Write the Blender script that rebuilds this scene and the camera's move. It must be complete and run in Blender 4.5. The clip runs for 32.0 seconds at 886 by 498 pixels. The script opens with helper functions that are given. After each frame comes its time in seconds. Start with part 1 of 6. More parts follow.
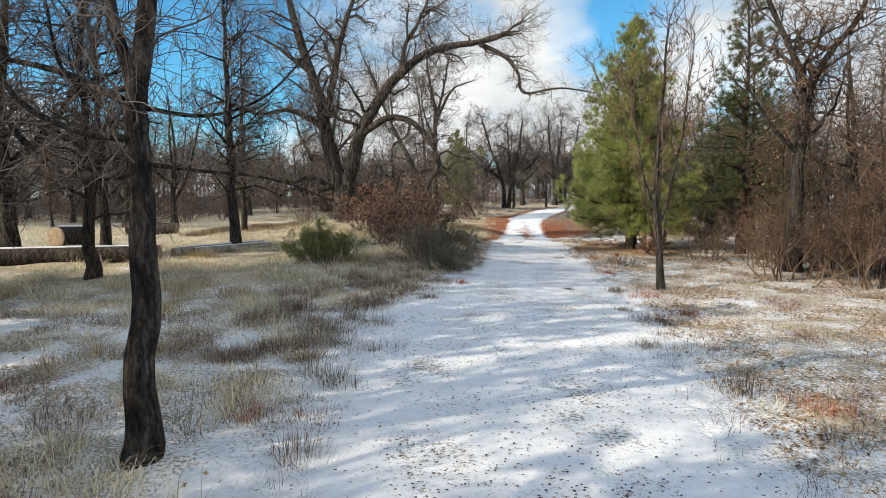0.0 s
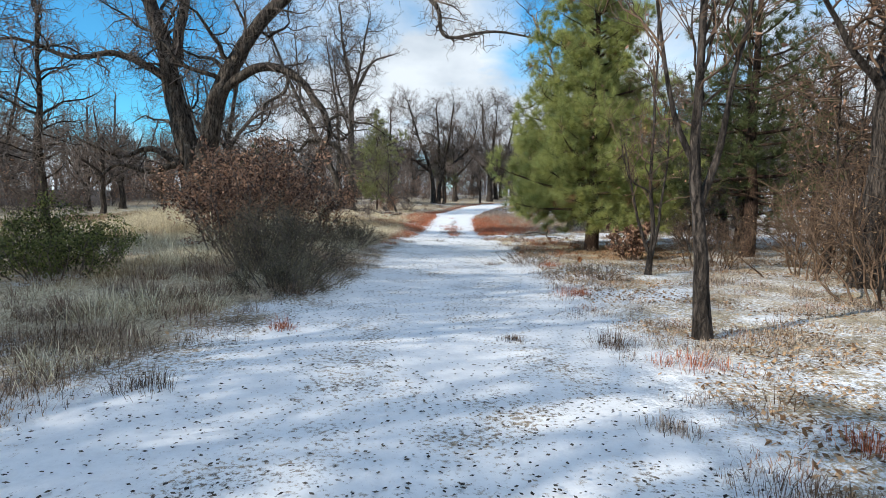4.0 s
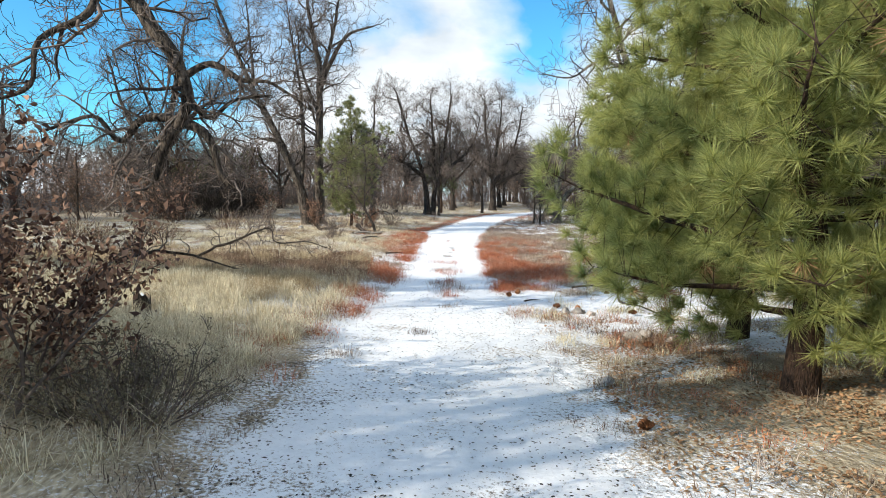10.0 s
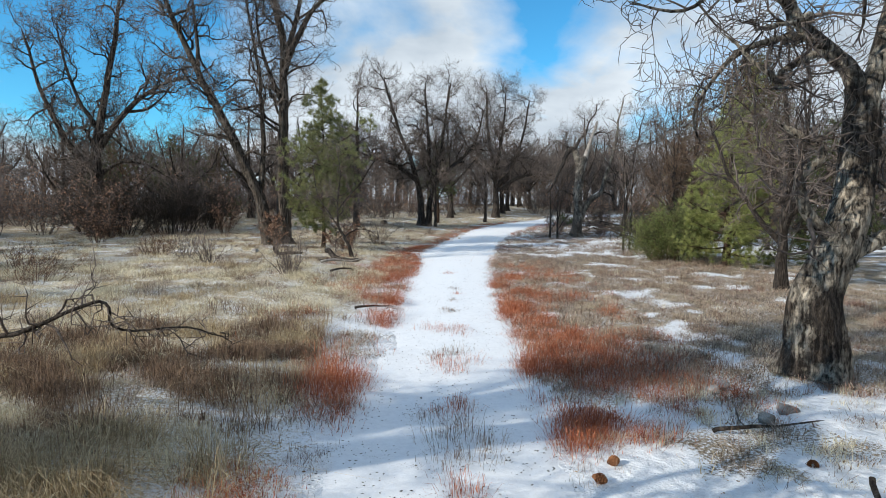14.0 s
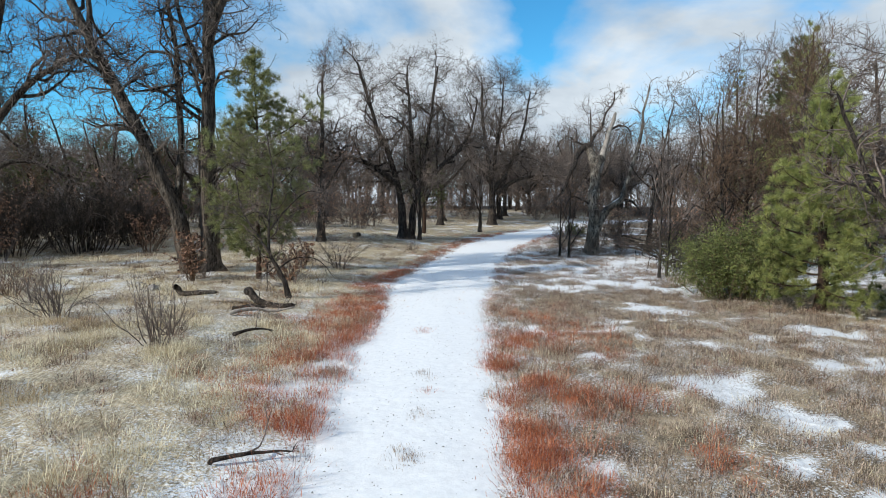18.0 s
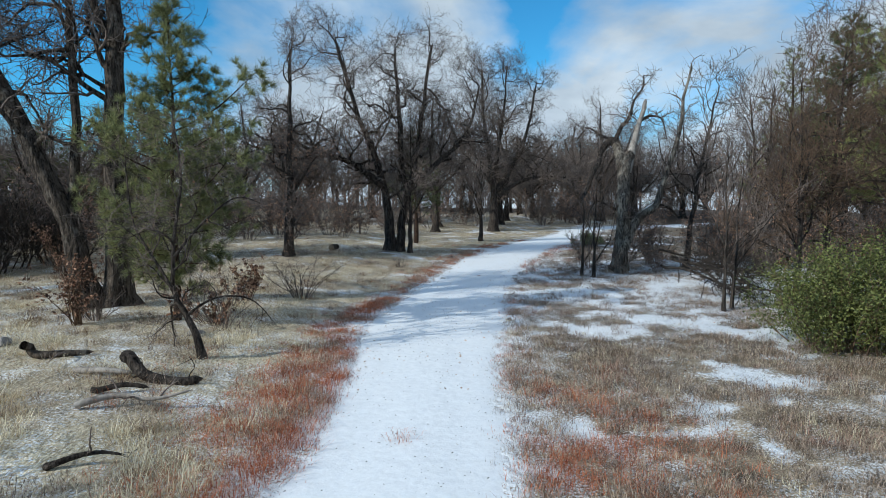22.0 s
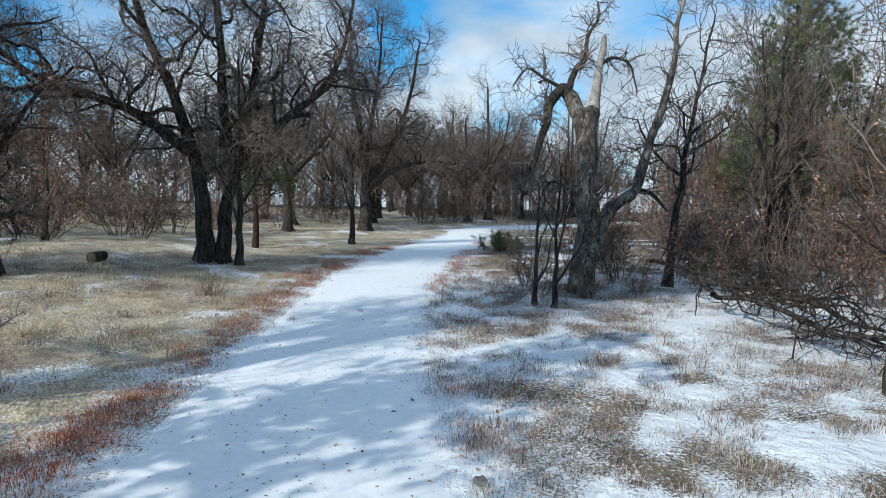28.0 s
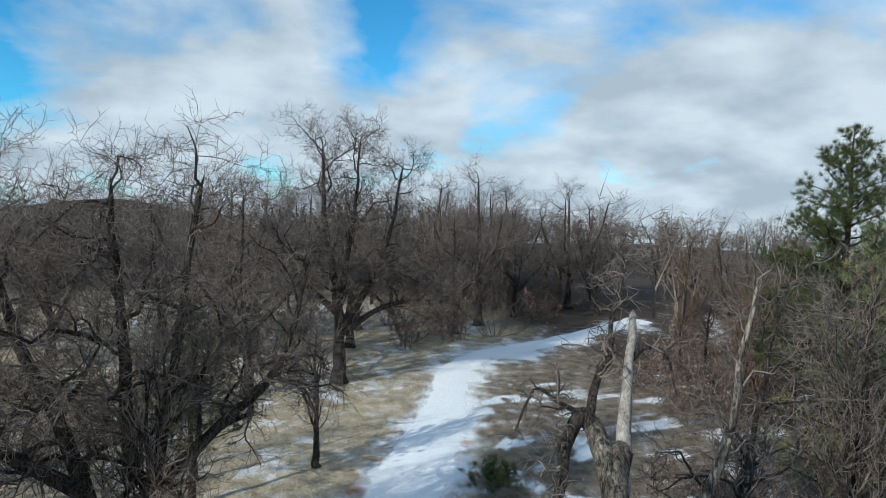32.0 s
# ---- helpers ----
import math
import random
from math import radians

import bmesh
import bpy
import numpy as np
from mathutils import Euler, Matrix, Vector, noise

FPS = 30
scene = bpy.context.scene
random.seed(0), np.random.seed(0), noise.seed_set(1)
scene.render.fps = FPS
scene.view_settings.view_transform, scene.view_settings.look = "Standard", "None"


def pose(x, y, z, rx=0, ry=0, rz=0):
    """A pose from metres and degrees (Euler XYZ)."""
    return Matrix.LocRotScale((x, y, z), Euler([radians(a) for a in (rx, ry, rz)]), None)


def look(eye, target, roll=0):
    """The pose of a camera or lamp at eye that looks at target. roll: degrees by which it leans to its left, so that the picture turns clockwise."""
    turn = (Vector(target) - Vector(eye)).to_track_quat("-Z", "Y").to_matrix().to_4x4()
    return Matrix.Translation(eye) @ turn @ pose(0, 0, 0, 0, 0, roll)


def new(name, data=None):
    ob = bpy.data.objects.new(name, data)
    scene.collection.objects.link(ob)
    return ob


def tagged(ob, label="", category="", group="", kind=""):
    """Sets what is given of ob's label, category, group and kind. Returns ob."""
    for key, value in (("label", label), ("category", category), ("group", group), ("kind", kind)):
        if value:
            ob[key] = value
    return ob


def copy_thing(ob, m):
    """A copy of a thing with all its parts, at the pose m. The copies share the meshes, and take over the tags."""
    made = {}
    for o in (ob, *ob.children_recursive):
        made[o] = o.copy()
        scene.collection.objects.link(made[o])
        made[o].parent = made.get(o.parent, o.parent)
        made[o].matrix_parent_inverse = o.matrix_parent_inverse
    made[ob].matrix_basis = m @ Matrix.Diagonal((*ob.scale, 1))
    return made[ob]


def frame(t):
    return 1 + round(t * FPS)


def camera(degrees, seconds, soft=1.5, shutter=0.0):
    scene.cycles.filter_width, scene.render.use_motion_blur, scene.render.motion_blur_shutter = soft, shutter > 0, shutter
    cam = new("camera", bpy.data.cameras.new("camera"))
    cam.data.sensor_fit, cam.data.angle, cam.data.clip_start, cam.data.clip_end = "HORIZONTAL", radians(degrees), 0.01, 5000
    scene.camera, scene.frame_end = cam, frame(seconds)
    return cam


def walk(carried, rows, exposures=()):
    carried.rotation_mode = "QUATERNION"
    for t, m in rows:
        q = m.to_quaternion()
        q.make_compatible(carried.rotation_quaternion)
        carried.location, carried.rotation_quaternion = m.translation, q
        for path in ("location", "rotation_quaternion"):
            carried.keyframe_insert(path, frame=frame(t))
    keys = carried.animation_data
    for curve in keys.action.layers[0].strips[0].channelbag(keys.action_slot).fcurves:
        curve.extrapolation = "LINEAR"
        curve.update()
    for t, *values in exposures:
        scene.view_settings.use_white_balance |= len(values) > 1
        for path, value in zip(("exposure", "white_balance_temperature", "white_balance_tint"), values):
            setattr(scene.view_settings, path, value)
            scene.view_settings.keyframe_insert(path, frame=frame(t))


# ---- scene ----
cam = camera(70.8, 32.0, soft=0.9)
METRES, EYE, TILT, LEAN, TURN = 64.0, 2.2, -5.0, 0.0, 0.0
ROWS = [
    (0.0, 0.0, 0.0, 0.0, 0.0, 0.0, -0.0),
    (0.5, 0.0006, 0.0198, -0.0003, -3.42, 0.01, 0.01),
    (1.0, 0.0028, 0.0376, 0.0001, -8.33, 0.02, 0.05),
    (1.5, 0.006, 0.053, -0.0002, -12.72, 0.01, 0.05),
    (2.0, 0.0097, 0.0671, -0.0, -15.36, -0.01, 0.08),
    (2.5, 0.014, 0.08, -0.0001, -16.44, -0.04, 0.08),
    (3.0, 0.0182, 0.0934, 0.0001, -16.51, -0.06, 0.08),
    (3.5, 0.0211, 0.1082, 0.0001, -9.44, -0.06, 0.13),
    (4.0, 0.0231, 0.1228, 0.0007, -5.86, -0.03, 0.04),
    (4.5, 0.0245, 0.1362, 0.008, -5.86, 0.01, 0.01),
    (6.5, 0.0318, 0.1821, 0.013, -5.99, 0.16, -0.11),
    (7.0, 0.0339, 0.1966, 0.0179, -6.0, 0.18, -0.1),
    (7.5, 0.0356, 0.2108, 0.0222, -6.01, 0.18, -0.09),
    (8.0, 0.0375, 0.2273, 0.0234, -6.04, 0.2, -0.08),
    (8.5, 0.0393, 0.2447, 0.024, -6.1, 0.2, -0.2),
    (9.0, 0.0411, 0.2621, 0.0243, -6.15, 0.21, -0.19),
    (9.5, 0.0426, 0.2795, 0.0244, -6.16, 0.21, -0.13),
    (10.0, 0.0444, 0.2968, 0.025, -6.08, 0.21, -0.12),
    (10.5, 0.0462, 0.3143, 0.0254, -6.1, 0.21, -0.1),
    (11.0, 0.0482, 0.3317, 0.0279, -6.16, 0.21, -0.14),
    (11.5, 0.0505, 0.3488, 0.0311, -6.19, 0.24, -0.1),
    (12.0, 0.0518, 0.3645, 0.0343, -6.23, 0.21, -0.01),
    (12.5, 0.0526, 0.3804, 0.0374, -6.28, 0.24, 0.05),
    (13.0, 0.0536, 0.3956, 0.0406, -6.33, 0.22, 0.08),
    (13.5, 0.0546, 0.4098, 0.0432, -6.38, 0.23, 0.07),
    (14.0, 0.0567, 0.4249, 0.0452, -6.43, 0.21, 0.06),
    (14.5, 0.0586, 0.4407, 0.048, -6.5, 0.2, 0.08),
    (16.5, 0.0704, 0.4981, 0.0556, -6.69, 0.13, 0.09),
    (17.0, 0.0746, 0.5145, 0.0586, -6.75, 0.13, 0.06),
    (17.5, 0.0772, 0.5301, 0.0606, -6.79, 0.12, 0.05),
    (18.0, 0.0796, 0.5449, 0.0631, -6.83, 0.15, 0.06),
    (18.5, 0.0801, 0.5588, 0.064, -6.88, 0.17, 0.05),
    (19.0, 0.0822, 0.5723, 0.0655, -6.93, 0.17, 0.04),
    (19.5, 0.0838, 0.5842, 0.0668, -6.99, 0.19, 0.02),
    (20.0, 0.0856, 0.5954, 0.0682, -7.01, 0.2, 0.02),
    (20.5, 0.0873, 0.6066, 0.0695, -7.06, 0.25, 0.03),
    (21.0, 0.0889, 0.6178, 0.0712, -7.1, 0.25, 0.05),
    (21.5, 0.0905, 0.6294, 0.0728, -7.14, 0.23, 0.07),
    (22.0, 0.0922, 0.6413, 0.0741, -7.17, 0.25, 0.08),
    (22.5, 0.094, 0.6537, 0.0754, -7.23, 0.23, 0.1),
    (23.0, 0.0957, 0.6671, 0.0765, -7.28, 0.22, 0.12),
    (23.5, 0.0972, 0.6818, 0.0772, -7.28, 0.21, 0.17),
    (24.0, 0.0988, 0.6987, 0.0781, -7.35, 0.21, 0.12),
    (24.5, 0.1009, 0.716, 0.0786, -7.42, 0.22, 0.13),
    (26.5, 0.1077, 0.7799, 0.0788, -9.1, 0.3, 0.12),
    (27.0, 0.1098, 0.7944, 0.0787, -12.59, 0.29, 0.17),
    (27.5, 0.1131, 0.8081, 0.0787, -16.14, 0.31, 0.2),
    (28.0, 0.1175, 0.8201, 0.0791, -19.98, 0.26, 0.28),
    (28.5, 0.1218, 0.8309, 0.0793, -20.77, 0.2, 0.3),
    (29.0, 0.1262, 0.8406, 0.0803, -20.79, 0.17, 0.26),
    (29.5, 0.1302, 0.8487, 0.0912, -20.78, 0.19, 0.29),
    (30.0, 0.1331, 0.8553, 0.1135, -20.89, 0.21, 0.21),
    (30.5, 0.1359, 0.8607, 0.1371, -20.88, 0.44, 0.17),
    (31.0, 0.1382, 0.8673, 0.1611, -20.95, 0.6, 0.07),
    (31.5, 0.1405, 0.874, 0.1842, -20.97, 0.8, -0.05),
    (32.0, 0.1454, 0.8871, 0.2093, -21.06, 0.78, -0.12),
]
walk(cam, [(t, pose(0, 0, EYE, TILT, LEAN, TURN) @ pose(METRES * x, METRES * y, METRES * z, 90 + pitch, roll, yaw)) for t, x, y, z, yaw, pitch, roll in ROWS],
     [(0.0, 0.28, 6900, 9), (2.0, 0.14, 6500, 9), (3.0, 0.18, 6400, 8), (4.0, 0.24, 6200, 8), (8.0, 0.4, 6200, 8), (9.5, 0.54, 6400, 8), (11.0, 0.46, 6600, 8), (12.0, 0.24, 6400, 7), (13.0, 0.06, 6250, 7), (14.0, 0.08, 6150, 7), (17.5, 0.06, 6150, 7), (19.0, 0.0, 6150, 6), (20.5, -0.18, 6100, 5), (22.0, -0.2, 5700, 3), (23.0, -0.22, 5600, 2), (26.5, -0.06, 5650, 2), (28.5, 0.06, 5800, 3), (30.0, 0.12, 6000, 4), (31.0, 0.12, 6100, 3), (32.0, -0.12, 5800, 2)])

# ---- world, sun ----
SUN_AZ, SUN_EL = radians(247), radians(27)        # clockwise from +y, above the horizon
world = bpy.data.worlds.new("sky")
scene.world = world
world.use_nodes = True
wn, wl = world.node_tree.nodes, world.node_tree.links
wn.clear()


def wnode(kind, **values):
    n = wn.new(kind)
    for key, value in values.items():
        n.inputs[key.replace("_", " ")].default_value = value
    return n


w_sky = wn.new("ShaderNodeTexSky")
w_sky.sky_type, w_sky.sun_disc = "NISHITA", False
w_sky.sun_elevation, w_sky.sun_rotation = SUN_EL, SUN_AZ
w_sky.altitude, w_sky.dust_density, w_sky.ozone_density = 1300, 0.3, 2.5
w_co = wn.new("ShaderNodeTexCoord")
w_sep = wn.new("ShaderNodeSeparateXYZ")
wl.new(w_co.outputs["Generated"], w_sep.inputs[0])
w_add = wn.new("ShaderNodeMath"); w_add.operation = "ADD"; w_add.inputs[1].default_value = 0.34
wl.new(w_sep.outputs["Z"], w_add.inputs[0])
w_max = wn.new("ShaderNodeMath"); w_max.operation = "MAXIMUM"; w_max.inputs[1].default_value = 0.05
wl.new(w_add.outputs[0], w_max.inputs[0])
w_plane = wn.new("ShaderNodeVectorMath"); w_plane.operation = "DIVIDE"
w_dup = wn.new("ShaderNodeCombineXYZ")
for k in range(3):
    wl.new(w_max.outputs[0], w_dup.inputs[k])
wl.new(w_co.outputs["Generated"], w_plane.inputs[0]); wl.new(w_dup.outputs[0], w_plane.inputs[1])
w_flat = wn.new("ShaderNodeVectorMath"); w_flat.operation = "MULTIPLY_ADD"
w_flat.inputs[1].default_value, w_flat.inputs[2].default_value = (1, 1, 0), (3.1, 0.4, 0)
wl.new(w_plane.outputs[0], w_flat.inputs[0])
w_noise = wnode("ShaderNodeTexNoise", Scale=1.9, Detail=8.0, Roughness=0.54, Distortion=0.3)
wl.new(w_flat.outputs[0], w_noise.inputs["Vector"])
w_ramp = wn.new("ShaderNodeValToRGB")
w_ramp.color_ramp.elements[0].position, w_ramp.color_ramp.elements[1].position = 0.4, 0.62
w_low = wn.new("ShaderNodeMapRange")
w_low.inputs["From Min"].default_value, w_low.inputs["From Max"].default_value = 0.0, 0.16
w_low.inputs["To Min"].default_value, w_low.inputs["To Max"].default_value = 0.16, 0.0
wl.new(w_sep.outputs["Z"], w_low.inputs["Value"])
w_sum = wn.new("ShaderNodeMath"); w_sum.operation = "ADD"
wl.new(w_noise.outputs["Fac"], w_sum.inputs[0]); wl.new(w_low.outputs[0], w_sum.inputs[1])
w_side = wn.new("ShaderNodeMath"); w_side.operation = "MULTIPLY_ADD"; w_side.inputs[1].default_value = 0.15
wl.new(w_sep.outputs["X"], w_side.inputs[0]); wl.new(w_sum.outputs[0], w_side.inputs[2])
w_last = w_side.outputs[0]
# cloud banks (+) and blue gaps (-): degrees right of +y, degrees up, reach in degrees, weight
BANKS = [(-3, 13, 13, 0.16), (8, 16, 8, 0.1), (2.5, 15.5, 4.5, -0.07), (15.5, 13, 7, -0.12), (18, 8, 6, 0.1), (27, 15, 12, 0.08),
         (28, 9, 7, -0.08), (-23, 12, 13, -0.17), (-32, 14, 16, -0.12), (-27, 4, 10, 0.15), (8, 5, 12, 0.05)]
for az, el, reach, weight in BANKS:
    az, el = radians(az), radians(el)
    b_dot = wn.new("ShaderNodeVectorMath"); b_dot.operation = "DOT_PRODUCT"
    b_dot.inputs[1].default_value = (math.sin(az) * math.cos(el), math.cos(az) * math.cos(el), math.sin(el))
    wl.new(w_co.outputs["Generated"], b_dot.inputs[0])
    b_map = wn.new("ShaderNodeMapRange"); b_map.interpolation_type = "SMOOTHSTEP"
    b_map.inputs["From Min"].default_value, b_map.inputs["From Max"].default_value = math.cos(radians(reach)), 1.0
    b_map.inputs["To Min"].default_value, b_map.inputs["To Max"].default_value = 0.0, weight
    wl.new(b_dot.outputs["Value"], b_map.inputs["Value"])
    b_add = wn.new("ShaderNodeMath"); b_add.operation = "ADD"
    wl.new(w_last, b_add.inputs[0]); wl.new(b_map.outputs[0], b_add.inputs[1])
    w_last = b_add.outputs[0]
wl.new(w_last, w_ramp.inputs["Fac"])
w_shade = wnode("ShaderNodeTexNoise", Scale=3.0, Detail=5.0)
wl.new(w_flat.outputs[0], w_shade.inputs["Vector"])
w_cloud = wn.new("ShaderNodeMix"); w_cloud.data_type = "RGBA"
w_cloud.inputs["A"].default_value, w_cloud.inputs["B"].default_value = (6.5, 7.2, 8.0, 1), (9.9, 10.4, 10.9, 1)
w_soft = wn.new("ShaderNodeMapRange"); w_soft.inputs["From Min"].default_value, w_soft.inputs["From Max"].default_value = 0.36, 0.62
wl.new(w_shade.outputs["Fac"], w_soft.inputs["Value"]); wl.new(w_soft.outputs[0], w_cloud.inputs["Factor"])
w_tint = wn.new("ShaderNodeMix"); w_tint.data_type = "RGBA"; w_tint.blend_type = "MULTIPLY"
w_tint.inputs["Factor"].default_value = 1.0
w_tint.inputs["B"].default_value = (0.78, 1.86, 2.12, 1)
wl.new(w_sky.outputs[0], w_tint.inputs["A"])
w_mix = wn.new("ShaderNodeMix"); w_mix.data_type = "RGBA"
wl.new(w_ramp.outputs["Color"], w_mix.inputs["Factor"])
wl.new(w_tint.outputs["Result"], w_mix.inputs["A"]); wl.new(w_cloud.outputs["Result"], w_mix.inputs["B"])
w_back = wn.new("ShaderNodeBackground"); w_back.inputs["Strength"].default_value = 0.078
w_out = wn.new("ShaderNodeOutputWorld")
wl.new(w_mix.outputs["Result"], w_back.inputs["Color"]); wl.new(w_back.outputs[0], w_out.inputs["Surface"])

sun_data = bpy.data.lights.new("sun", "SUN")
sun_data.energy, sun_data.angle, sun_data.color = 4.6, radians(0.53), (1.0, 0.89, 0.74)
sun_dir = Vector((math.sin(SUN_AZ) * math.cos(SUN_EL), math.cos(SUN_AZ) * math.cos(SUN_EL), math.sin(SUN_EL)))
sun = new("sun", sun_data)
sun.matrix_world = look(sun_dir * 200, (0, 0, 0))


# ---- materials ----
def surface(name, dark, light, scale, rough=0.85, bump=0.3, stretch=(1, 1, 1), fine=6.0, island=0.0, object_random=0.0, mid=0.5, spread=0.16, depth=0.02, through_light=0.0):
    """A two-scale noisy colour with relief; island and object_random vary the brightness piece by piece."""
    m = bpy.data.materials.new(name)
    m.use_nodes = True
    n, l = m.node_tree.nodes, m.node_tree.links
    b = n["Principled BSDF"]
    b.inputs["Roughness"].default_value = rough
    b.inputs["Specular IOR Level"].default_value = 0.25
    co = n.new("ShaderNodeTexCoord")
    mp = n.new("ShaderNodeMapping"); mp.inputs["Scale"].default_value = stretch
    l.new(co.outputs["Object"], mp.inputs["Vector"])
    n1 = n.new("ShaderNodeTexNoise"); n1.inputs["Scale"].default_value = scale; n1.inputs["Detail"].default_value = 5
    n2 = n.new("ShaderNodeTexNoise"); n2.inputs["Scale"].default_value = scale * fine; n2.inputs["Detail"].default_value = 6
    l.new(mp.outputs[0], n1.inputs["Vector"]); l.new(mp.outputs[0], n2.inputs["Vector"])
    add = n.new("ShaderNodeMath"); add.operation = "ADD"
    l.new(n1.outputs["Fac"], add.inputs[0]); l.new(n2.outputs["Fac"], add.inputs[1])
    half = n.new("ShaderNodeMath"); half.operation = "MULTIPLY_ADD"; half.inputs[1].default_value = 0.5; half.inputs[2].default_value = 0
    l.new(add.outputs[0], half.inputs[0])
    last = half.outputs[0]
    if island or object_random:
        src = n.new("ShaderNodeNewGeometry").outputs["Random Per Island"] if island else n.new("ShaderNodeObjectInfo").outputs["Random"]
        va = n.new("ShaderNodeMath"); va.operation = "MULTIPLY_ADD"
        va.inputs[1].default_value = island or object_random
        va.inputs[2].default_value = -0.5 * (island or object_random)
        l.new(src, va.inputs[0])
        ad = n.new("ShaderNodeMath"); ad.operation = "ADD"
        l.new(last, ad.inputs[0]); l.new(va.outputs[0], ad.inputs[1])
        last = ad.outputs[0]
    ramp = n.new("ShaderNodeValToRGB")
    e = ramp.color_ramp.elements
    e[0].position, e[1].position = mid - spread, mid + spread
    e[0].color, e[1].color = (*dark, 1), (*light, 1)
    l.new(last, ramp.inputs["Fac"])
    l.new(ramp.outputs["Color"], b.inputs["Base Color"])
    if bump:
        bp = n.new("ShaderNodeBump"); bp.inputs["Strength"].default_value = bump; bp.inputs["Distance"].default_value = depth
        l.new(half.outputs[0], bp.inputs["Height"])
        l.new(bp.outputs[0], b.inputs["Normal"])
    if through_light:
        tr = n.new("ShaderNodeBsdfTranslucent")
        l.new(ramp.outputs["Color"], tr.inputs["Color"])
        mx = n.new("ShaderNodeMixShader"); mx.inputs[0].default_value = through_light
        l.new(b.outputs[0], mx.inputs[1]); l.new(tr.outputs[0], mx.inputs[2])
        l.new(mx.outputs[0], n["Material Output"].inputs["Surface"])
    return m


def bark(name, crack, dark, light, flake, flakes=0.62, scale=15, patch_scale=2.6):
    """Furrowed bark: long plates between dark cracks, with paler flaked and grey lichen patches."""
    m = surface(name, dark, light, scale * 0.5, 0.95, 0, (1, 1, 0.3), 5, spread=0.12)
    n, l = m.node_tree.nodes, m.node_tree.links
    b = n["Principled BSDF"]
    plates = b.inputs["Base Color"].links[0].from_socket
    co = n.new("ShaderNodeTexCoord")
    warp = n.new("ShaderNodeTexNoise"); warp.inputs["Scale"].default_value = 5; warp.inputs["Detail"].default_value = 4
    l.new(co.outputs["Object"], warp.inputs["Vector"])
    ad = n.new("ShaderNodeVectorMath"); ad.operation = "MULTIPLY_ADD"; ad.inputs[1].default_value = (0.14, 0.14, 0.14)
    l.new(warp.outputs["Color"], ad.inputs[0]); l.new(co.outputs["Object"], ad.inputs[2])
    mp = n.new("ShaderNodeMapping"); mp.inputs["Scale"].default_value = (1, 1, 0.13)
    l.new(ad.outputs[0], mp.inputs["Vector"])
    vo = n.new("ShaderNodeTexNoise"); vo.inputs["Scale"].default_value = scale; vo.inputs["Detail"].default_value = 6; vo.inputs["Roughness"].default_value = 0.62
    l.new(mp.outputs[0], vo.inputs["Vector"])
    rp = n.new("ShaderNodeMapRange"); rp.inputs["From Min"].default_value, rp.inputs["From Max"].default_value = 0.36, 0.56
    l.new(vo.outputs["Fac"], rp.inputs["Value"])
    mx = n.new("ShaderNodeMix"); mx.data_type = "RGBA"; mx.inputs["A"].default_value = (*crack, 1)
    l.new(rp.outputs[0], mx.inputs["Factor"])
    patch = n.new("ShaderNodeTexNoise"); patch.inputs["Scale"].default_value = patch_scale; patch.inputs["Detail"].default_value = 7; patch.inputs["Roughness"].default_value = 0.65
    l.new(co.outputs["Object"], patch.inputs["Vector"])
    pr = n.new("ShaderNodeMapRange"); pr.inputs["From Min"].default_value, pr.inputs["From Max"].default_value = flakes - 0.05, flakes + 0.05
    l.new(patch.outputs["Fac"], pr.inputs["Value"])
    fm = n.new("ShaderNodeMix"); fm.data_type = "RGBA"; fm.inputs["B"].default_value = (*flake, 1)
    l.new(pr.outputs[0], fm.inputs["Factor"]); l.new(plates, fm.inputs["A"])
    l.new(fm.outputs["Result"], mx.inputs["B"]); l.new(mx.outputs["Result"], b.inputs["Base Color"])
    grain = n.new("ShaderNodeTexNoise"); grain.inputs["Scale"].default_value = 70; grain.inputs["Detail"].default_value = 5
    l.new(mp.outputs[0], grain.inputs["Vector"])
    hs = n.new("ShaderNodeMath"); hs.operation = "MULTIPLY_ADD"; hs.inputs[1].default_value = 0.35
    l.new(grain.outputs["Fac"], hs.inputs[0]); l.new(rp.outputs[0], hs.inputs[2])
    bp = n.new("ShaderNodeBump"); bp.inputs["Strength"].default_value = 1.0; bp.inputs["Distance"].default_value = 0.035
    l.new(hs.outputs[0], bp.inputs["Height"]); l.new(bp.outputs[0], b.inputs["Normal"])
    return m


M_BARK = bark("oak_bark", (0.014, 0.011, 0.009), (0.05, 0.04, 0.033), (0.17, 0.138, 0.112), (0.22, 0.195, 0.165))
M_BARK_DARK = bark("dark_bark", (0.012, 0.0095, 0.008), (0.032, 0.026, 0.022), (0.125, 0.102, 0.086), (0.14, 0.125, 0.11), 0.66, 20)
M_BARK_PALE = bark("pale_dead_bark", (0.03, 0.025, 0.02), (0.07, 0.058, 0.047), (0.23, 0.195, 0.16), (0.33, 0.29, 0.24), 0.52, 17, 1.8)
M_BARK_OLD = bark("flaked_bark", (0.018, 0.014, 0.011), (0.032, 0.025, 0.02), (0.14, 0.112, 0.09), (0.5, 0.43, 0.34), 0.5, 17, 1.1)
M_TWIG = surface("grey_twigs", (0.046, 0.037, 0.033), (0.24, 0.195, 0.17), 2, 0.9, 0, island=0.3)
M_TWIG_BROWN = surface("brown_twigs", (0.045, 0.03, 0.02), (0.2, 0.132, 0.088), 2, 0.9, 0, island=0.3)
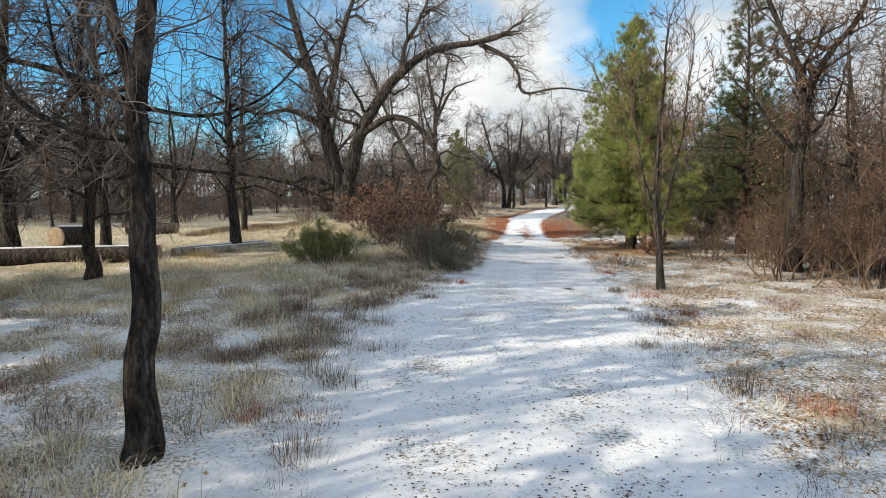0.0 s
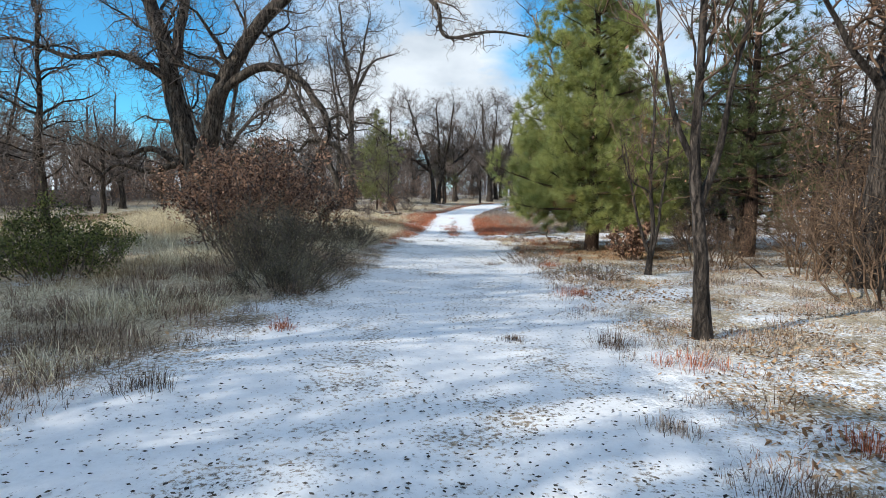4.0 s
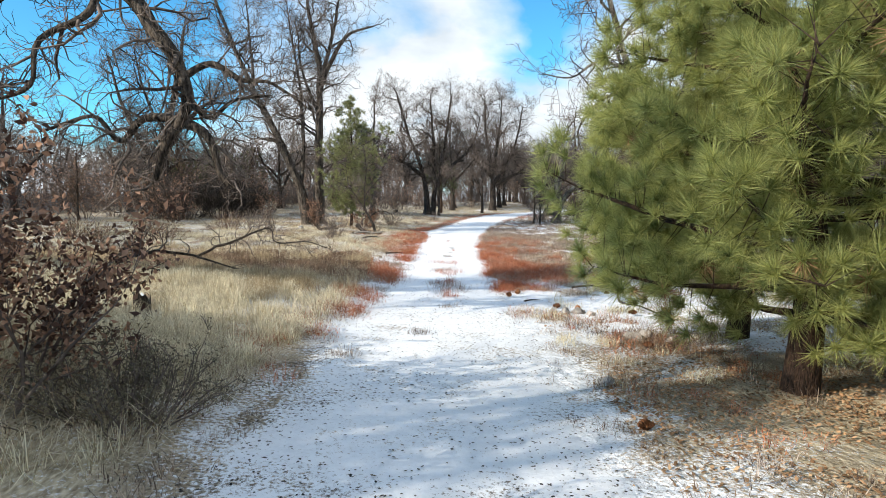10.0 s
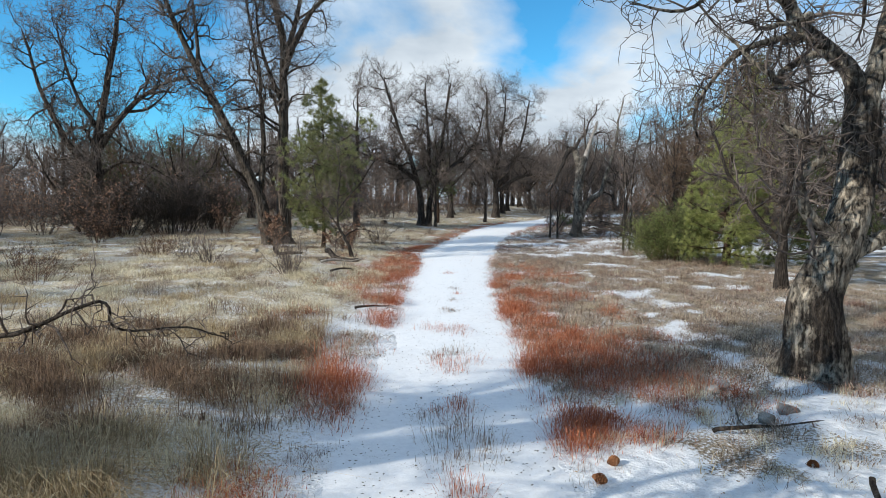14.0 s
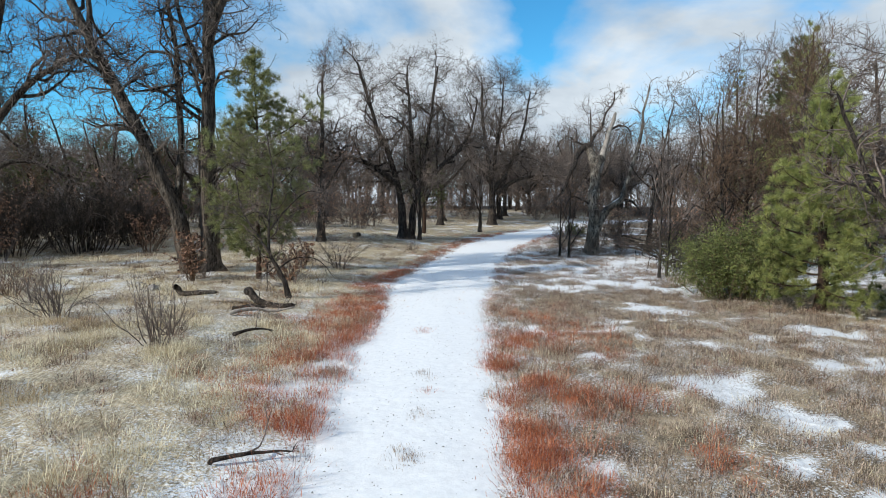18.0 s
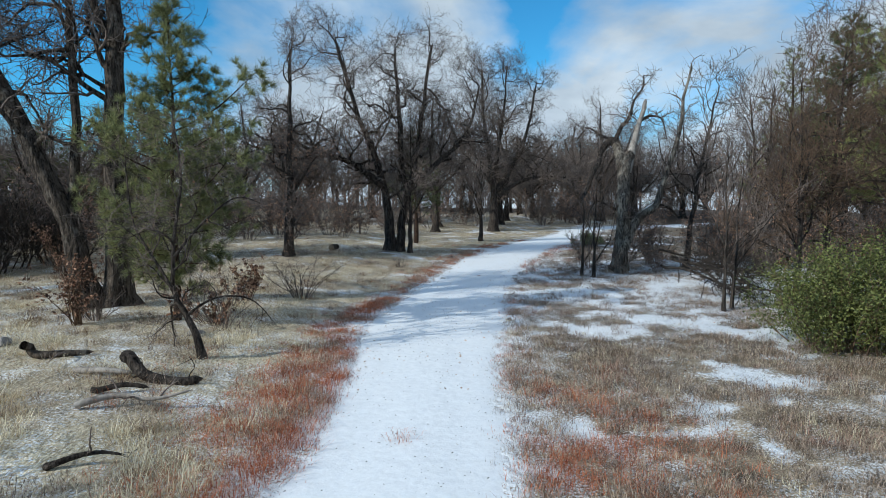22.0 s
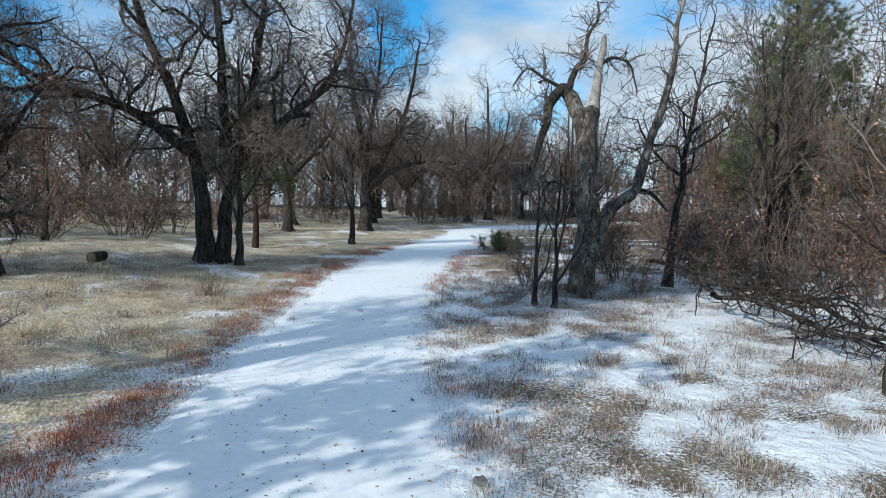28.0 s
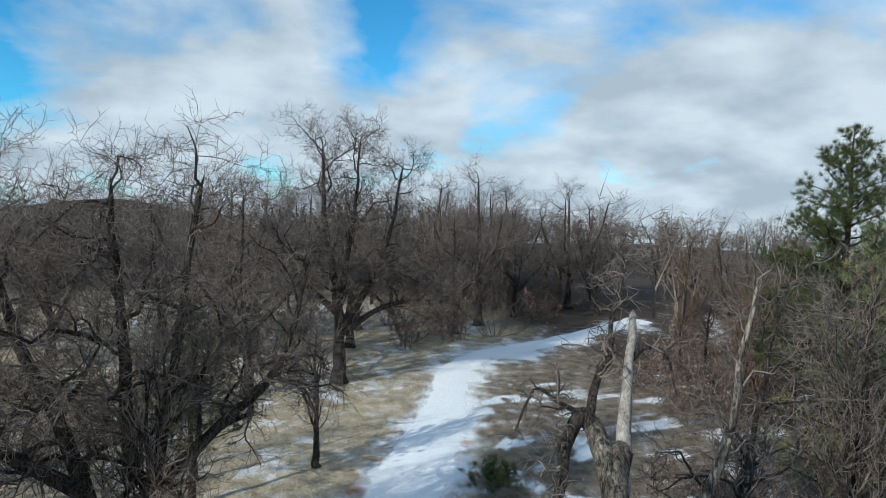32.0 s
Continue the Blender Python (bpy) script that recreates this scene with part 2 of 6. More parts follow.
M_PINE_BARK = surface("pine_bark", (0.01, 0.007, 0.006), (0.085, 0.052, 0.036), 22, 0.95, 1.0, (1, 1, 0.3), 3, depth=0.07, spread=0.11)
M_NEEDLE = surface("pine_needles", (0.17, 0.2, 0.06), (0.55, 0.57, 0.22), 4.5, 0.45, 0, island=0.3, through_light=0.5)
M_NEEDLE_GREY = surface("grey_pine_needles", (0.1, 0.115, 0.052), (0.37, 0.38, 0.17), 1.2, 0.6, 0, island=0.5, through_light=0.4)
M_NEEDLE_DARK = surface("dark_pine_needles", (0.045, 0.06, 0.024), (0.145, 0.165, 0.065), 1.2, 0.55, 0, island=0.45, through_light=0.35)
M_RUST = surface("rusty_needles", (0.2, 0.11, 0.055), (0.52, 0.32, 0.18), 1.5, 0.9, 0, island=0.5)
M_LEAF = surface("dry_oak_leaves", (0.07, 0.037, 0.027), (0.42, 0.25, 0.165), 1.0, 0.6, 0, island=0.7, through_light=0.2)
M_LEAF_TAN = surface("tan_dry_leaves", (0.14, 0.08, 0.04), (0.5, 0.34, 0.2), 1.0, 0.8, 0, island=0.5, through_light=0.15)
M_EVERGREEN = surface("evergreen_leaves", (0.042, 0.056, 0.018), (0.22, 0.245, 0.08), 1.5, 0.55, 0, island=0.5, through_light=0.2)
M_GREY_GREEN = surface("grey_green_leaves", (0.085, 0.072, 0.048), (0.25, 0.215, 0.14), 1.5, 0.8, 0, island=0.5)
M_STRAW_BROWN = surface("brown_straw_grass", (0.3, 0.225, 0.13), (0.7, 0.57, 0.37), 1.6, 0.8, 0, island=0.5, through_light=0.3)
M_STRAW = surface("straw_grass", (0.46, 0.385, 0.25), (0.93, 0.86, 0.66), 1.4, 0.8, 0, island=0.6, through_light=0.3)
M_RED = surface("red_dry_grass", (0.24, 0.066, 0.034), (0.64, 0.26, 0.14), 1.8, 0.85, 0, island=0.55, spread=0.12, through_light=0.25)
M_STALK = surface("dark_brown_stalks", (0.085, 0.056, 0.04), (0.36, 0.25, 0.17), 2.2, 0.9, 0, island=0.5, through_light=0.2)
M_HEATH = surface("grey_heath", (0.115, 0.088, 0.075), (0.55, 0.46, 0.395), 2.2, 0.9, 0, island=0.6, spread=0.12, through_light=0.25)
M_HEATH_TAN = surface("tan_heath", (0.15, 0.112, 0.085), (0.59, 0.48, 0.385), 2.6, 0.9, 0, island=0.6, spread=0.12, through_light=0.25)
M_HEATH_ROSE = surface("rosy_heath", (0.12, 0.065, 0.05), (0.5, 0.33, 0.26), 2.4, 0.9, 0, island=0.6, spread=0.12, through_light=0.25)
M_DEAD = surface("weathered_wood", (0.13, 0.11, 0.095), (0.46, 0.42, 0.375), 4, 0.9, 0.8, (1, 1, 0.12), 5, depth=0.03)
M_SNOW = surface("snow", (0.74, 0.77, 0.82), (0.86, 0.87, 0.89), 6, 0.8, 0.3)
M_STONE = surface("grey_stone", (0.13, 0.12, 0.11), (0.46, 0.43, 0.4), 9, 0.9, 0.5, object_random=0.3)
M_SPECK = surface("dark_debris", (0.018, 0.016, 0.015), (0.11, 0.095, 0.08), 3, 0.9, 0, island=0.5)


def snow_mix(name, ground_dark, ground_light, bias, grain, relief, hollow=(0.67, 0.69, 0.735)):
    """Patchy thin snow over litter; the mesh's own 'snow' value says how thick it lies."""
    m = surface(name, ground_dark, ground_light, 1.6, 0.95, relief, fine=22, depth=0.04, spread=0.1)
    n, l = m.node_tree.nodes, m.node_tree.links
    b = n["Principled BSDF"]
    ground_colour = b.inputs["Base Color"].links[0].from_socket
    co = n.new("ShaderNodeTexCoord")
    at = n.new("ShaderNodeAttribute"); at.attribute_name = "snow"
    big = n.new("ShaderNodeTexNoise"); big.inputs["Scale"].default_value = 1.1; big.inputs["Detail"].default_value = 3
    small = n.new("ShaderNodeTexNoise"); small.inputs["Scale"].default_value = grain; small.inputs["Detail"].default_value = 8; small.inputs["Roughness"].default_value = 0.72
    for t in (big, small):
        l.new(co.outputs["Object"], t.inputs["Vector"])
    a1 = n.new("ShaderNodeMath"); a1.operation = "MULTIPLY_ADD"; a1.inputs[1].default_value = 0.55
    l.new(big.outputs["Fac"], a1.inputs[0]); l.new(at.outputs["Fac"], a1.inputs[2])
    a2 = n.new("ShaderNodeMath"); a2.operation = "MULTIPLY_ADD"; a2.inputs[1].default_value = 1.3
    l.new(small.outputs["Fac"], a2.inputs[0]); l.new(a1.outputs[0], a2.inputs[2])
    rp = n.new("ShaderNodeValToRGB")
    rp.color_ramp.elements[0].position, rp.color_ramp.elements[1].position = 0.455, 0.525
    sc = n.new("ShaderNodeMath"); sc.operation = "MULTIPLY_ADD"; sc.inputs[1].default_value = 0.5; sc.inputs[2].default_value = bias
    l.new(a2.outputs[0], sc.inputs[0]); l.new(sc.outputs[0], rp.inputs["Fac"])
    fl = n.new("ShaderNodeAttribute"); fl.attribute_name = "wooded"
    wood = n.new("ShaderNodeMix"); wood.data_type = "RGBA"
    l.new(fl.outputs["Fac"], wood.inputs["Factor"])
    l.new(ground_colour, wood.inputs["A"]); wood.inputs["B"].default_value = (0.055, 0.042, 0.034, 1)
    ma = n.new("ShaderNodeAttribute"); ma.attribute_name = "straw"
    mat_grain = n.new("ShaderNodeTexNoise"); mat_grain.inputs["Scale"].default_value = 30; mat_grain.inputs["Detail"].default_value = 6
    mat_map = n.new("ShaderNodeMapping"); mat_map.inputs["Scale"].default_value = (1, 0.3, 1); mat_map.inputs["Rotation"].default_value = (0, 0, 0.6)
    l.new(co.outputs["Object"], mat_map.inputs["Vector"]); l.new(mat_map.outputs[0], mat_grain.inputs["Vector"])
    mat_ramp = n.new("ShaderNodeValToRGB")
    mat_ramp.color_ramp.elements[0].position, mat_ramp.color_ramp.elements[1].position = 0.35, 0.65
    mat_ramp.color_ramp.elements[0].color, mat_ramp.color_ramp.elements[1].color = (0.27, 0.215, 0.135, 1), (0.78, 0.69, 0.5, 1)
    l.new(mat_grain.outputs["Fac"], mat_ramp.inputs["Fac"])
    mat_mix = n.new("ShaderNodeMix"); mat_mix.data_type = "RGBA"
    l.new(ma.outputs["Fac"], mat_mix.inputs["Factor"])
    l.new(wood.outputs["Result"], mat_mix.inputs["A"]); l.new(mat_ramp.outputs["Color"], mat_mix.inputs["B"])
    mx = n.new("ShaderNodeMix"); mx.data_type = "RGBA"
    l.new(rp.outputs["Color"], mx.inputs["Factor"])
    l.new(mat_mix.outputs["Result"], mx.inputs["A"])
    mott = n.new("ShaderNodeTexNoise"); mott.inputs["Scale"].default_value = 9; mott.inputs["Detail"].default_value = 9; mott.inputs["Roughness"].default_value = 0.8
    l.new(co.outputs["Object"], mott.inputs["Vector"])
    mr = n.new("ShaderNodeValToRGB")
    mr.color_ramp.elements[0].position, mr.color_ramp.elements[1].position = 0.34, 0.56
    mr.color_ramp.elements[0].color, mr.color_ramp.elements[1].color = (*hollow, 1), (0.85, 0.87, 0.9, 1)
    l.new(mott.outputs["Fac"], mr.inputs["Fac"]); l.new(mr.outputs["Color"], mx.inputs["B"])
    l.new(mx.outputs["Result"], b.inputs["Base Color"])
    lumps = n.new("ShaderNodeTexNoise"); lumps.inputs["Scale"].default_value = 4.5; lumps.inputs["Detail"].default_value = 5
    l.new(co.outputs["Object"], lumps.inputs["Vector"])
    heap = n.new("ShaderNodeBump"); heap.inputs["Strength"].default_value = relief; heap.inputs["Distance"].default_value = 0.1
    l.new(lumps.outputs["Fac"], heap.inputs["Height"])
    l.new(heap.outputs[0], b.inputs["Normal"].links[0].from_node.inputs["Normal"])
    return m


M_GROUND = snow_mix("litter_and_snow", (0.07, 0.05, 0.035), (0.46, 0.37, 0.26), -0.22, 24, 0.8)
M_PATH = snow_mix("path_snow", (0.08, 0.062, 0.046), (0.45, 0.37, 0.275), -0.22, 24, 0.14, (0.75, 0.77, 0.805))


# ---- the lie of the land ----
def step(a, b, x):
    u = min(1.0, max(0.0, (x - a) / (b - a)))
    return u * u * (3 - 2 * u)


def ground_z(x, y):
    z = -0.2 * math.exp(-((y - 40) / 13) ** 2) + 0.55 * step(60, 80, y) + 0.9 * step(84, 120, y)
    side = x - 0.07 * y
    z += 0.32 * step(2.5, -3, side) * step(8, 20, y)
    z += 0.45 * math.exp(-((x + 5.5) / 4.5) ** 2 - ((y - 31) / 8) ** 2)
    z += 0.23 * math.exp(-((x - 6.0) / 4.5) ** 2 - ((y - 72.8) / 5) ** 2)
    far = max(abs(x) - 60, y - 140, -y - 60, 0)
    if far > 0:
        z += -48 * step(0, 750, far) - 130 * step(600, 2300, far) + 190 * step(1200, 2700, far) * step(200, -900, x - 0.2 * y) * (0.7 + 0.6 * noise.noise((x * 0.0015, y * 0.0015, 1.7)))
    return z


WAY = [(-1.5, -9, 1.9), (0.3, 0, 1.9), (0.7, 5, 1.95), (0.9, 8.5, 2.25), (1.2, 11, 2.4), (1.95, 14, 2.15), (2.4, 17, 1.95), (2.9, 20, 1.75), (3.2, 24, 1.75),
       (3.7, 28, 1.7), (4.2, 32, 1.5), (4.85, 37, 1.4), (5.5, 42, 1.45), (6.1, 47, 1.5), (7.0, 53, 1.6), (7.55, 56.5, 1.9), (8.1, 59, 1.9), (9.0, 62, 1.75), (9.9, 65, 1.65),
       (11.6, 69.5, 1.6), (14.1, 74.5, 1.6), (16.5, 79, 1.55), (18.9, 83, 1.45), (21.5, 87.8, 1.2), (23.6, 92, 1.2), (27.2, 95.4, 1.2), (33.4, 97.4, 1.2), (46, 103, 1.3)]


def spline(points, per):
    out = []
    for i in range(len(points) - 1):
        p0, p1, p2, p3 = (points[min(max(i + k, 0), len(points) - 1)] for k in (-1, 0, 1, 2))
        for s in range(per):
            u = s / per
            out.append(tuple(0.5 * (2 * b + (c - a) * u + (2 * a - 5 * b + 4 * c - d) * u * u + (3 * b - a - 3 * c + d) * u ** 3)
                             for a, b, c, d in zip(p0, p1, p2, p3)))
    out.append(tuple(points[-1]))
    return out


WAY_LINE = spline(WAY, 16)
WAY_NP = np.array(WAY_LINE)


def off_way(x, y):
    """Metres beyond the path's edge (negative on the path), and the side: -1 left, +1 right."""
    d2 = (WAY_NP[:, 0] - x) ** 2 + (WAY_NP[:, 1] - y) ** 2
    i = int(d2.argmin())
    j = min(i + 1, len(WAY_NP) - 1)
    k = max(j - 1, 0)
    tx, ty = WAY_NP[j, 0] - WAY_NP[k, 0], WAY_NP[j, 1] - WAY_NP[k, 1]
    side = 1 if tx * (y - WAY_NP[i, 1]) - ty * (x - WAY_NP[i, 0]) < 0 else -1
    return math.sqrt(d2[i]) - WAY_NP[i, 2], side


# ---- building helpers ----
def mesh_of(name, verts, faces, smooth=True):
    me = bpy.data.meshes.new(name)
    me.from_pydata(verts, [], faces)
    if smooth:
        me.polygons.foreach_set("use_smooth", [True] * len(me.polygons))
    me.update()
    return me


def mesh_np(name, verts, tris):
    """A mesh from numpy arrays of places and triangles."""
    me = bpy.data.meshes.new(name)
    me.vertices.add(len(verts)); me.vertices.foreach_set("co", np.asarray(verts, np.float32).ravel())
    me.loops.add(tris.size); me.loops.foreach_set("vertex_index", np.asarray(tris, np.int32).ravel())
    me.polygons.add(len(tris)); me.polygons.foreach_set("loop_start", np.arange(0, tris.size, 3, dtype=np.int32))
    me.update(calc_edges=True)
    return me


def part(name, me, material, parent=None, label="", at=None):
    ob = new(name, me)
    if me.materials:
        pass
    else:
        me.materials.append(material)
    if parent is not None:
        ob.parent = parent
    if at is not None:
        ob.matrix_basis = at
    if label:
        ob["label"] = label
    return ob


def tube(buf, pts, radii, sides, rough=0.0, lobes=None):
    """A tapered tube along pts into buf = (verts, faces); the tip closes to a point."""
    V, Fc = buf
    u = None
    base = len(V)
    n = len(pts)
    for i, p in enumerate(pts):
        t = (pts[min(i + 1, n - 1)] - pts[max(i - 1, 0)])
        t = t.normalized() if t.length > 1e-6 else Vector((0, 0, 1))
        if u is None:
            u = t.orthogonal().normalized()
        else:
            u = u - t * u.dot(t)
            u = u.normalized() if u.length > 1e-5 else t.orthogonal().normalized()
        v = t.cross(u)
        if i == n - 1:
            V.append(tuple(p + t * radii[i]))
            break
        r = radii[i]
        for k in range(sides):
            a = 2 * math.pi * k / sides
            q = r
            if rough:
                q = r * (1 + rough * noise.noise((p.x * 1.3 + 3 * math.cos(a), p.y * 1.3 + 3 * math.sin(a), p.z * 0.9)))
            if lobes:
                q *= 1 + lobes[i] * (0.35 + 0.5 * math.cos(3 * a + 1.1) + 0.35 * math.cos(5 * a + p.z))
            V.append(tuple(p + u * (q * math.cos(a)) + v * (q * math.sin(a))))
    for i in range(n - 2):
        b0, b1 = base + i * sides, base + (i + 1) * sides
        for k in range(sides):
            k2 = (k + 1) % sides
            Fc.append((b0 + k, b0 + k2, b1 + k2, b1 + k))
    b0, tip = base + (n - 2) * sides, base + (n - 1) * sides
    for k in range(sides):
        Fc.append((b0 + k, b0 + (k + 1) % sides, tip))


def wander(rng, p, d, length, n, crook, lift):
    pts = [p.copy()]
    step_len = length / n
    for i in range(n):
        d = d + Vector((rng.gauss(0, crook), rng.gauss(0, crook), rng.gauss(0, crook) + lift))
        d.normalize()
        p = p + d * step_len
        pts.append(p.copy())
    return pts


SIDES, SEGS = (9, 6, 4, 3, 3), (9, 8, 6, 4, 3)


def grow_kids(rng, bufs, pts, radii, level, S):
    """Side branches along one branch; the last levels fill bufs[1] with twigs."""
    if level >= S["depth"]:
        return
    n = len(pts) - 1
    length = sum((pts[i + 1] - pts[i]).length for i in range(n))
    kids = max(2, int(S["kids"][level] * length))
    for k in range(kids):
        f = S["low"][level] + (1 - S["low"][level]) * (k + rng.random()) / kids
        i = min(int(f * n), n - 1)
        w = f * n - i
        p = pts[i].lerp(pts[i + 1], w)
        t = (pts[i + 1] - pts[i]).normalized()
        r = radii[i] + (radii[i + 1] - radii[i]) * w
        side = t.orthogonal().normalized()
        side.rotate(Matrix.Rotation(rng.random() * 6.283, 3, t))
        ang = radians(rng.uniform(*S["angle"]))
        d = t * math.cos(ang) + side * math.sin(ang)
        d.z += S["rise"]
        d.normalize()
        ln = S["len"][level] * rng.uniform(0.6, 1.25) * (1.15 - 0.5 * f)
        r2 = max(S["min_r"], min(r * 0.62, 0.045 * ln * S["stout"]))
        branch(rng, bufs, p, d, ln, r2, level + 1, S)


def branch(rng, bufs, p, d, length, r, level, S):
    thin = min(level + S.get("skip", 0), 4)
    n = SEGS[thin]
    pts = wander(rng, p, d, length, n, S["crook"], S["lift"])
    radii = [max(S["min_r"], r * (1 - 0.8 * i / n)) for i in range(n + 1)]
    target = bufs[1]
    if level < 2 and isinstance(bufs[0], list) and r > 0.018:
        target = ([], [])
        bufs[0].append(target)
    if level >= S["depth"] and S.get("spare"):
        tube(target, [pts[0], pts[-1]], [radii[0], radii[0] * 0.3], 3)
    else:
        tube(target, pts, radii, SIDES[thin])
    grow_kids(rng, bufs, pts, radii, level, S)
    return pts


def scatter_leaves(rng, pts, count, size, spread):
    """Small folded leaves round the given places, as numpy verts and triangles."""
    g = np.random.default_rng(rng.randrange(1 << 30))
    pts = np.array([tuple(p) for p in pts])
    c = pts[g.integers(0, len(pts), count)] + g.normal(0, spread, (count, 3))
    a = g.normal(0, 1, (count, 3)); a /= np.linalg.norm(a, axis=1)[:, None]
    b = np.cross(a, g.normal(0, 1, (count, 3))); b /= np.linalg.norm(b, axis=1)[:, None]
    nrm = np.cross(a, b)
    s = size * g.uniform(0.6, 1.3, count)[:, None]
    v = np.stack([c - a * s * 0.5, c + b * s * 0.28 + nrm * s * 0.16, c + a * s * 0.6, c - b * s * 0.28 + nrm * s * 0.16], 1).reshape(-1, 3)
    k = np.arange(count)[:, None] * 4
    tris = np.concatenate([k + np.array([[0, 1, 2]]), k + np.array([[0, 2, 3]])], 0)
    return v, tris


def blades(xyz, height, count, spread, lean, width, seed, simple=False, bushy=False, twiggy=False):
    """Bent grass blades, count to a tuft at each place; height per place."""
    g = np.random.default_rng(seed)
    n = len(xyz) * count
    p = np.repeat(np.asarray(xyz, float), count, 0)
    h = np.repeat(np.asarray(height, float), count) * g.uniform(0.5, 1.15, n)
    p[:, :2] += g.normal(0, spread, (n, 2))
    az = np.repeat(g.uniform(0, 6.283, len(xyz)), count) + g.normal(0, 1.3, n)
    ln = np.abs(g.normal(0, lean, n)) + 0.08
    if bushy:                                   # stalks fan out from each tuft's middle, lower at its rim
        size = np.repeat(g.uniform(0.6, 1.5, len(xyz)), count)
        away = g.normal(0, 1, (n, 2))
        p[:, :2] = np.repeat(np.asarray(xyz, float), count, 0)[:, :2] + away * (spread * size)[:, None]
        r = np.hypot(away[:, 0], away[:, 1])
        az = np.arctan2(away[:, 1], away[:, 0]) + g.normal(0, 0.7, n)
        ln = lean * (0.15 + 0.55 * r * g.uniform(0.5, 1.4, n))
        h *= size * np.clip(1.15 - 0.28 * r, 0.35, 1.2)
    if twiggy:                                  # two of three are short side twigs higher up on the stalks
        side = g.random(n) < 0.66
        p[:, 2] += np.where(side, h * g.uniform(0.12, 0.72, n), 0)
        p[:, :2] += np.where(side, 0.35 * h * ln, 0)[:, None] * np.stack([np.cos(az), np.sin(az)], 1)
        az = az + np.where(side, g.normal(0, 1.1, n), 0)
        ln = np.where(side, g.uniform(0.5, 1.5, n), ln)
        h = h * np.where(side, g.uniform(0.25, 0.5, n), 1)
    out = np.stack([np.cos(az), np.sin(az), np.zeros(n)], 1)
    w = np.stack([-np.sin(az), np.cos(az), np.zeros(n)], 1) * (width * g.uniform(0.6, 1.4, n))[:, None]
    up = np.array([0, 0, 1.0])
    mid = p + out * (0.42 * ln * h)[:, None] + up * (0.58 * h)[:, None]
    tip = p + out * (ln * h)[:, None] + up * (h * np.clip(1 - 0.42 * ln, 0.2, 1))[:, None]
    p[:, 2] -= 0.03
    if simple:
        return np.stack([p - w, p + w, tip], 1).reshape(-1, 3), np.arange(n * 3).reshape(-1, 3)
    v = np.stack([p - w, p + w, mid + w * 0.7, mid - w * 0.7, tip], 1).reshape(-1, 3)
    k = np.arange(n)[:, None] * 5
    tris = np.concatenate([k + np.array([[0, 1, 2]]), k + np.array([[0, 2, 3]]), k + np.array([[3, 2, 4]])], 0)
    return v, tris

# ---- ground and path ----
# open snow between the tufts: place, and reach along and across
OPEN_SNOW = [(5.6, 13.4, 1.3, 1.6), (6.1, 17.6, 1.4, 1.0), (13.3, 56.1, 2.2, 0.7), (15.8, 49.0, 1.6, 1.6), (11.2, 45.6, 1.6, 0.8), (13.2, 52.3, 1.0, 0.7), (11.8, 50.6, 0.8, 0.6), (11.0, 42.6, 1.2, 1.2), (3.7, 46.3, 0.9, 1.2),
             (12.7, 61.4, 1.0, 0.8), (14.3, 61.0, 1.2, 0.9), (13.0, 58.8, 1.0, 0.7), (11.0, 59.4, 0.6, 0.7), (12.8, 66.3, 0.6, 0.9), (18.4, 64.2, 1.6, 1.4), (14.4, 57.6, 1.2, 0.7), (16.4, 62.6, 1.2, 0.8), (2.2, 41.2, 1.0, 0.9), (10.8, 40.4, 1.0, 0.8), (8.2, 32.4, 2.4, 1.7), (6.6, 33.6, 1.4, 1.2), (10.6, 33.8, 1.8, 1.2), (7.4, 30.2, 1.6, 1.0)]


def bare_snow(x, y):
    """Patches of open snow where little grows, 0 to 1."""
    n = noise.noise((x * 0.55, y * 0.55, 90)) + 0.6 * noise.noise((x * 1.5, y * 1.5, 91))
    k = 0.0
    for a, b, r, q in OPEN_SNOW:
        d = ((x - a) / r) ** 2 + ((y - b) / q) ** 2
        if d < 6:
            k = max(k, math.exp(-d))
    return step(0.2, 0.42, n + 0.75 * k - 0.2 * (35.5 < y < 55) - 0.4 * (1 - step(24, 29, y)) * step(1.5, 3.5, x) - 0.15 * step(8, 4, x) * step(12, 18, y))


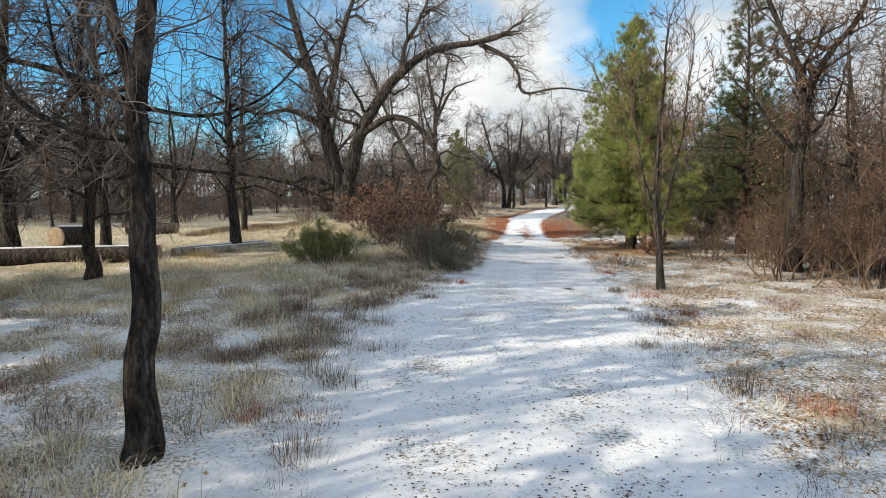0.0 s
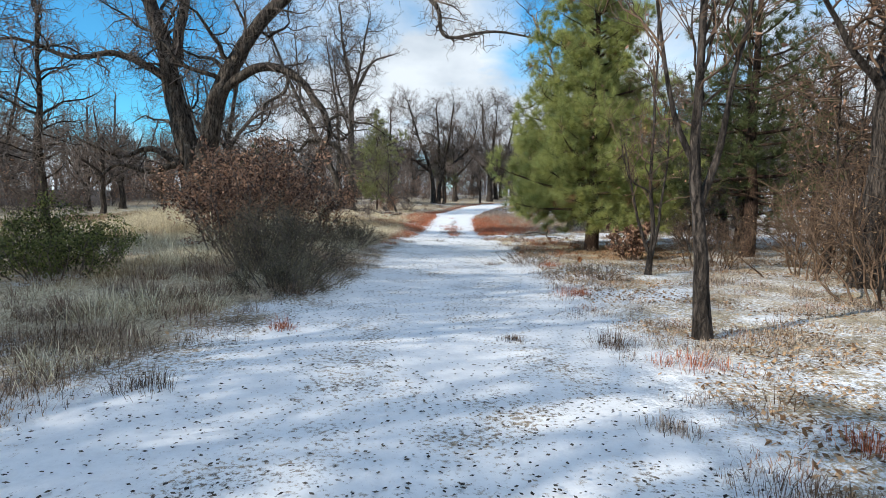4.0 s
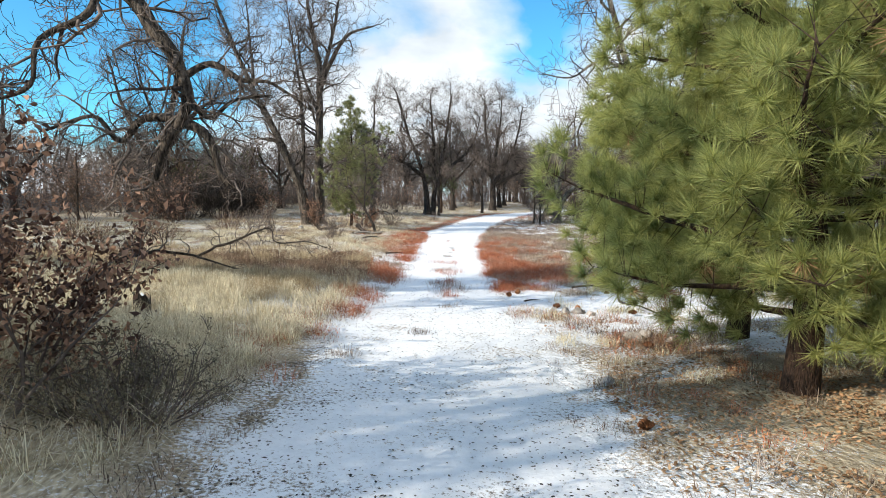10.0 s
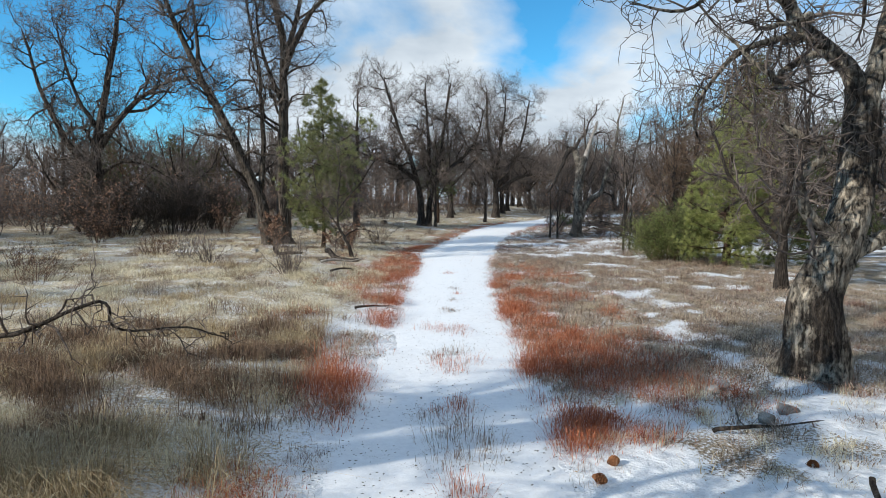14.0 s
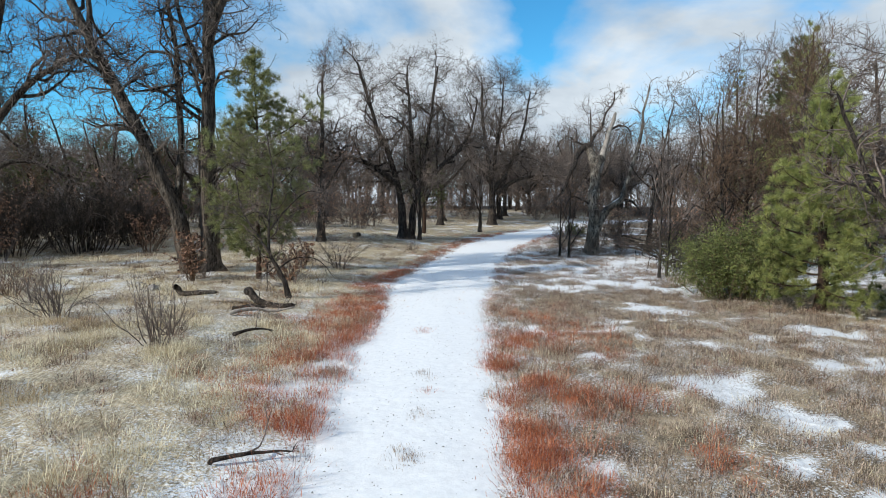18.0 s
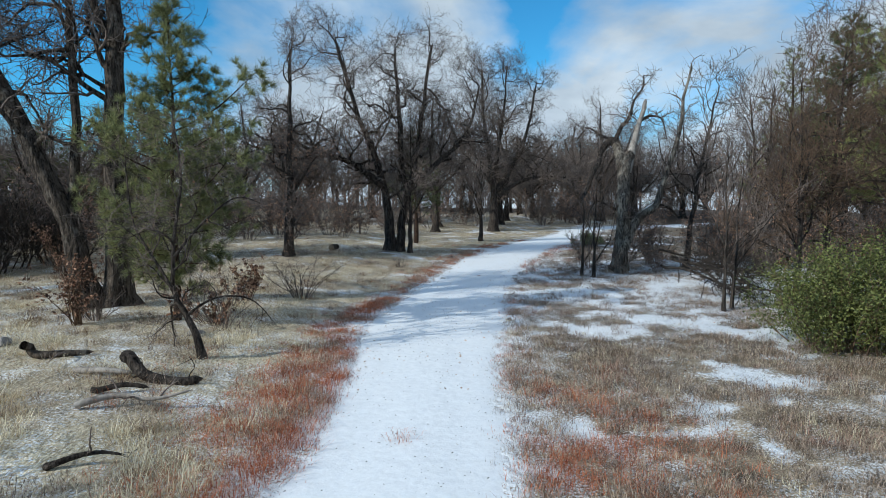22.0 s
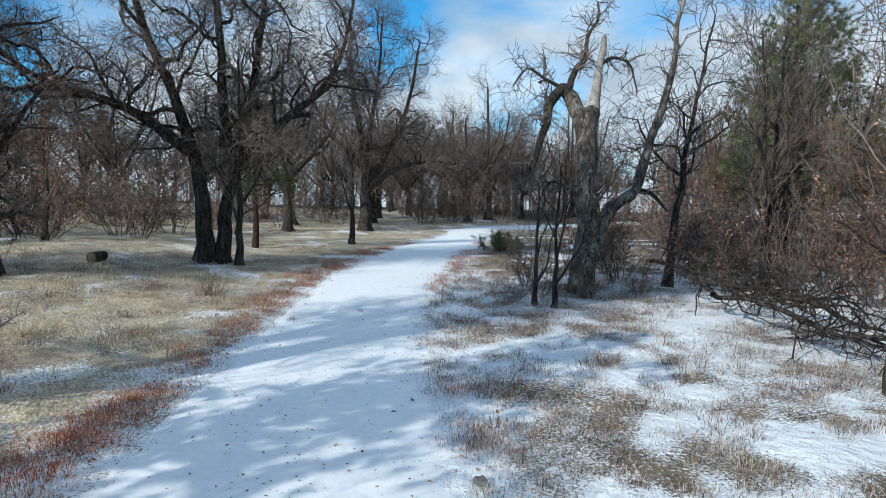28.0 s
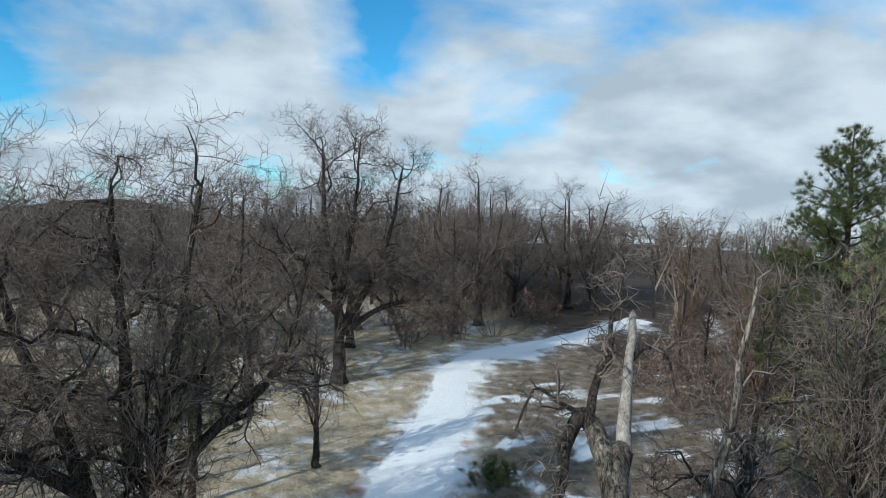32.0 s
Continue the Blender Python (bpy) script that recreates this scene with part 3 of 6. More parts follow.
def snow_depth(x, y):
    """How far the thin snow covers the ground, 0 to 1, before the fine break-up."""
    off, side = off_way(x, y)
    s = 0.40
    if side < 0:
        s = 0.5 if y < 11 else 0.5 - 0.04 * step(11, 15, y) - 0.2 * step(11, 15, y) + 0.14 * step(30, 44, y) - 0.06 * step(56, 66, y) + 0.2 * step(27, 30, y) * (1 - step(36, 40, y)) * (1 - step(2, 4, off))
    else:
        s = 0.485 + 0.06 * step(53, 58, y) - 0.04 * step(22, 28, y) + 0.1 * step(26, 30, y) - 0.12 * step(35, 38, y) + 0.08 * step(52, 60, y) + 0.1 * step(12, 17, x) * step(55, 60, y) * (1 - step(68, 73, y)) - 0.12 * step(69, 75, y)
        s -= 0.2 * math.exp(-((x - 7.9) / 1.8) ** 2 - ((y - 25.0) / 2.0) ** 2)
    s += 0.26 * math.exp(-((x - 4.1) / 0.9) ** 2 - ((y - 45.6) / 1.4) ** 2) + 0.2 * math.exp(-((x - 3.5) / 1.0) ** 2 - ((y - 41.6) / 1.2) ** 2) + 0.2 * math.exp(-((x - 2.2) / 1.2) ** 2 - ((y - 39.6) / 1.2) ** 2)
    open_here = bare_snow(x, y)
    s += (0.24 if side > 0 else 0.16) * open_here - 0.03 * (1 - open_here) * (side > 0)
    s += 0.2 * math.exp(-max(off, 0) / 0.5)
    s -= 0.25 * step(25, 70, off)
    return s


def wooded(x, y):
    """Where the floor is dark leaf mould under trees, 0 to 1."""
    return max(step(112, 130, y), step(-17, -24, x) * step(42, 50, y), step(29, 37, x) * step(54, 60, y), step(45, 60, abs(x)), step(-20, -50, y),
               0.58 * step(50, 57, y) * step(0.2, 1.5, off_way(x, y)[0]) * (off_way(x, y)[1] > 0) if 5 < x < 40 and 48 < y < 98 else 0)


def straw_mat(x, y):
    """Where the floor is matted pale grass, 0 to 1."""
    off, side = off_way(x, y)
    k = 0.6 - 0.5 * step(24, 30, y)
    if side < 0:
        k = (0.3 + 0.6 * step(11, 15, y)) * (1 - 0.45 * step(56, 68, y))
    k = max(k, 0.7 * math.exp(-((x - 7.0) / 2.6) ** 2 - ((y - 24.0) / 2.6) ** 2))
    return k * step(0.0, 0.6, off) * (1 - wooded(x, y)) * (0.75 + 0.6 * noise.noise((x * 0.5, y * 0.5, 30)))


def lines(stops):
    out = []
    for a, b, d in stops:
        out += list(np.arange(a, b - 1e-6, d))
    return out + [stops[-1][1]]


def build_ground():
    xs = lines([(-2200, -400, 180), (-400, -60, 34), (-60, -16, 2.2), (-16, 26, 0.3), (26, 60, 2.0), (60, 400, 34), (400, 2200, 180)])
    ys = lines([(-600, -60, 90), (-60, -6, 6), (-6, 90, 0.3), (90, 140, 2.5), (140, 500, 36), (500, 3000, 250)])
    V, snow, mould, mats = [], [], [], []
    for y in ys:
        for x in xs:
            z = ground_z(x, y)
            near = -16 <= x <= 26 and -6 <= y <= 90
            if near:
                off, _ = off_way(x, y)
                k = step(0.1, 1.8, off)
                z += k * (0.07 * noise.noise((x * 0.9, y * 0.9, 0)) + 0.03 * noise.noise((x * 2.6, y * 2.6, 4)))
                z -= 0.05 * (1 - step(-1.3, -0.05, off))
            V.append((x, y, z))
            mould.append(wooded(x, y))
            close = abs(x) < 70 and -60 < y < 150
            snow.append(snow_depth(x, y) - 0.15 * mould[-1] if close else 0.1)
            mats.append(max(0.0, straw_mat(x, y)) if close else 0.0)
    nx = len(xs)
    Fc = [(j * nx + i, j * nx + i + 1, (j + 1) * nx + i + 1, (j + 1) * nx + i) for j in range(len(ys) - 1) for i in range(nx - 1)]
    me = mesh_of("ground", V, Fc)
    a = me.attributes.new("snow", "FLOAT", "POINT")
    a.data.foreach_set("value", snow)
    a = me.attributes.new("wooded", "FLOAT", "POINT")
    a.data.foreach_set("value", mould)
    a = me.attributes.new("straw", "FLOAT", "POINT")
    a.data.foreach_set("value", mats)
    ob = part("ground", me, M_GROUND)
    tagged(ob, "leaf litter and dry soil under patches of thin snow", "ground", kind="structure")


def build_path():
    V, Fc, snow = [], [], []
    cols = 14
    for i, (cx, cy, hw) in enumerate(WAY_LINE):
        j, k = min(i + 1, len(WAY_LINE) - 1), max(i - 1, 0)
        t = Vector((WAY_LINE[j][0] - WAY_LINE[k][0], WAY_LINE[j][1] - WAY_LINE[k][1])).normalized()
        right = Vector((t.y, -t.x))
        for c in range(cols + 1):
            u = -1 + 2 * c / cols
            wob = 0.42 * noise.noise((i * 0.21, 7 * (1 if u > 0 else -1), 0)) + 0.24 * noise.noise((i * 0.7, 9 * (1 if u > 0 else -1), 3))
            s = u * (hw + wob * abs(u) ** 2)
            x, y = cx + right.x * s, cy + right.y * s
            ruts = -0.012 * (math.exp(-((abs(s) - 0.75) / 0.28) ** 2))
            V.append((x, y, ground_z(x, y) + 0.03 - 0.06 * abs(u) ** 4 + ruts + 0.012 * noise.noise((x * 1.4, y * 1.4, 2))))
            thin = 0.06 * noise.noise((x * 0.5, y * 0.3, 8)) + 0.04 * math.exp(-((abs(s) - 0.75) / 0.35) ** 2)
            b = step(0.6, 0.98, abs(u))
            snow.append((0.655 + 0.2 * step(28, 36, y) - 0.03 * step(60, 66, y) - thin) * (1 - b) + snow_depth(x, y) * b)
    for i in range(len(WAY_LINE) - 1):
        for c in range(cols):
            a = i * (cols + 1) + c
            Fc.append((a, a + 1, a + cols + 2, a + cols + 1))
    me = mesh_of("path", V, Fc)
    a = me.attributes.new("snow", "FLOAT", "POINT")
    a.data.foreach_set("value", snow)
    ob = part("path", me, M_PATH)
    tagged(ob, "snow-covered dirt track with specks of gravel showing", "path", kind="structure")


build_ground()
build_path()


# ---- trees ----
def root(name, x, y, turn=0.0, size=1.0, sink=0.06):
    ob = new(name)
    ob.empty_display_size = 0.2
    ob.matrix_basis = Matrix.LocRotScale((x, y, ground_z(x, y) - sink), Euler((0, 0, turn)), (size, size, size))
    return ob


OAK = dict(depth=4, kids=(1.8, 3.0, 4.8, 4.5), low=(0.3, 0.15, 0.1, 0.1), len=(2.9, 1.45, 0.85, 0.42), angle=(35, 78), rise=0.12, crook=0.34, lift=0.03, min_r=0.0085, stout=0.62, spare=True)
UPRIGHT = dict(depth=3, kids=(2.6, 3.6, 8.0), low=(0.18, 0.2, 0.1), len=(2.4, 1.15, 0.55), angle=(26, 58), rise=0.2, crook=0.16, lift=0.06, min_r=0.006, stout=0.42)
FINE = dict(depth=3, kids=(3.0, 4.0, 8.0), low=(0.2, 0.15, 0.1), len=(1.9, 0.9, 0.45), angle=(40, 80), rise=0.05, crook=0.2, lift=0.02, min_r=0.0055, stout=0.36)


def jitter_line(rng, pts, per, amount):
    out = [Vector(p) for p in spline(pts, per)]
    shift = rng.uniform(0, 90)
    for v in out[1:]:
        w = noise.noise_vector(v * 0.9 + Vector((shift, 0, 0))) * (amount * 3.2) + noise.noise_vector(v * 2.6 + Vector((0, shift, 0))) * amount
        v += Vector((w.x, w.y, w.z * 0.4))
    return out


def tree(name, at, stems, S, seed, bark, twig, label, group="", leaves=0, leaf_mat=None, leaf_low=9.0, leaf_size=0.07, turn=0.0, leaf_spread=0.25, split=True):
    """A bare tree. stems: (points, first radius, last radius, level of its side branches, part name)."""
    rng = random.Random(seed)
    ob = root(name, at[0], at[1], turn)
    tagged(ob, label, "tree", group)
    twigs, limbs = ([], []), []
    for pts, r0, r1, level, piece, *own in stems:
        line = jitter_line(rng, pts, 5, 0.02 if piece == "spire" else 0.035 if r0 > 0.1 else 0.02)
        n = len(line) - 1
        radii = [r0 + (r1 - r0) * (i / n) ** 0.8 for i in range(n + 1)]
        lobes = None
        if piece == "trunk" and line[0].z < 0.1:
            lobes = [(0.55 if r0 > 0.2 else 0.3) * math.exp(-max(v.z, 0) / 0.42) + (0.06 if r0 > 0.2 else 0.0) for v in line]
            radii = [r * (1 + 0.22 * math.exp(-max(v.z, 0) / 0.35)) for r, v in zip(radii, line)]
        buf = ([], [])
        tube(buf, line, radii, 22 if r0 > 0.25 else 10, 0.3 if piece == "spire" else 0.22 if r0 > 0.2 else 0.12, lobes)
        grow_kids(rng, (limbs if split else None, twigs), line, radii, level, S)
        part(piece, mesh_of(piece, *buf), own[0] if own else bark, ob)
    for buf in limbs:
        part("limb", mesh_of("limb", *buf), bark, ob)
    if twigs[0]:
        part("crown", mesh_of("crown", *twigs), twig, ob)
    if leaves:
        near = [Vector(v) for v in twigs[0][::5] if v[2] < leaf_low]
        if near:
            v, t = scatter_leaves(rng, near, leaves, leaf_size, leaf_spread)
            part("leaves", mesh_np("leaves", v, t), leaf_mat or M_LEAF, ob, "curled dry brown leaves")
    return ob


# big oak left of the track, two thick stems and an arm that reaches over the way
tree("oak_tree", (-5.0, 30.9), [
    ([(0, 0, 0), (0.0, 0, 1.2), (-0.15, 0.05, 2.2), (-0.75, 0.1, 4.7), (-1.1, 0.2, 6.5), (-1.9, 0.4, 8.7), (-2.5, 0.6, 11.0), (-2.9, 0.8, 14.0)], 0.54, 0.1, 0, "trunk"),
    ([(0.15, 0, 0.9), (0.3, -0.1, 2.0), (0.9, -0.3, 4.4), (1.7, -0.4, 5.7), (2.9, -0.6, 7.3), (4.6, -0.8, 8.4), (6.7, -1.1, 8.7), (8.2, -1.3, 9.1)], 0.42, 0.09, 0, "limb"),
    ([(-0.6, 0.1, 5.4), (-0.3, 0.3, 7.6), (0.1, 0.5, 9.4), (0.8, 0.7, 12.0), (1.2, 0.8, 14.2)], 0.22, 0.06, 0, "limb"),
    ([(1.0, -0.3, 4.4), (2.2, -0.7, 5.2), (3.4, -1.0, 5.1), (4.3, -1.15, 4.2), (4.75, -1.2, 3.2), (4.7, -1.2, 2.75), (4.45, -1.2, 2.3), (4.2, -1.2, 1.7)], 0.19, 0.05, 1, "limb"),
    ([(4.7, -1.2, 2.75), (5.05, -1.25, 2.55), (5.2, -1.3, 2.3), (5.32, -1.3, 1.9), (5.5, -1.3, 1.7)], 0.085, 0.045, 1, "limb"),
    ([(4.7, -1.2, 2.75), (4.1, -1.15, 2.75), (3.7, -1.1, 2.4), (3.3, -1.1, 2.8), (2.5, -1.2, 2.5)], 0.085, 0.02, 1, "limb"),
    ([(4.7, -1.2, 3.4), (5.2, -1.3, 3.65), (5.7, -1.3, 3.4), (6.2, -1.4, 3.35), (6.8, -1.5, 2.9)], 0.07, 0.015, 1, "limb"),
    ([(4.8, -1.2, 3.1), (5.2, -1.3, 2.8), (5.55, -1.2, 3.1), (6.1, -1.1, 3.2)], 0.06, 0.015, 1, "limb"),
    ([(3.4, -1.0, 5.1), (3.3, -1.2, 4.4), (2.7, -1.4, 3.9), (2.6, -1.5, 3.2), (2.0, -1.6, 2.9)], 0.08, 0.02, 1, "limb"),
    ([(-0.8, 0.1, 4.9), (-1.5, 0.0, 5.3), (-2.5, -0.2, 5.7), (-3.8, -0.4, 5.5), (-5.5, -0.6, 6.0), (-6.8, -0.8, 5.6)], 0.18, 0.03, 1, "limb"),
    ([(-0.3, 0.0, 1.9), (-1.5, -0.2, 2.5), (-2.5, -0.3, 2.2), (-3.9, -0.5, 2.9)], 0.16, 0.02, 1, "limb"),
    ([(-0.4, -0.1, 2.0), (-1.4, -0.4, 1.7), (-2.4, -0.6, 1.9), (-3.2, -0.8, 1.1)], 0.15, 0.02, 1, "limb"),
    ([(6.7, -1.1, 8.6), (7.9, -1.2, 8.0), (8.5, -1.3, 7.2), (8.8, -1.4, 6.3), (10.4, -1.6, 6.5), (12.0, -1.7, 6.3)], 0.13, 0.025, 1, "limb"),
    ([(3.0, -0.6, 7.3), (3.3, -0.5, 8.8), (4.2, -0.3, 10.6), (4.6, 0, 13.0)], 0.15, 0.04, 0, "limb"),
    ([(-1.3, 0.3, 7.4), (-2.8, 0.4, 8.6), (-4.6, 0.2, 9.6)], 0.16, 0.03, 1, "limb"),
], dict(OAK, spare=False, kids=(1.9, 3.2, 5.0, 4.2), min_r=0.0055, crook=0.42), 11, M_BARK, M_TWIG, "massive bare black oak with furrowed grey-brown bark in dry grass")

# tree beside the start of the way
tree("oak_tree", (-2.53, 5.0), [
    ([(0, 0, 0), (0.04, 0, 1.2), (0.1, 0, 2.4), (0.2, 0.05, 3.6), (0.38, 0.1, 5.2), (0.6, 0.2, 8.0)], 0.142, 0.04, 0, "trunk"),
    ([(0.12, 0, 2.75), (0.0, 0.1, 3.3), (-0.1, 0.1, 4.2), (-0.2, 0.2, 6.5)], 0.07, 0.025, 0, "limb"),
    ([(0.1, 0, 2.45), (-0.4, 0.1, 2.42), (-0.9, 0.2, 2.65), (-1.3, 0.3, 3.3), (-1.6, 0.4, 4.4)], 0.045, 0.012, 1, "limb"),
    ([(0.12, 0, 2.7), (-0.3, -0.1, 2.75), (-0.8, -0.1, 3.0), (-1.1, 0.0, 3.6), (-1.2, 0.0, 4.6)], 0.035, 0.01, 1, "limb"),
    ([(0.14, 0, 3.1), (-0.25, 0.2, 3.1), (-0.7, 0.4, 3.35), (-0.95, 0.5, 4.1)], 0.03, 0.01, 1, "limb"),
    ([(0.1, 0, 2.5), (0.5, 0.3, 2.45), (1.0, 0.7, 2.4), (1.5, 1.0, 2.2)], 0.022, 0.006, 2, "limb"),
    ([(0.12, 0, 2.95), (0.6, 0.2, 2.9), (1.1, 0.3, 3.1), (1.5, 0.4, 3.6)], 0.022, 0.006, 1, "limb"),
    ([(0.0, 0, 3.0), (-0.7, 0.3, 3.3), (-1.6, 0.6, 3.6), (-2.4, 0.8, 4.5)], 0.04, 0.01, 1, "limb"),
], dict(FINE, low=(0.4, 0.15, 0.1), stout=0.2, len=(1.5, 0.8, 0.42), kids=(3.4, 4.4, 8.0), min_r=0.0035), 21, M_BARK_DARK, M_TWIG, "slim bare oak with dark bark beside the track")

# leaning pair of trees left of the middle
tree("oak_tree", (-0.85, 59.3), [
    ([(0, 0, 0), (0.05, 0, 3), (0.1, 0, 6.5), (0.1, 0.1, 9.5), (-0.5, 0.2, 13), (-0.8, 0.3, 16.5)], 0.36, 0.05, 0, "trunk"),
    ([(0.1, 0, 8.3), (0.6, -0.1, 9.8), (1.4, -0.2, 11.2), (2.2, -0.3, 12.0), (3.6, -0.4, 12.4)], 0.2, 0.05, 1, "limb"),
    ([(0.1, 0, 9.0), (0.9, 0.3, 12), (1.6, 0.5, 15.8)], 0.17, 0.04, 0, "limb"),
    ([(0.05, 0, 7.0), (-0.9, 0.2, 9.4), (-1.4, 0.4, 13.0)], 0.13, 0.03, 0, "limb"),
], OAK, 31, M_BARK, M_TWIG, "tall straight bare oak with a broken curved upper limb", leaves=120, leaf_low=3.0)
tree("oak_tree", (-1.95, 59.0), [
    ([(0.5, 0, 0), (0.0, 0, 2.4), (-1.4, 0.1, 5.6), (-2.9, 0.2, 8.6), (-4.1, 0.3, 11.4), (-5.6, 0.3, 15)], 0.32, 0.06, 0, "trunk"),
    ([(-2.8, 0.2, 8.4), (-2.9, 0.3, 10.5), (-3.2, 0.4, 14)], 0.13, 0.03, 0, "limb"),
    ([(0.0, 0.1, 2.4), (0.25, 0.2, 5.0), (0.1, 0.3, 8), (-0.4, 0.4, 11), (-0.8, 0.4, 14)], 0.16, 0.03, 0, "limb"),
], OAK, 33, M_BARK, M_TWIG, "bare oak leaning away from its straight neighbour", leaves=500, leaf_low=3.4)
# spreading oak farther left
tree("oak_tree", (-12.0, 65.0), [
    ([(0, 0, 0), (0.1, 0, 2.2), (0.0, 0, 4.4), (0.5, 0.1, 7.5), (1.2, 0.3, 11.5), (1.5, 0.4, 13.6)], 0.42, 0.06, 0, "trunk"),
    ([(0, 0, 3.6), (-1.4, 0, 5.2), (-2.6, 0.1, 7.6), (-3.8, 0.2, 11.6)], 0.26, 0.05, 0, "limb"),
    ([(0.1, 0, 4.8), (1.9, 0, 7.2), (3.8, 0, 8.6), (5.6, 0, 9.2)], 0.22, 0.04, 0, "limb"),
    ([(0.1, 0, 3.4), (1.4, 0, 4.2), (2.8, 0, 4.0), (4.2, 0, 3.2)], 0.14, 0.03, 1, "limb"),
    ([(0.2, 0, 6.0), (-0.8, 0, 7.8), (-1.6, 0, 10.4), (-1.8, 0, 12)], 0.14, 0.03, 0, "limb"),
], dict(OAK, kids=(2.2, 3.6, 5.2, 5.0), crook=0.4), 35, M_BARK, M_TWIG, "broad bare oak at the edge of the meadow")

# old gnarled oak right of the way
tree("oak_tree", (10.9, 36.7), [
    ([(0, 0, 0), (-0.02, 0, 0.8), (0.0, 0, 1.4), (0.27, 0, 2.2), (0.58, 0.05, 3.2), (0.7, 0.1, 4.3), (0.65, 0.15, 4.9)], 0.44, 0.22, 4, "trunk"),
    ([(0.7, 0.1, 4.3), (0.35, 0.1, 5.0), (-0.1, 0.1, 5.4), (-0.65, 0.1, 6.0), (-1.1, 0.1, 6.9), (-1.6, 0.2, 8.4), (-2.4, 0.2, 10.2)], 0.17, 0.05, 0, "limb"),
    ([(0.7, 0.1, 4.6), (1.0, 0.2, 5.6), (1.4, 0.3, 7.0), (1.6, 0.4, 9.6)], 0.19, 0.05, 0, "limb"),
    ([(0.35, 0, 2.1), (0.9, -0.1, 2.35), (1.4, -0.1, 2.6), (1.9, 0, 3.5), (2.7, 0.1, 5.2), (3.4, 0.3, 7.2)], 0.17, 0.04, 0, "limb"),
    ([(0.2, 0, 2.3), (-0.3, -0.1, 2.7), (-0.55, -0.2, 3.3), (-0.3, -0.3, 3.7), (-1.0, -0.3, 4.1)], 0.13, 0.05, 1, "limb"),
    ([(-0.3, 0.1, 5.6), (-1.2, 0, 5.4), (-1.9, -0.1, 5.0), (-2.3, -0.1, 4.3), (-2.2, -0.2, 3.7)], 0.065, 0.012, 1, "limb"),
    ([(-0.7, 0.1, 6.0), (-1.7, 0, 6.3), (-2.6, -0.1, 5.8), (-3.5, -0.1, 5.9)], 0.065, 0.012, 1, "limb"),
    ([(0.6, 0.1, 3.4), (1.3, -0.2, 4.0), (2.0, -0.4, 4.1), (2.6, -0.5, 4.8)], 0.07, 0.012, 1, "limb"),
], dict(OAK, spare=False, min_r=0.006, crook=0.42), 41, M_BARK_OLD, M_TWIG, "gnarled old oak with pale flaked bark and twisted arms")
# forked oak behind the thicket
tree("oak_tree", (10.0, 17.8), [
    ([(0, 0, 0), (0.05, 0, 2.5), (0.1, 0, 5.0), (-0.3, 0.1, 6.3), (-1.1, 0.2, 8.2)], 0.24, 0.05, 0, "trunk"),
    ([(0.1, 0, 4.9), (0.7, 0.1, 6.0), (1.6, 0.2, 7.2), (2.4, 0.3, 9.2)], 0.15, 0.04, 0, "limb"),
    ([(0.1, 0, 3.4), (-0.9, -0.2, 4.2), (-1.8, -0.3, 5.6)], 0.09, 0.02, 1, "limb"),
], OAK, 43, M_BARK_DARK, M_TWIG_BROWN, "forked dark oak rising out of brown brush", leaves=500, leaf_low=6.0)
# slim tree right of the way
tree("young_oak", (5.05, 14.3), [
    ([(0, 0, 0), (-0.05, 0, 0.8), (-0.15, 0, 1.9), (-0.2, 0, 2.8), (-0.1, 0, 4.4), (0.0, 0, 6.2)], 0.095, 0.02, 0, "trunk"),
    ([(-0.12, 0, 1.5), (0.15, 0.05, 2.4), (0.4, 0.1, 3.6), (0.6, 0.1, 5.5)], 0.05, 0.012, 0, "limb"),
    ([(-0.2, 0, 2.0), (-0.55, 0.1, 3.0), (-0.7, 0.1, 4.6)], 0.04, 0.01, 0, "limb"),
], dict(UPRIGHT, kids=(3.2, 4.4, 8.0), low=(0.5, 0.2, 0.1), len=(1.5, 0.9, 0.5), stout=0.3, min_r=0.0042, angle=(24, 48), rise=0.3, crook=0.24), 51, M_BARK_DARK, M_TWIG_BROWN, "slim young oak with brown upswept twigs by the track", leaves=260, leaf_size=0.075)
tree("young_oak", (6.85, 19.8), [
    ([(0, 0, 0), (0.05, 0, 1.2), (0.0, 0, 2.6), (0.1, 0.1, 5.2)], 0.062, 0.015, 0, "trunk"),
    ([(0.02, 0, 0.5), (-0.25, 0.1, 1.4), (-0.5, 0.2, 2.8)], 0.04, 0.01, 0, "limb"),
    ([(0.02, 0, 0.1), (0.18, -0.1, 1.4), (0.4, 0.0, 3.2)], 0.042, 0.01, 0, "limb"),
], dict(UPRIGHT, kids=(2.0, 3.0, 5.5), low=(0.42, 0.2, 0.1), len=(1.5, 0.9, 0.5), stout=0.26, min_r=0.004, crook=0.28, angle=(30, 66)), 53, M_BARK_DARK, M_TWIG_BROWN, "thin dark young oak before the pine", leaves=90, leaf_size=0.07)

# dead snag at the bend
def leaning(pts):
    """The dead oak leans away from the bend above its third metre."""
    return [(x + 0.4 * max(0, z - 3.6), y + 0.6 * max(0, z - 3.6), z) for x, y, z in pts]


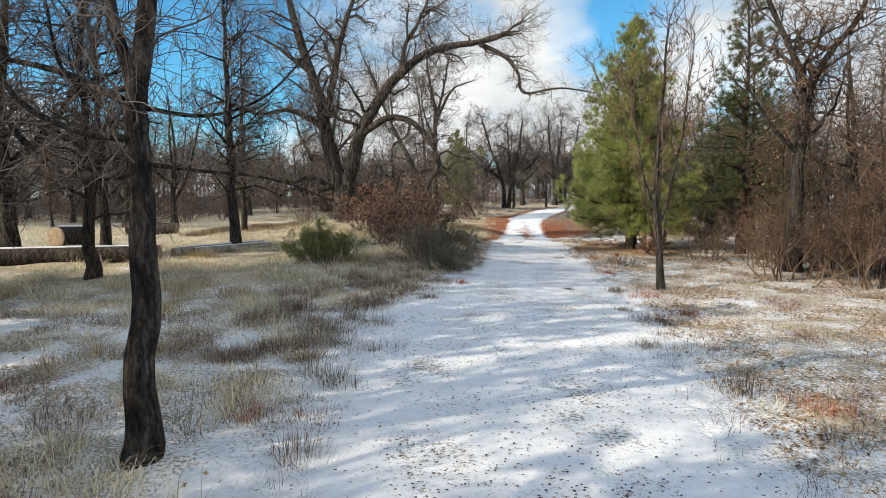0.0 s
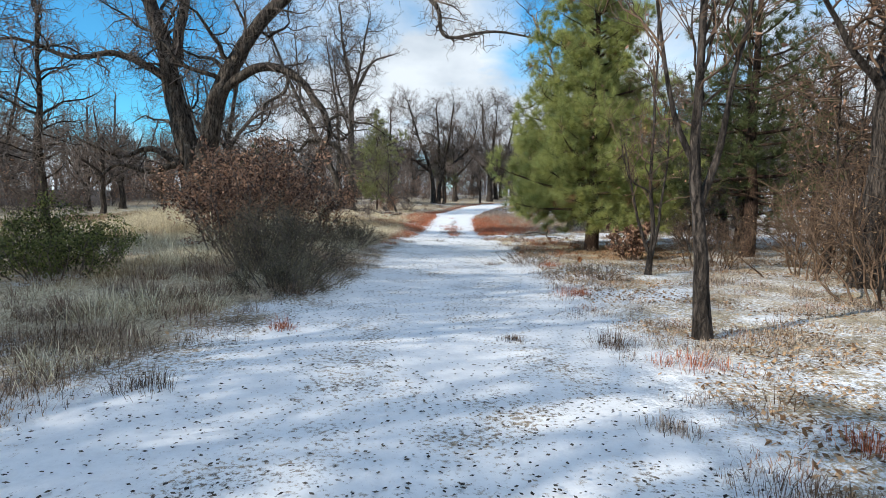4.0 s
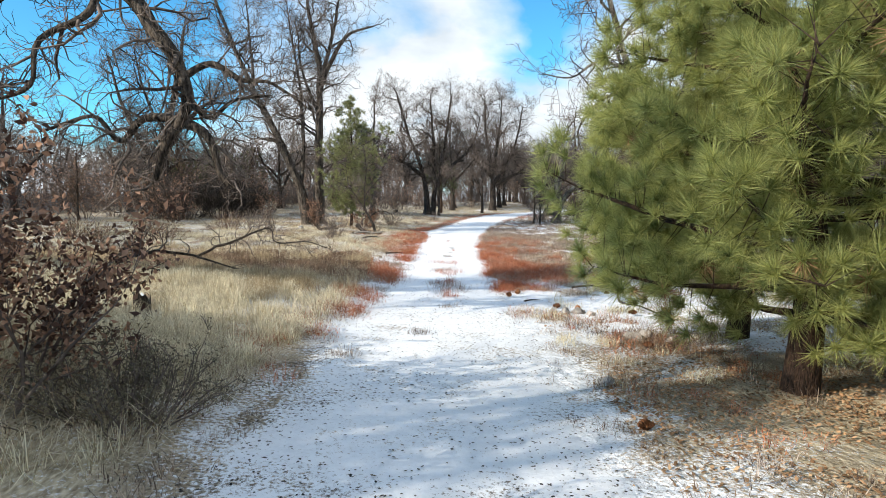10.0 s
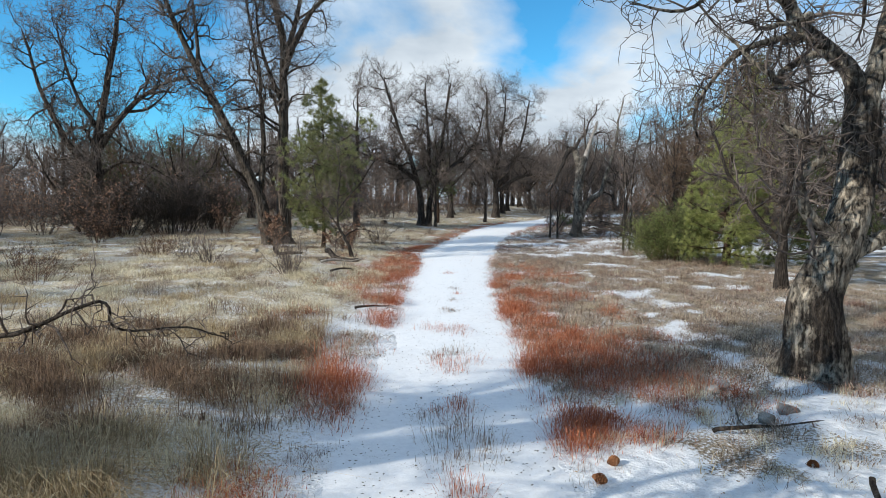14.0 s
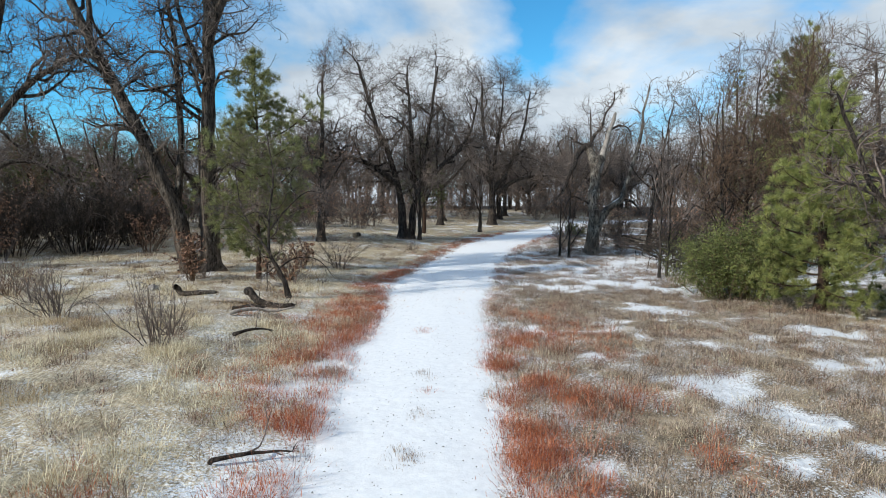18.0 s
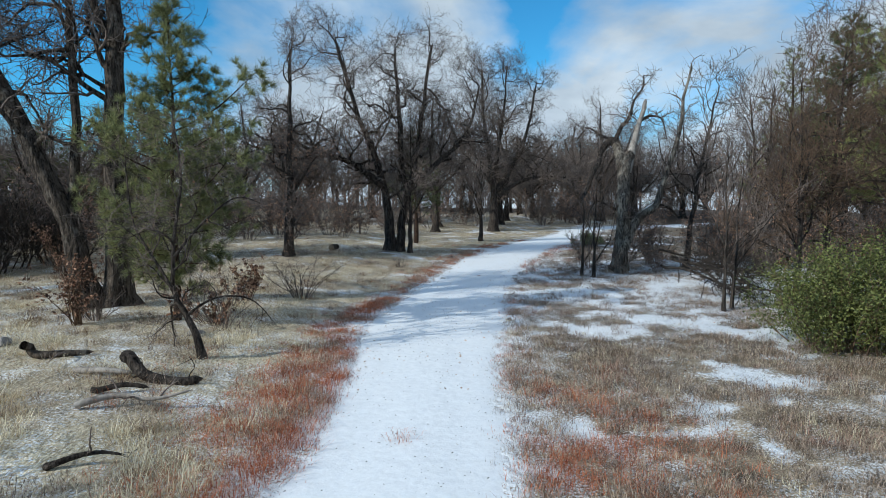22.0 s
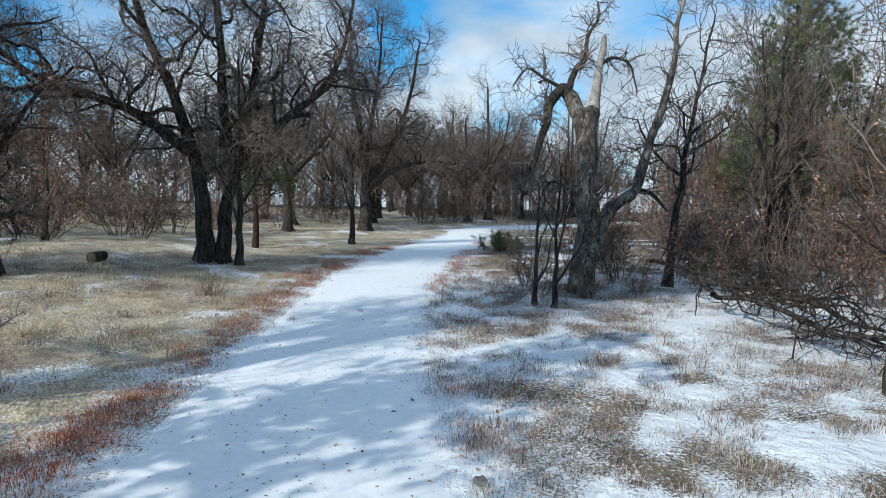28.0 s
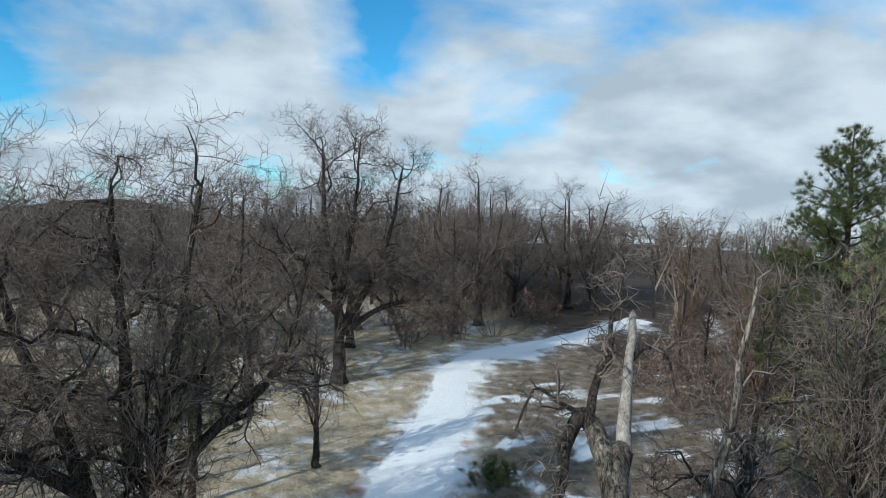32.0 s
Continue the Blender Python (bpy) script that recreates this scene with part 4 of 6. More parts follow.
SNAG_S = dict(OAK, depth=3, kids=(0.9, 5.4, 7.0), len=(1.6, 1.3, 0.75), crook=0.5, rise=-0.1, min_r=0.008, spare=False)
tree("dead_oak", (17.1, 67.8), [
    (leaning([(0.12, 0, 0), (0.18, 0, 1.4), (0.1, 0, 3.2), (0.08, 0, 4.6), (0.16, 0, 5.3)]), 0.3, 0.25, 3, "trunk", M_BARK_PALE),
    (leaning([(0.14, 0, 4.4), (0.24, 0, 5.2), (0.3, 0.03, 5.9), (0.4, 0.0, 6.8), (0.46, 0.02, 7.5), (0.52, 0, 8.0)]), 0.21, 0.08, 3, "spire"),
    (leaning([(0.1, 0.0, 4.3), (-0.22, 0.05, 5.2), (-0.62, 0.1, 5.85)]), 0.27, 0.21, 3, "limb", M_BARK_PALE),
    (leaning([(-0.55, 0.1, 5.75), (-0.85, 0.1, 5.95), (-1.12, 0.1, 5.5), (-1.28, 0.1, 4.8), (-1.42, 0.1, 4.1), (-1.55, 0.1, 3.4), (-2.0, 0.0, 2.9)]), 0.21, 0.05, 1, "limb", M_BARK_DARK),
    (leaning([(-0.6, 0.1, 5.9), (-0.42, 0.1, 6.6), (-0.12, 0.1, 7.0), (-0.02, 0.1, 7.8), (0.25, 0.1, 8.7), (0.2, 0.1, 9.4)]), 0.12, 0.03, 1, "limb", M_BARK_DARK),
    (leaning([(-0.85, 0.1, 5.95), (-1.4, 0.1, 6.2), (-2.1, 0.1, 6.5), (-2.5, 0.0, 5.8)]), 0.07, 0.02, 1, "limb", M_BARK_DARK),
    (leaning([(0.4, 0, 6.9), (0.85, 0.0, 7.2), (1.5, 0.0, 7.0), (1.9, 0.1, 6.1)]), 0.08, 0.02, 1, "limb", M_BARK_DARK),
    (leaning([(0.1, -0.1, 2.6), (-0.5, -0.2, 2.9), (-1.2, -0.3, 3.1), (-1.6, -0.4, 2.3)]), 0.07, 0.02, 1, "limb", M_BARK_DARK),
], SNAG_S, 61, M_DEAD, M_TWIG, "broken dead oak with a bare splintered spire and drooping arm")
leaner = tree("oak_tree", (16.95, 67.5), [
    ([(0, 0, 0), (0.12, 0.05, 0.5), (0.45, 0.1, 1.4), (1.1, 0.2, 2.5), (1.7, 0.1, 2.95), (2.12, 0, 4.1), (2.45, -0.1, 5.8), (2.7, -0.2, 7.3), (3.0, -0.2, 9.2)], 0.3, 0.035, 1, "trunk", M_BARK_PALE),
    ([(1.75, 0.1, 3.0), (2.3, 0.1, 2.9), (2.8, 0.0, 2.4)], 0.1, 0.03, 2, "limb"),
], dict(OAK, depth=3, kids=(1.2, 2.6, 3.4), low=(0.4, 0.45, 0.1), min_r=0.008), 62, M_BARK_DARK, M_TWIG, "crooked leaning oak with snow in its bend beside the dead one")
buf = ([], [])
tube(buf, [Vector((1.1, 0.2, 2.68)), Vector((1.25, 0.18, 2.8)), Vector((1.4, 0.17, 2.91)), Vector((1.55, 0.12, 3.02)), Vector((1.68, 0.08, 3.14))], [0.008, 0.018, 0.026, 0.02, 0.008], 8, 0.5)
part("snow_cap", mesh_of("snow_cap", *buf), M_SNOW, leaner, "thin snow lying in the bend")

# dark broad oak with double trunk, and trees behind the bend
tree("oak_tree", (7.4, 73.2), [
    ([(-0.22, 0, 0), (-0.3, 0, 2.0), (-0.9, 0.1, 4.6), (-2.0, 0.2, 7.4), (-3.0, 0.3, 10.8)], 0.27, 0.06, 0, "trunk"),
    ([(0.28, 0, 0), (0.4, 0, 1.8), (0.9, 0, 4.0), (1.4, 0, 7.0), (1.9, 0, 10.6)], 0.25, 0.06, 0, "trunk"),
    ([(0.6, 0, 3.0), (2.0, 0, 4.4), (3.6, 0, 6.0), (4.4, 0, 8.6)], 0.2, 0.04, 0, "limb"),
    ([(-0.6, 0, 3.4), (-2.4, 0, 4.6), (-4.4, 0, 5.2), (-6.0, 0, 6.4)], 0.2, 0.04, 0, "limb"),
    ([(0.4, 0, 3.6), (0.2, 0, 7), (0.0, 0, 10.5)], 0.2, 0.04, 0, "limb"),
], dict(OAK, kids=(1.9, 3.4, 6.0, 7.0), len=(3.2, 1.6, 0.9, 0.5), min_r=0.0055, stout=0.55, crook=0.4), 71, M_BARK_DARK, M_TWIG, "wide dark double-trunked oak on the rise")
tree("oak_tree", (16.4, 91.5), [
    ([(0, 0, 0), (0, 0, 3.0), (-0.4, 0, 6.0), (-1.0, 0, 9.5), (-1.2, 0, 13.2)], 0.38, 0.06, 0, "trunk"),
    ([(0, 0, 3.2), (1.6, 0, 5.4), (2.6, 0, 8.0), (3.4, 0, 12.4)], 0.28, 0.05, 0, "limb"),
    ([(0, 0, 2.8), (2.4, 0, 4.2), (5.0, 0, 4.6), (7.2, 0, 4.2)], 0.22, 0.04, 0, "limb"),
    ([(-0.2, 0, 4.0), (-2.4, 0, 6.2), (-4.0, 0, 9.4)], 0.22, 0.04, 0, "limb"),
    ([(0, 0, 5), (0.6, 0, 9), (0.9, 0, 13.8)], 0.2, 0.04, 0, "limb"),
], dict(OAK, kids=(1.9, 3.4, 6.2, 7.0), len=(3.2, 1.6, 0.9, 0.45), min_r=0.0065, stout=0.55), 73, M_BARK_DARK, M_TWIG, "tall rounded bare oak beyond the bend")


def slim(at, h, r, seed, S=UPRIGHT, label="thin dark bare tree", leaves=0, lean=0.0, twig=None, name="young_oak", group="", leaf_low=9.0):
    rng = random.Random(seed)
    dx, dy = lean + rng.uniform(-0.04, 0.04) * h, rng.uniform(-0.04, 0.04) * h
    return tree(name, at, [([(0, 0, 0), (dx * 0.2, dy * 0.3, h * 0.3), (dx * 0.5, dy * 0.6, h * 0.62), (dx, dy, h)], r, max(0.012, r * 0.15), 0, "trunk")],
                S, seed, M_BARK_DARK, twig or M_TWIG, label, group, leaves, leaf_low=leaf_low)


slim((8.17, 72.6), 6.5, 0.13, 81, label="thin bare tree close by the double-trunked oak")
slim((13.4, 80.9), 5.5, 0.15, 82, label="slim dark tree standing alone in dry grass")
slim((9.1, 80.9), 5.0, 0.1, 83, FINE, label="slim bare sapling in dry grass")
slim((2.5, 69.9), 9.5, 0.24, 84, dict(OAK, kids=(2.4, 3.6, 5.6, 6.0), low=(0.12, 0.15, 0.1, 0.1), min_r=0.007), "dark oak still hung with brown leaves", leaves=2600, leaf_low=5.5)
slim((-6.9, 20.6), 9.0, 0.2, 85, dict(FINE, kids=(4.0, 5.5, 9.0), min_r=0.007, stout=0.5, len=(2.3, 1.1, 0.5)), "slim dark tree with level branches behind the log")
DENSE = dict(FINE, kids=(3.8, 5.0, 8.0), min_r=0.006, stout=0.45, len=(2.3, 1.1, 0.5))
slim((-8.4, 14.8), 8.6, 0.17, 78, DENSE, "slim dark tree with level branches near the log")
slim((-10.2, 18.9), 9.2, 0.18, 79, DENSE, "slim dark tree with level branches near the log")
slim((-9.4, 29.5), 9.5, 0.15, 86, DENSE, "slim dark tree with level branches in the meadow")
slim((15.0, 66.4), 3.2, 0.07, 87, dict(UPRIGHT, kids=(2.0, 2.2, 4.0), stout=0.3), "small dark sapling before the dead oak", twig=M_TWIG_BROWN)
slim((15.35, 66.1), 3.6, 0.075, 88, dict(UPRIGHT, kids=(2.0, 2.2, 4.0), stout=0.3), "small dark sapling before the dead oak", twig=M_TWIG_BROWN)
slim((20.6, 68.3), 8.5, 0.16, 89, OAK, "dark tree leaning over the brush", lean=1.6)
for k, (x, y, h, lean) in enumerate([(23.7, 67.6, 8.0, -0.8), (24.1, 67.9, 8.5, 0.3), (24.6, 67.7, 7.6, 1.2)]):
    slim((x, y), h, 0.14, 90 + k, UPRIGHT, "one of three dark stems growing close together", lean=lean, group="trio of stems")
for k, (x, y, h) in enumerate([(16.8, 58.9, 5.2), (17.25, 59.2, 4.6), (20.2, 60.2, 7.6), (21.6, 60.8, 9.0), (22.6, 58.8, 8.6), (23.8, 60.8, 9.2), (25.0, 59.0, 8.4)]):
    slim((x, y), h, 0.06 if h < 6 else 0.11, 100 + k, dict(UPRIGHT, kids=(3.4, 4.4, 7.0), low=(0.2, 0.15, 0.1), len=(2.9, 1.4, 0.6), angle=(34, 74), rise=0.1, crook=0.24, min_r=0.006, stout=0.3) if k > 1 else dict(UPRIGHT, kids=(2.0, 3.0, 6.0), low=(0.3, 0.2, 0.1)), "brown-twigged young oak with upswept branches", twig=M_TWIG_BROWN if k > 1 else M_TWIG, group="brown young oaks", leaves=80)
for k, (x, y, h) in enumerate([(10.6, 19.6, 4.2), (11.2, 15.9, 5.6), (12.4, 16.4, 6.4), (13.6, 18.6, 6.4), (11.8, 20.5, 5.4), (10.2, 14.4, 4.6), (12.6, 13.6, 6.2), (14.6, 15.4, 5.0)]):
    slim((x, y), h, 0.06, 120 + k, dict(FINE, kids=(4.5, 4.5, 8.0), crook=0.3), "tangled brown brush oak with a few dry leaves", twig=M_TWIG_BROWN, group="brush oaks", leaves=220)


# ---- pines ----
def needle_tufts(g, centres, dirs, count, length, wide=0.006):
    """Sprays of long needles; one thin triangle each."""
    n = len(centres) * count
    c = np.repeat(centres, count, 0)
    d = np.repeat(dirs, count, 0) + g.normal(0, 0.85, (n, 3)); d /= np.linalg.norm(d, axis=1)[:, None]
    w = np.cross(d, g.normal(0, 1, (n, 3))); w /= np.linalg.norm(w, axis=1)[:, None]
    ln = length * g.uniform(0.7, 1.2, n)[:, None]
    c = c + g.normal(0, 0.014, (n, 3))
    v = np.stack([c - w * wide, c + w * wide, c + d * ln], 1).reshape(-1, 3)
    return v, np.arange(n * 3).reshape(-1, 3)


def pine(at, h, radius, trunk_r, seed, branches, tufts, needles, material, label, low=0.06, split=False, group="", rusty=0, length=0.21, boughs=(), ragged=False):
    """A long-needled pine: trunk, branches and their sprays of needles."""
    rng, g = random.Random(seed), np.random.default_rng(seed)
    ob = root("pine_tree", *at)
    tagged(ob, label, "tree", group)
    buf = ([], [])
    line = [Vector((0.04 * math.sin(i), 0.03 * math.cos(i * 1.7), h * i / 12)) for i in range(13)]
    tube(buf, line, [trunk_r * (1 - 0.93 * i / 12) * (1 + 0.25 * math.exp(-i * 1.2)) for i in range(13)], 12, 0.2)
    part("trunk", mesh_of("trunk", *buf), M_PINE_BARK, ob)
    all_c, all_d = [], []
    for k in range(branches + len(boughs)):
        f = (k + rng.random()) / branches
        z = h * (low + (0.97 - low) * f)
        reach = radius * (1 - f) ** 0.75 * rng.uniform(0.7, 1.1) * (0.75 + 0.25 * min(1, f / 0.12)) + 0.15
        if ragged:
            reach = radius * min(1, 1.8 * (1 - f)) ** 0.7 * (0.62 + 0.9 * noise.noise((z * 0.6, 1.2 * math.cos(k * 2.399), 1.2 * math.sin(k * 2.399) + seed))) * rng.uniform(0.7, 1.15) + 0.15
        a = k * 2.399 + rng.uniform(-0.3, 0.3)
        d = Vector((math.cos(a), math.sin(a), -0.12 + 0.7 * f))
        if k >= branches:
            f, z, tip = 0.2, boughs[k - branches][0], Vector(boughs[k - branches][1])
            d, reach = tip - Vector((0, 0, z)), (tip - Vector((0, 0, z))).length
        pts = wander(rng, Vector((0, 0, z)), d.normalized(), reach, 6, 0.09, 0.05 if k < branches else 0.0)
        wood = ([], [])
        tube(wood, pts, [max(0.005, (0.012 + 0.016 * reach) * (0.55 if ragged else 1) * (1 - 0.85 * i / 6)) for i in range(7)], 5)
        cs, ds = ([], []) if split else (all_c, all_d)
        m = max(4, int(tufts * reach * (1.3 - 0.5 * f))) * (2 if k >= branches else 1)
        for j in range(m):
            u = rng.uniform(0.14, 1.0) ** 0.85 * 6
            i = min(int(u), 5)
            p = pts[i].lerp(pts[i + 1], u - i)
            t = (pts[i + 1] - pts[i]).normalized()
            side = t.orthogonal().normalized(); side.rotate(Matrix.Rotation(rng.random() * 6.283, 3, t))
            q = p + side * rng.uniform(0.05, 0.62) * min(1, reach * 0.4) + t * rng.uniform(0, 0.2)
            dd = (t * 0.6 + side * 0.5 + Vector((0, 0, 0.45))).normalized()
            tube(wood, [p, q], [0.007, 0.005], 3)
            cs.append(tuple(q)); ds.append(tuple(dd))
        b = part("branch", mesh_of("branch", *wood), M_PINE_BARK, ob)
        if split:
            v, t = needle_tufts(g, np.array(cs), np.array(ds), needles, length, 0.0036)
            part("needles", mesh_np("needles", v, t), material, b)
            if rusty and k % rusty == 1:
                v, t = needle_tufts(g, np.array(cs)[:3], -np.array(ds)[:3], 60, length)
                part("needles", mesh_np("needles", v, t), M_RUST, b, "browned dead needles")
    if not split:
        v, t = needle_tufts(g, np.array(all_c), np.array(all_d), needles, length)
        part("crown", mesh_np("crown", v, t), material, ob)
    return ob


pine((7.7, 25.6), 9.4, 3.1, 0.17, 5, 92, 15, 125, M_NEEDLE, "full green long-needled pine with low boughs beside the track", 0.09, True, rusty=3, length=0.26,
     boughs=[(2.9, (-1.45, 2.5, 3.4)), (2.4, (-1.6, 2.55, 2.75)), (1.5, (-1.55, 2.6, 1.9)), (2.2, (-1.3, 2.7, 2.5)), (3.6, (-1.2, 2.4, 4.2)), (1.9, (-1.1, 2.8, 2.2))])
pine((18.3, 51.8), 7.0, 2.2, 0.16, 6, 64, 15, 60, M_NEEDLE, "bright green young pine at the edge of the heath", 0.07)
pine((21.5, 50.0), 6.0, 2.2, 0.16, 7, 44, 12, 40, M_NEEDLE_DARK, "dark green young pine behind its lighter neighbour", 0.07)
pine((1.3, 57.2), 7.8, 2.2, 0.085, 8, 84, 12, 62, M_NEEDLE_GREY, "thin wispy young pine among bare twigs", 0.1, ragged=True, length=0.23)
tree("young_oak", (2.75, 53.8), [
    ([(0, 0, 0), (-0.08, 0, 0.5), (-0.34, 0.1, 0.95), (-0.6, 0.2, 1.4), (-0.62, 0.4, 2.4), (-0.5, 0.6, 3.6), (-0.7, 0.8, 5.0)], 0.085, 0.015, 0, "trunk"),
    ([(-0.5, 0.2, 1.25), (-1.0, 0.5, 1.9), (-1.5, 0.8, 2.9), (-1.7, 1.0, 4.2)], 0.04, 0.01, 0, "limb"),
    ([(-0.62, 0.3, 2.0), (-0.1, 0.5, 2.7), (0.5, 0.8, 3.2), (1.0, 1.0, 3.1)], 0.035, 0.008, 0, "limb"),
    ([(-0.3, 0.1, 0.9), (0.2, 0.4, 1.2), (0.8, 0.7, 1.1), (1.2, 0.9, 0.6)], 0.03, 0.008, 1, "limb"),
], dict(FINE, kids=(3.4, 5.0, 8.0), low=(0.3, 0.15, 0.1), len=(1.5, 0.9, 0.45), min_r=0.0038, crook=0.42, angle=(40, 90)), 76, M_BARK_DARK, M_TWIG, "small crooked bare tree leaning before the wispy pine", leaves=60)
pine((-12.0, 79.0), 6.6, 2.9, 0.16, 31, 60, 12, 40, M_NEEDLE_DARK, "low dark pine in the shade of the wood", 0.03, ragged=True)
pine((-9.0, 81.0), 5.6, 2.6, 0.16, 32, 54, 12, 40, M_NEEDLE_DARK, "low dark pine in the shade of the wood", 0.03, ragged=True)
pine((-16.0, 77.0), 6.2, 2.8, 0.16, 33, 54, 12, 40, M_NEEDLE_DARK, "low dark pine in the shade of the wood", 0.03, ragged=True)
pine((8.7, 28.5), 8.4, 2.0, 0.15, 34, 54, 13, 60, M_NEEDLE, "second green pine close behind the large one", 0.12)
pine((25.6, 62.4), 11.6, 2.4, 0.2, 9, 44, 14, 50, M_NEEDLE, "tall pine rising behind brown oaks", 0.3, ragged=True)
pine((35.3, 76.6), 14.4, 5.0, 0.28, 10, 90, 14, 50, M_NEEDLE_DARK, "tall dark pine above the bare woods", 0.2, length=0.3)
pine((26.0, 69.0), 10.5, 2.6, 0.2, 18, 54, 8, 30, M_NEEDLE_GREY, "dark pine behind three close stems", 0.25)
pine((9.0, 79.0), 7.0, 1.9, 0.12, 19, 40, 10, 36, M_NEEDLE_DARK, "thin dark pine among bare oaks", 0.3)
# three pines added out of view at the left, to cast shade on the track
pine((-11.5, 2.2), 9.0, 2.8, 0.2, 25, 46, 11, 40, M_NEEDLE_DARK, "dark pine out of view, added to shade the start of the way", 0.12)
pine((-9.8, -0.8), 7.0, 2.3, 0.18, 26, 40, 17, 46, M_NEEDLE_DARK, "dark pine out of view, added to shade the start of the way", 0.1)
pine((-14.0, 5.4), 10.0, 3.0, 0.22, 27, 46, 11, 40, M_NEEDLE_DARK, "dark pine out of view, added to shade the start of the way", 0.12)
pine((13.5, 27.5), 8.0, 2.4, 0.2, 12, 46, 11, 40, M_NEEDLE_DARK, "dark pine in the shade of the brush", 0.1)
pine((16.2, 18.6), 10.5, 2.6, 0.2, 13, 52, 11, 44, M_NEEDLE_GREY, "tall pine rising out of the brown thicket", 0.12)
# five more unseen pines at the left, added to block the low sun
pine((-12.0, 11.4), 9.0, 2.8, 0.2, 24, 60, 14, 46, M_NEEDLE_DARK, "unseen dark full pine near the long log, added for shade", 0.1)
pine((-9.5, 5.6), 8.5, 2.8, 0.2, 15, 60, 17, 46, M_NEEDLE_DARK, "dark pine out of view, added to shade the start of the way", 0.12)
pine((-13.5, 12.2), 9.5, 2.6, 0.2, 16, 46, 11, 40, M_NEEDLE_DARK, "unseen dark pine near the long log, added for shade", 0.15)
pine((-8.0, -1.5), 8.0, 2.2, 0.2, 17, 40, 11, 40, M_NEEDLE_DARK, "dark pine behind the view, added to shade the start of the way", 0.12)
pine((-5.9, 1.2), 6.2, 2.0, 0.16, 28, 36, 10, 40, M_NEEDLE_DARK, "dark young pine out of view, added to shade the start of the way", 0.1)
pine((11.2, 23.4), 10.0, 2.7, 0.17, 14, 60, 12, 44, M_NEEDLE_DARK, "dark young pine behind the large one", 0.15)


# ---- shrubs ----
def shrub(name, at, height, width, seed, stems, leaf_count, leaf_size, leaf_mat, twig_mat, label, group="", kids=(4.0, 5.0), crook=0.22, min_r=0.004, base=0.12):
    rng = random.Random(seed)
    ob = root(name, *at)
    tagged(ob, label, "shrub", group)
    tw = ([], [])
    S = dict(depth=2, kids=kids, low=(0.15, 0.1), len=(0.32 * height, 0.16 * height), angle=(25, 65), rise=0.15, crook=crook, lift=0.03, min_r=min_r, stout=0.5, spare=True, skip=2)
    for k in range(stems):
        a, sp = rng.random() * 6.283, rng.random() ** 0.7
        p = Vector((math.cos(a) * base * width * sp, math.sin(a) * base * width * sp, 0))
        d = Vector((math.cos(a) * sp * width * (0.62 - base), math.sin(a) * sp * width * (0.62 - base), height * (0.95 - 0.45 * sp * (base > 0.2))))
        pts = wander(rng, p, d.normalized(), d.length * rng.uniform(0.75, 1.1), 6, crook * 0.6, 0.02)
        radii = [max(0.004, 0.011 * height ** 0.6 * (1 - 0.8 * i / 6)) for i in range(7)]
        wood = ([], [])
        tube(wood, pts, radii, 5)
        part("stem", mesh_of("stem", *wood), twig_mat, ob)
        grow_kids(rng, (None, tw), pts, radii, 0, S)
    part("crown", mesh_of("crown", *tw), twig_mat, ob)
    if leaf_count:
        v, t = scatter_leaves(rng, [Vector(q) for q in tw[0][::3]], leaf_count, leaf_size, (0.05 if leaf_size < 0.06 or leaf_mat is M_EVERGREEN else 0.022) * height)
        v[:, 2] = np.maximum(v[:, 2], 0.02)
        part("leaves", mesh_np("leaves", v, t), leaf_mat, ob)
    return ob


shrub("oak_shrub", (-1.1, 24.5), 2.8, 3.4, 201, 40, 9500, 0.078, M_LEAF, M_TWIG, "large shrub oak with curled russet leaves", kids=(3.4, 4.0), base=0.3)
shrub("oak_shrub", (-2.7, 26.0), 2.5, 3.1, 202, 24, 4600, 0.078, M_LEAF, M_TWIG, "shrub oak with curled russet leaves", kids=(3.0, 4.0), base=0.3)
shrub("oak_shrub", (-1.5, 21.6), 2.9, 2.4, 213, 20, 3800, 0.075, M_LEAF, M_TWIG, "tall shrub oak with thin bare stems and russet leaves", kids=(3.0, 4.0), base=0.3)
shrub("evergreen_shrub", (-0.3, 18.6), 1.3, 2.4, 203, 90, 26000, 0.022, M_GREY_GREEN, M_TWIG, "dense grey-green shrub at the edge of the track", base=0.32)
shrub("evergreen_shrub", (0.2, 17.0), 0.75, 1.7, 204, 60, 12000, 0.022, M_GREY_GREEN, M_TWIG, "low grey shrub at the edge of the track", base=0.32)
shrub("evergreen_shrub", (-3.5, 18.0), 1.15, 2.5, 205, 64, 15000, 0.042, M_EVERGREEN, M_TWIG, "dense dark green shrub in the dry grass", base=0.34)
shrub("dry_shrub", (0.7, 24.6), 0.85, 1.8, 206, 90, 7000, 0.026, M_GREY_GREEN, M_TWIG, "twiggy grey shrub at the edge of the track", base=0.25)
shrub("dry_shrub", (5.1, 22.2), 0.4, 1.5, 210, 40, 500, 0.03, M_GREY_GREEN, M_TWIG, "low twiggy grey shrub spreading over snow", base=0.34)
shrub("dry_shrub", (5.7, 19.6), 0.45, 1.3, 211, 34, 400, 0.03, M_GREY_GREEN, M_TWIG, "low twiggy grey shrub spreading over snow", base=0.34)
shrub("oak_shrub", (7.8, 22.8), 0.95, 1.3, 207, 26, 2400, 0.075, M_LEAF, M_TWIG_BROWN, "small rust-brown leafy shrub under the pine", base=0.2)
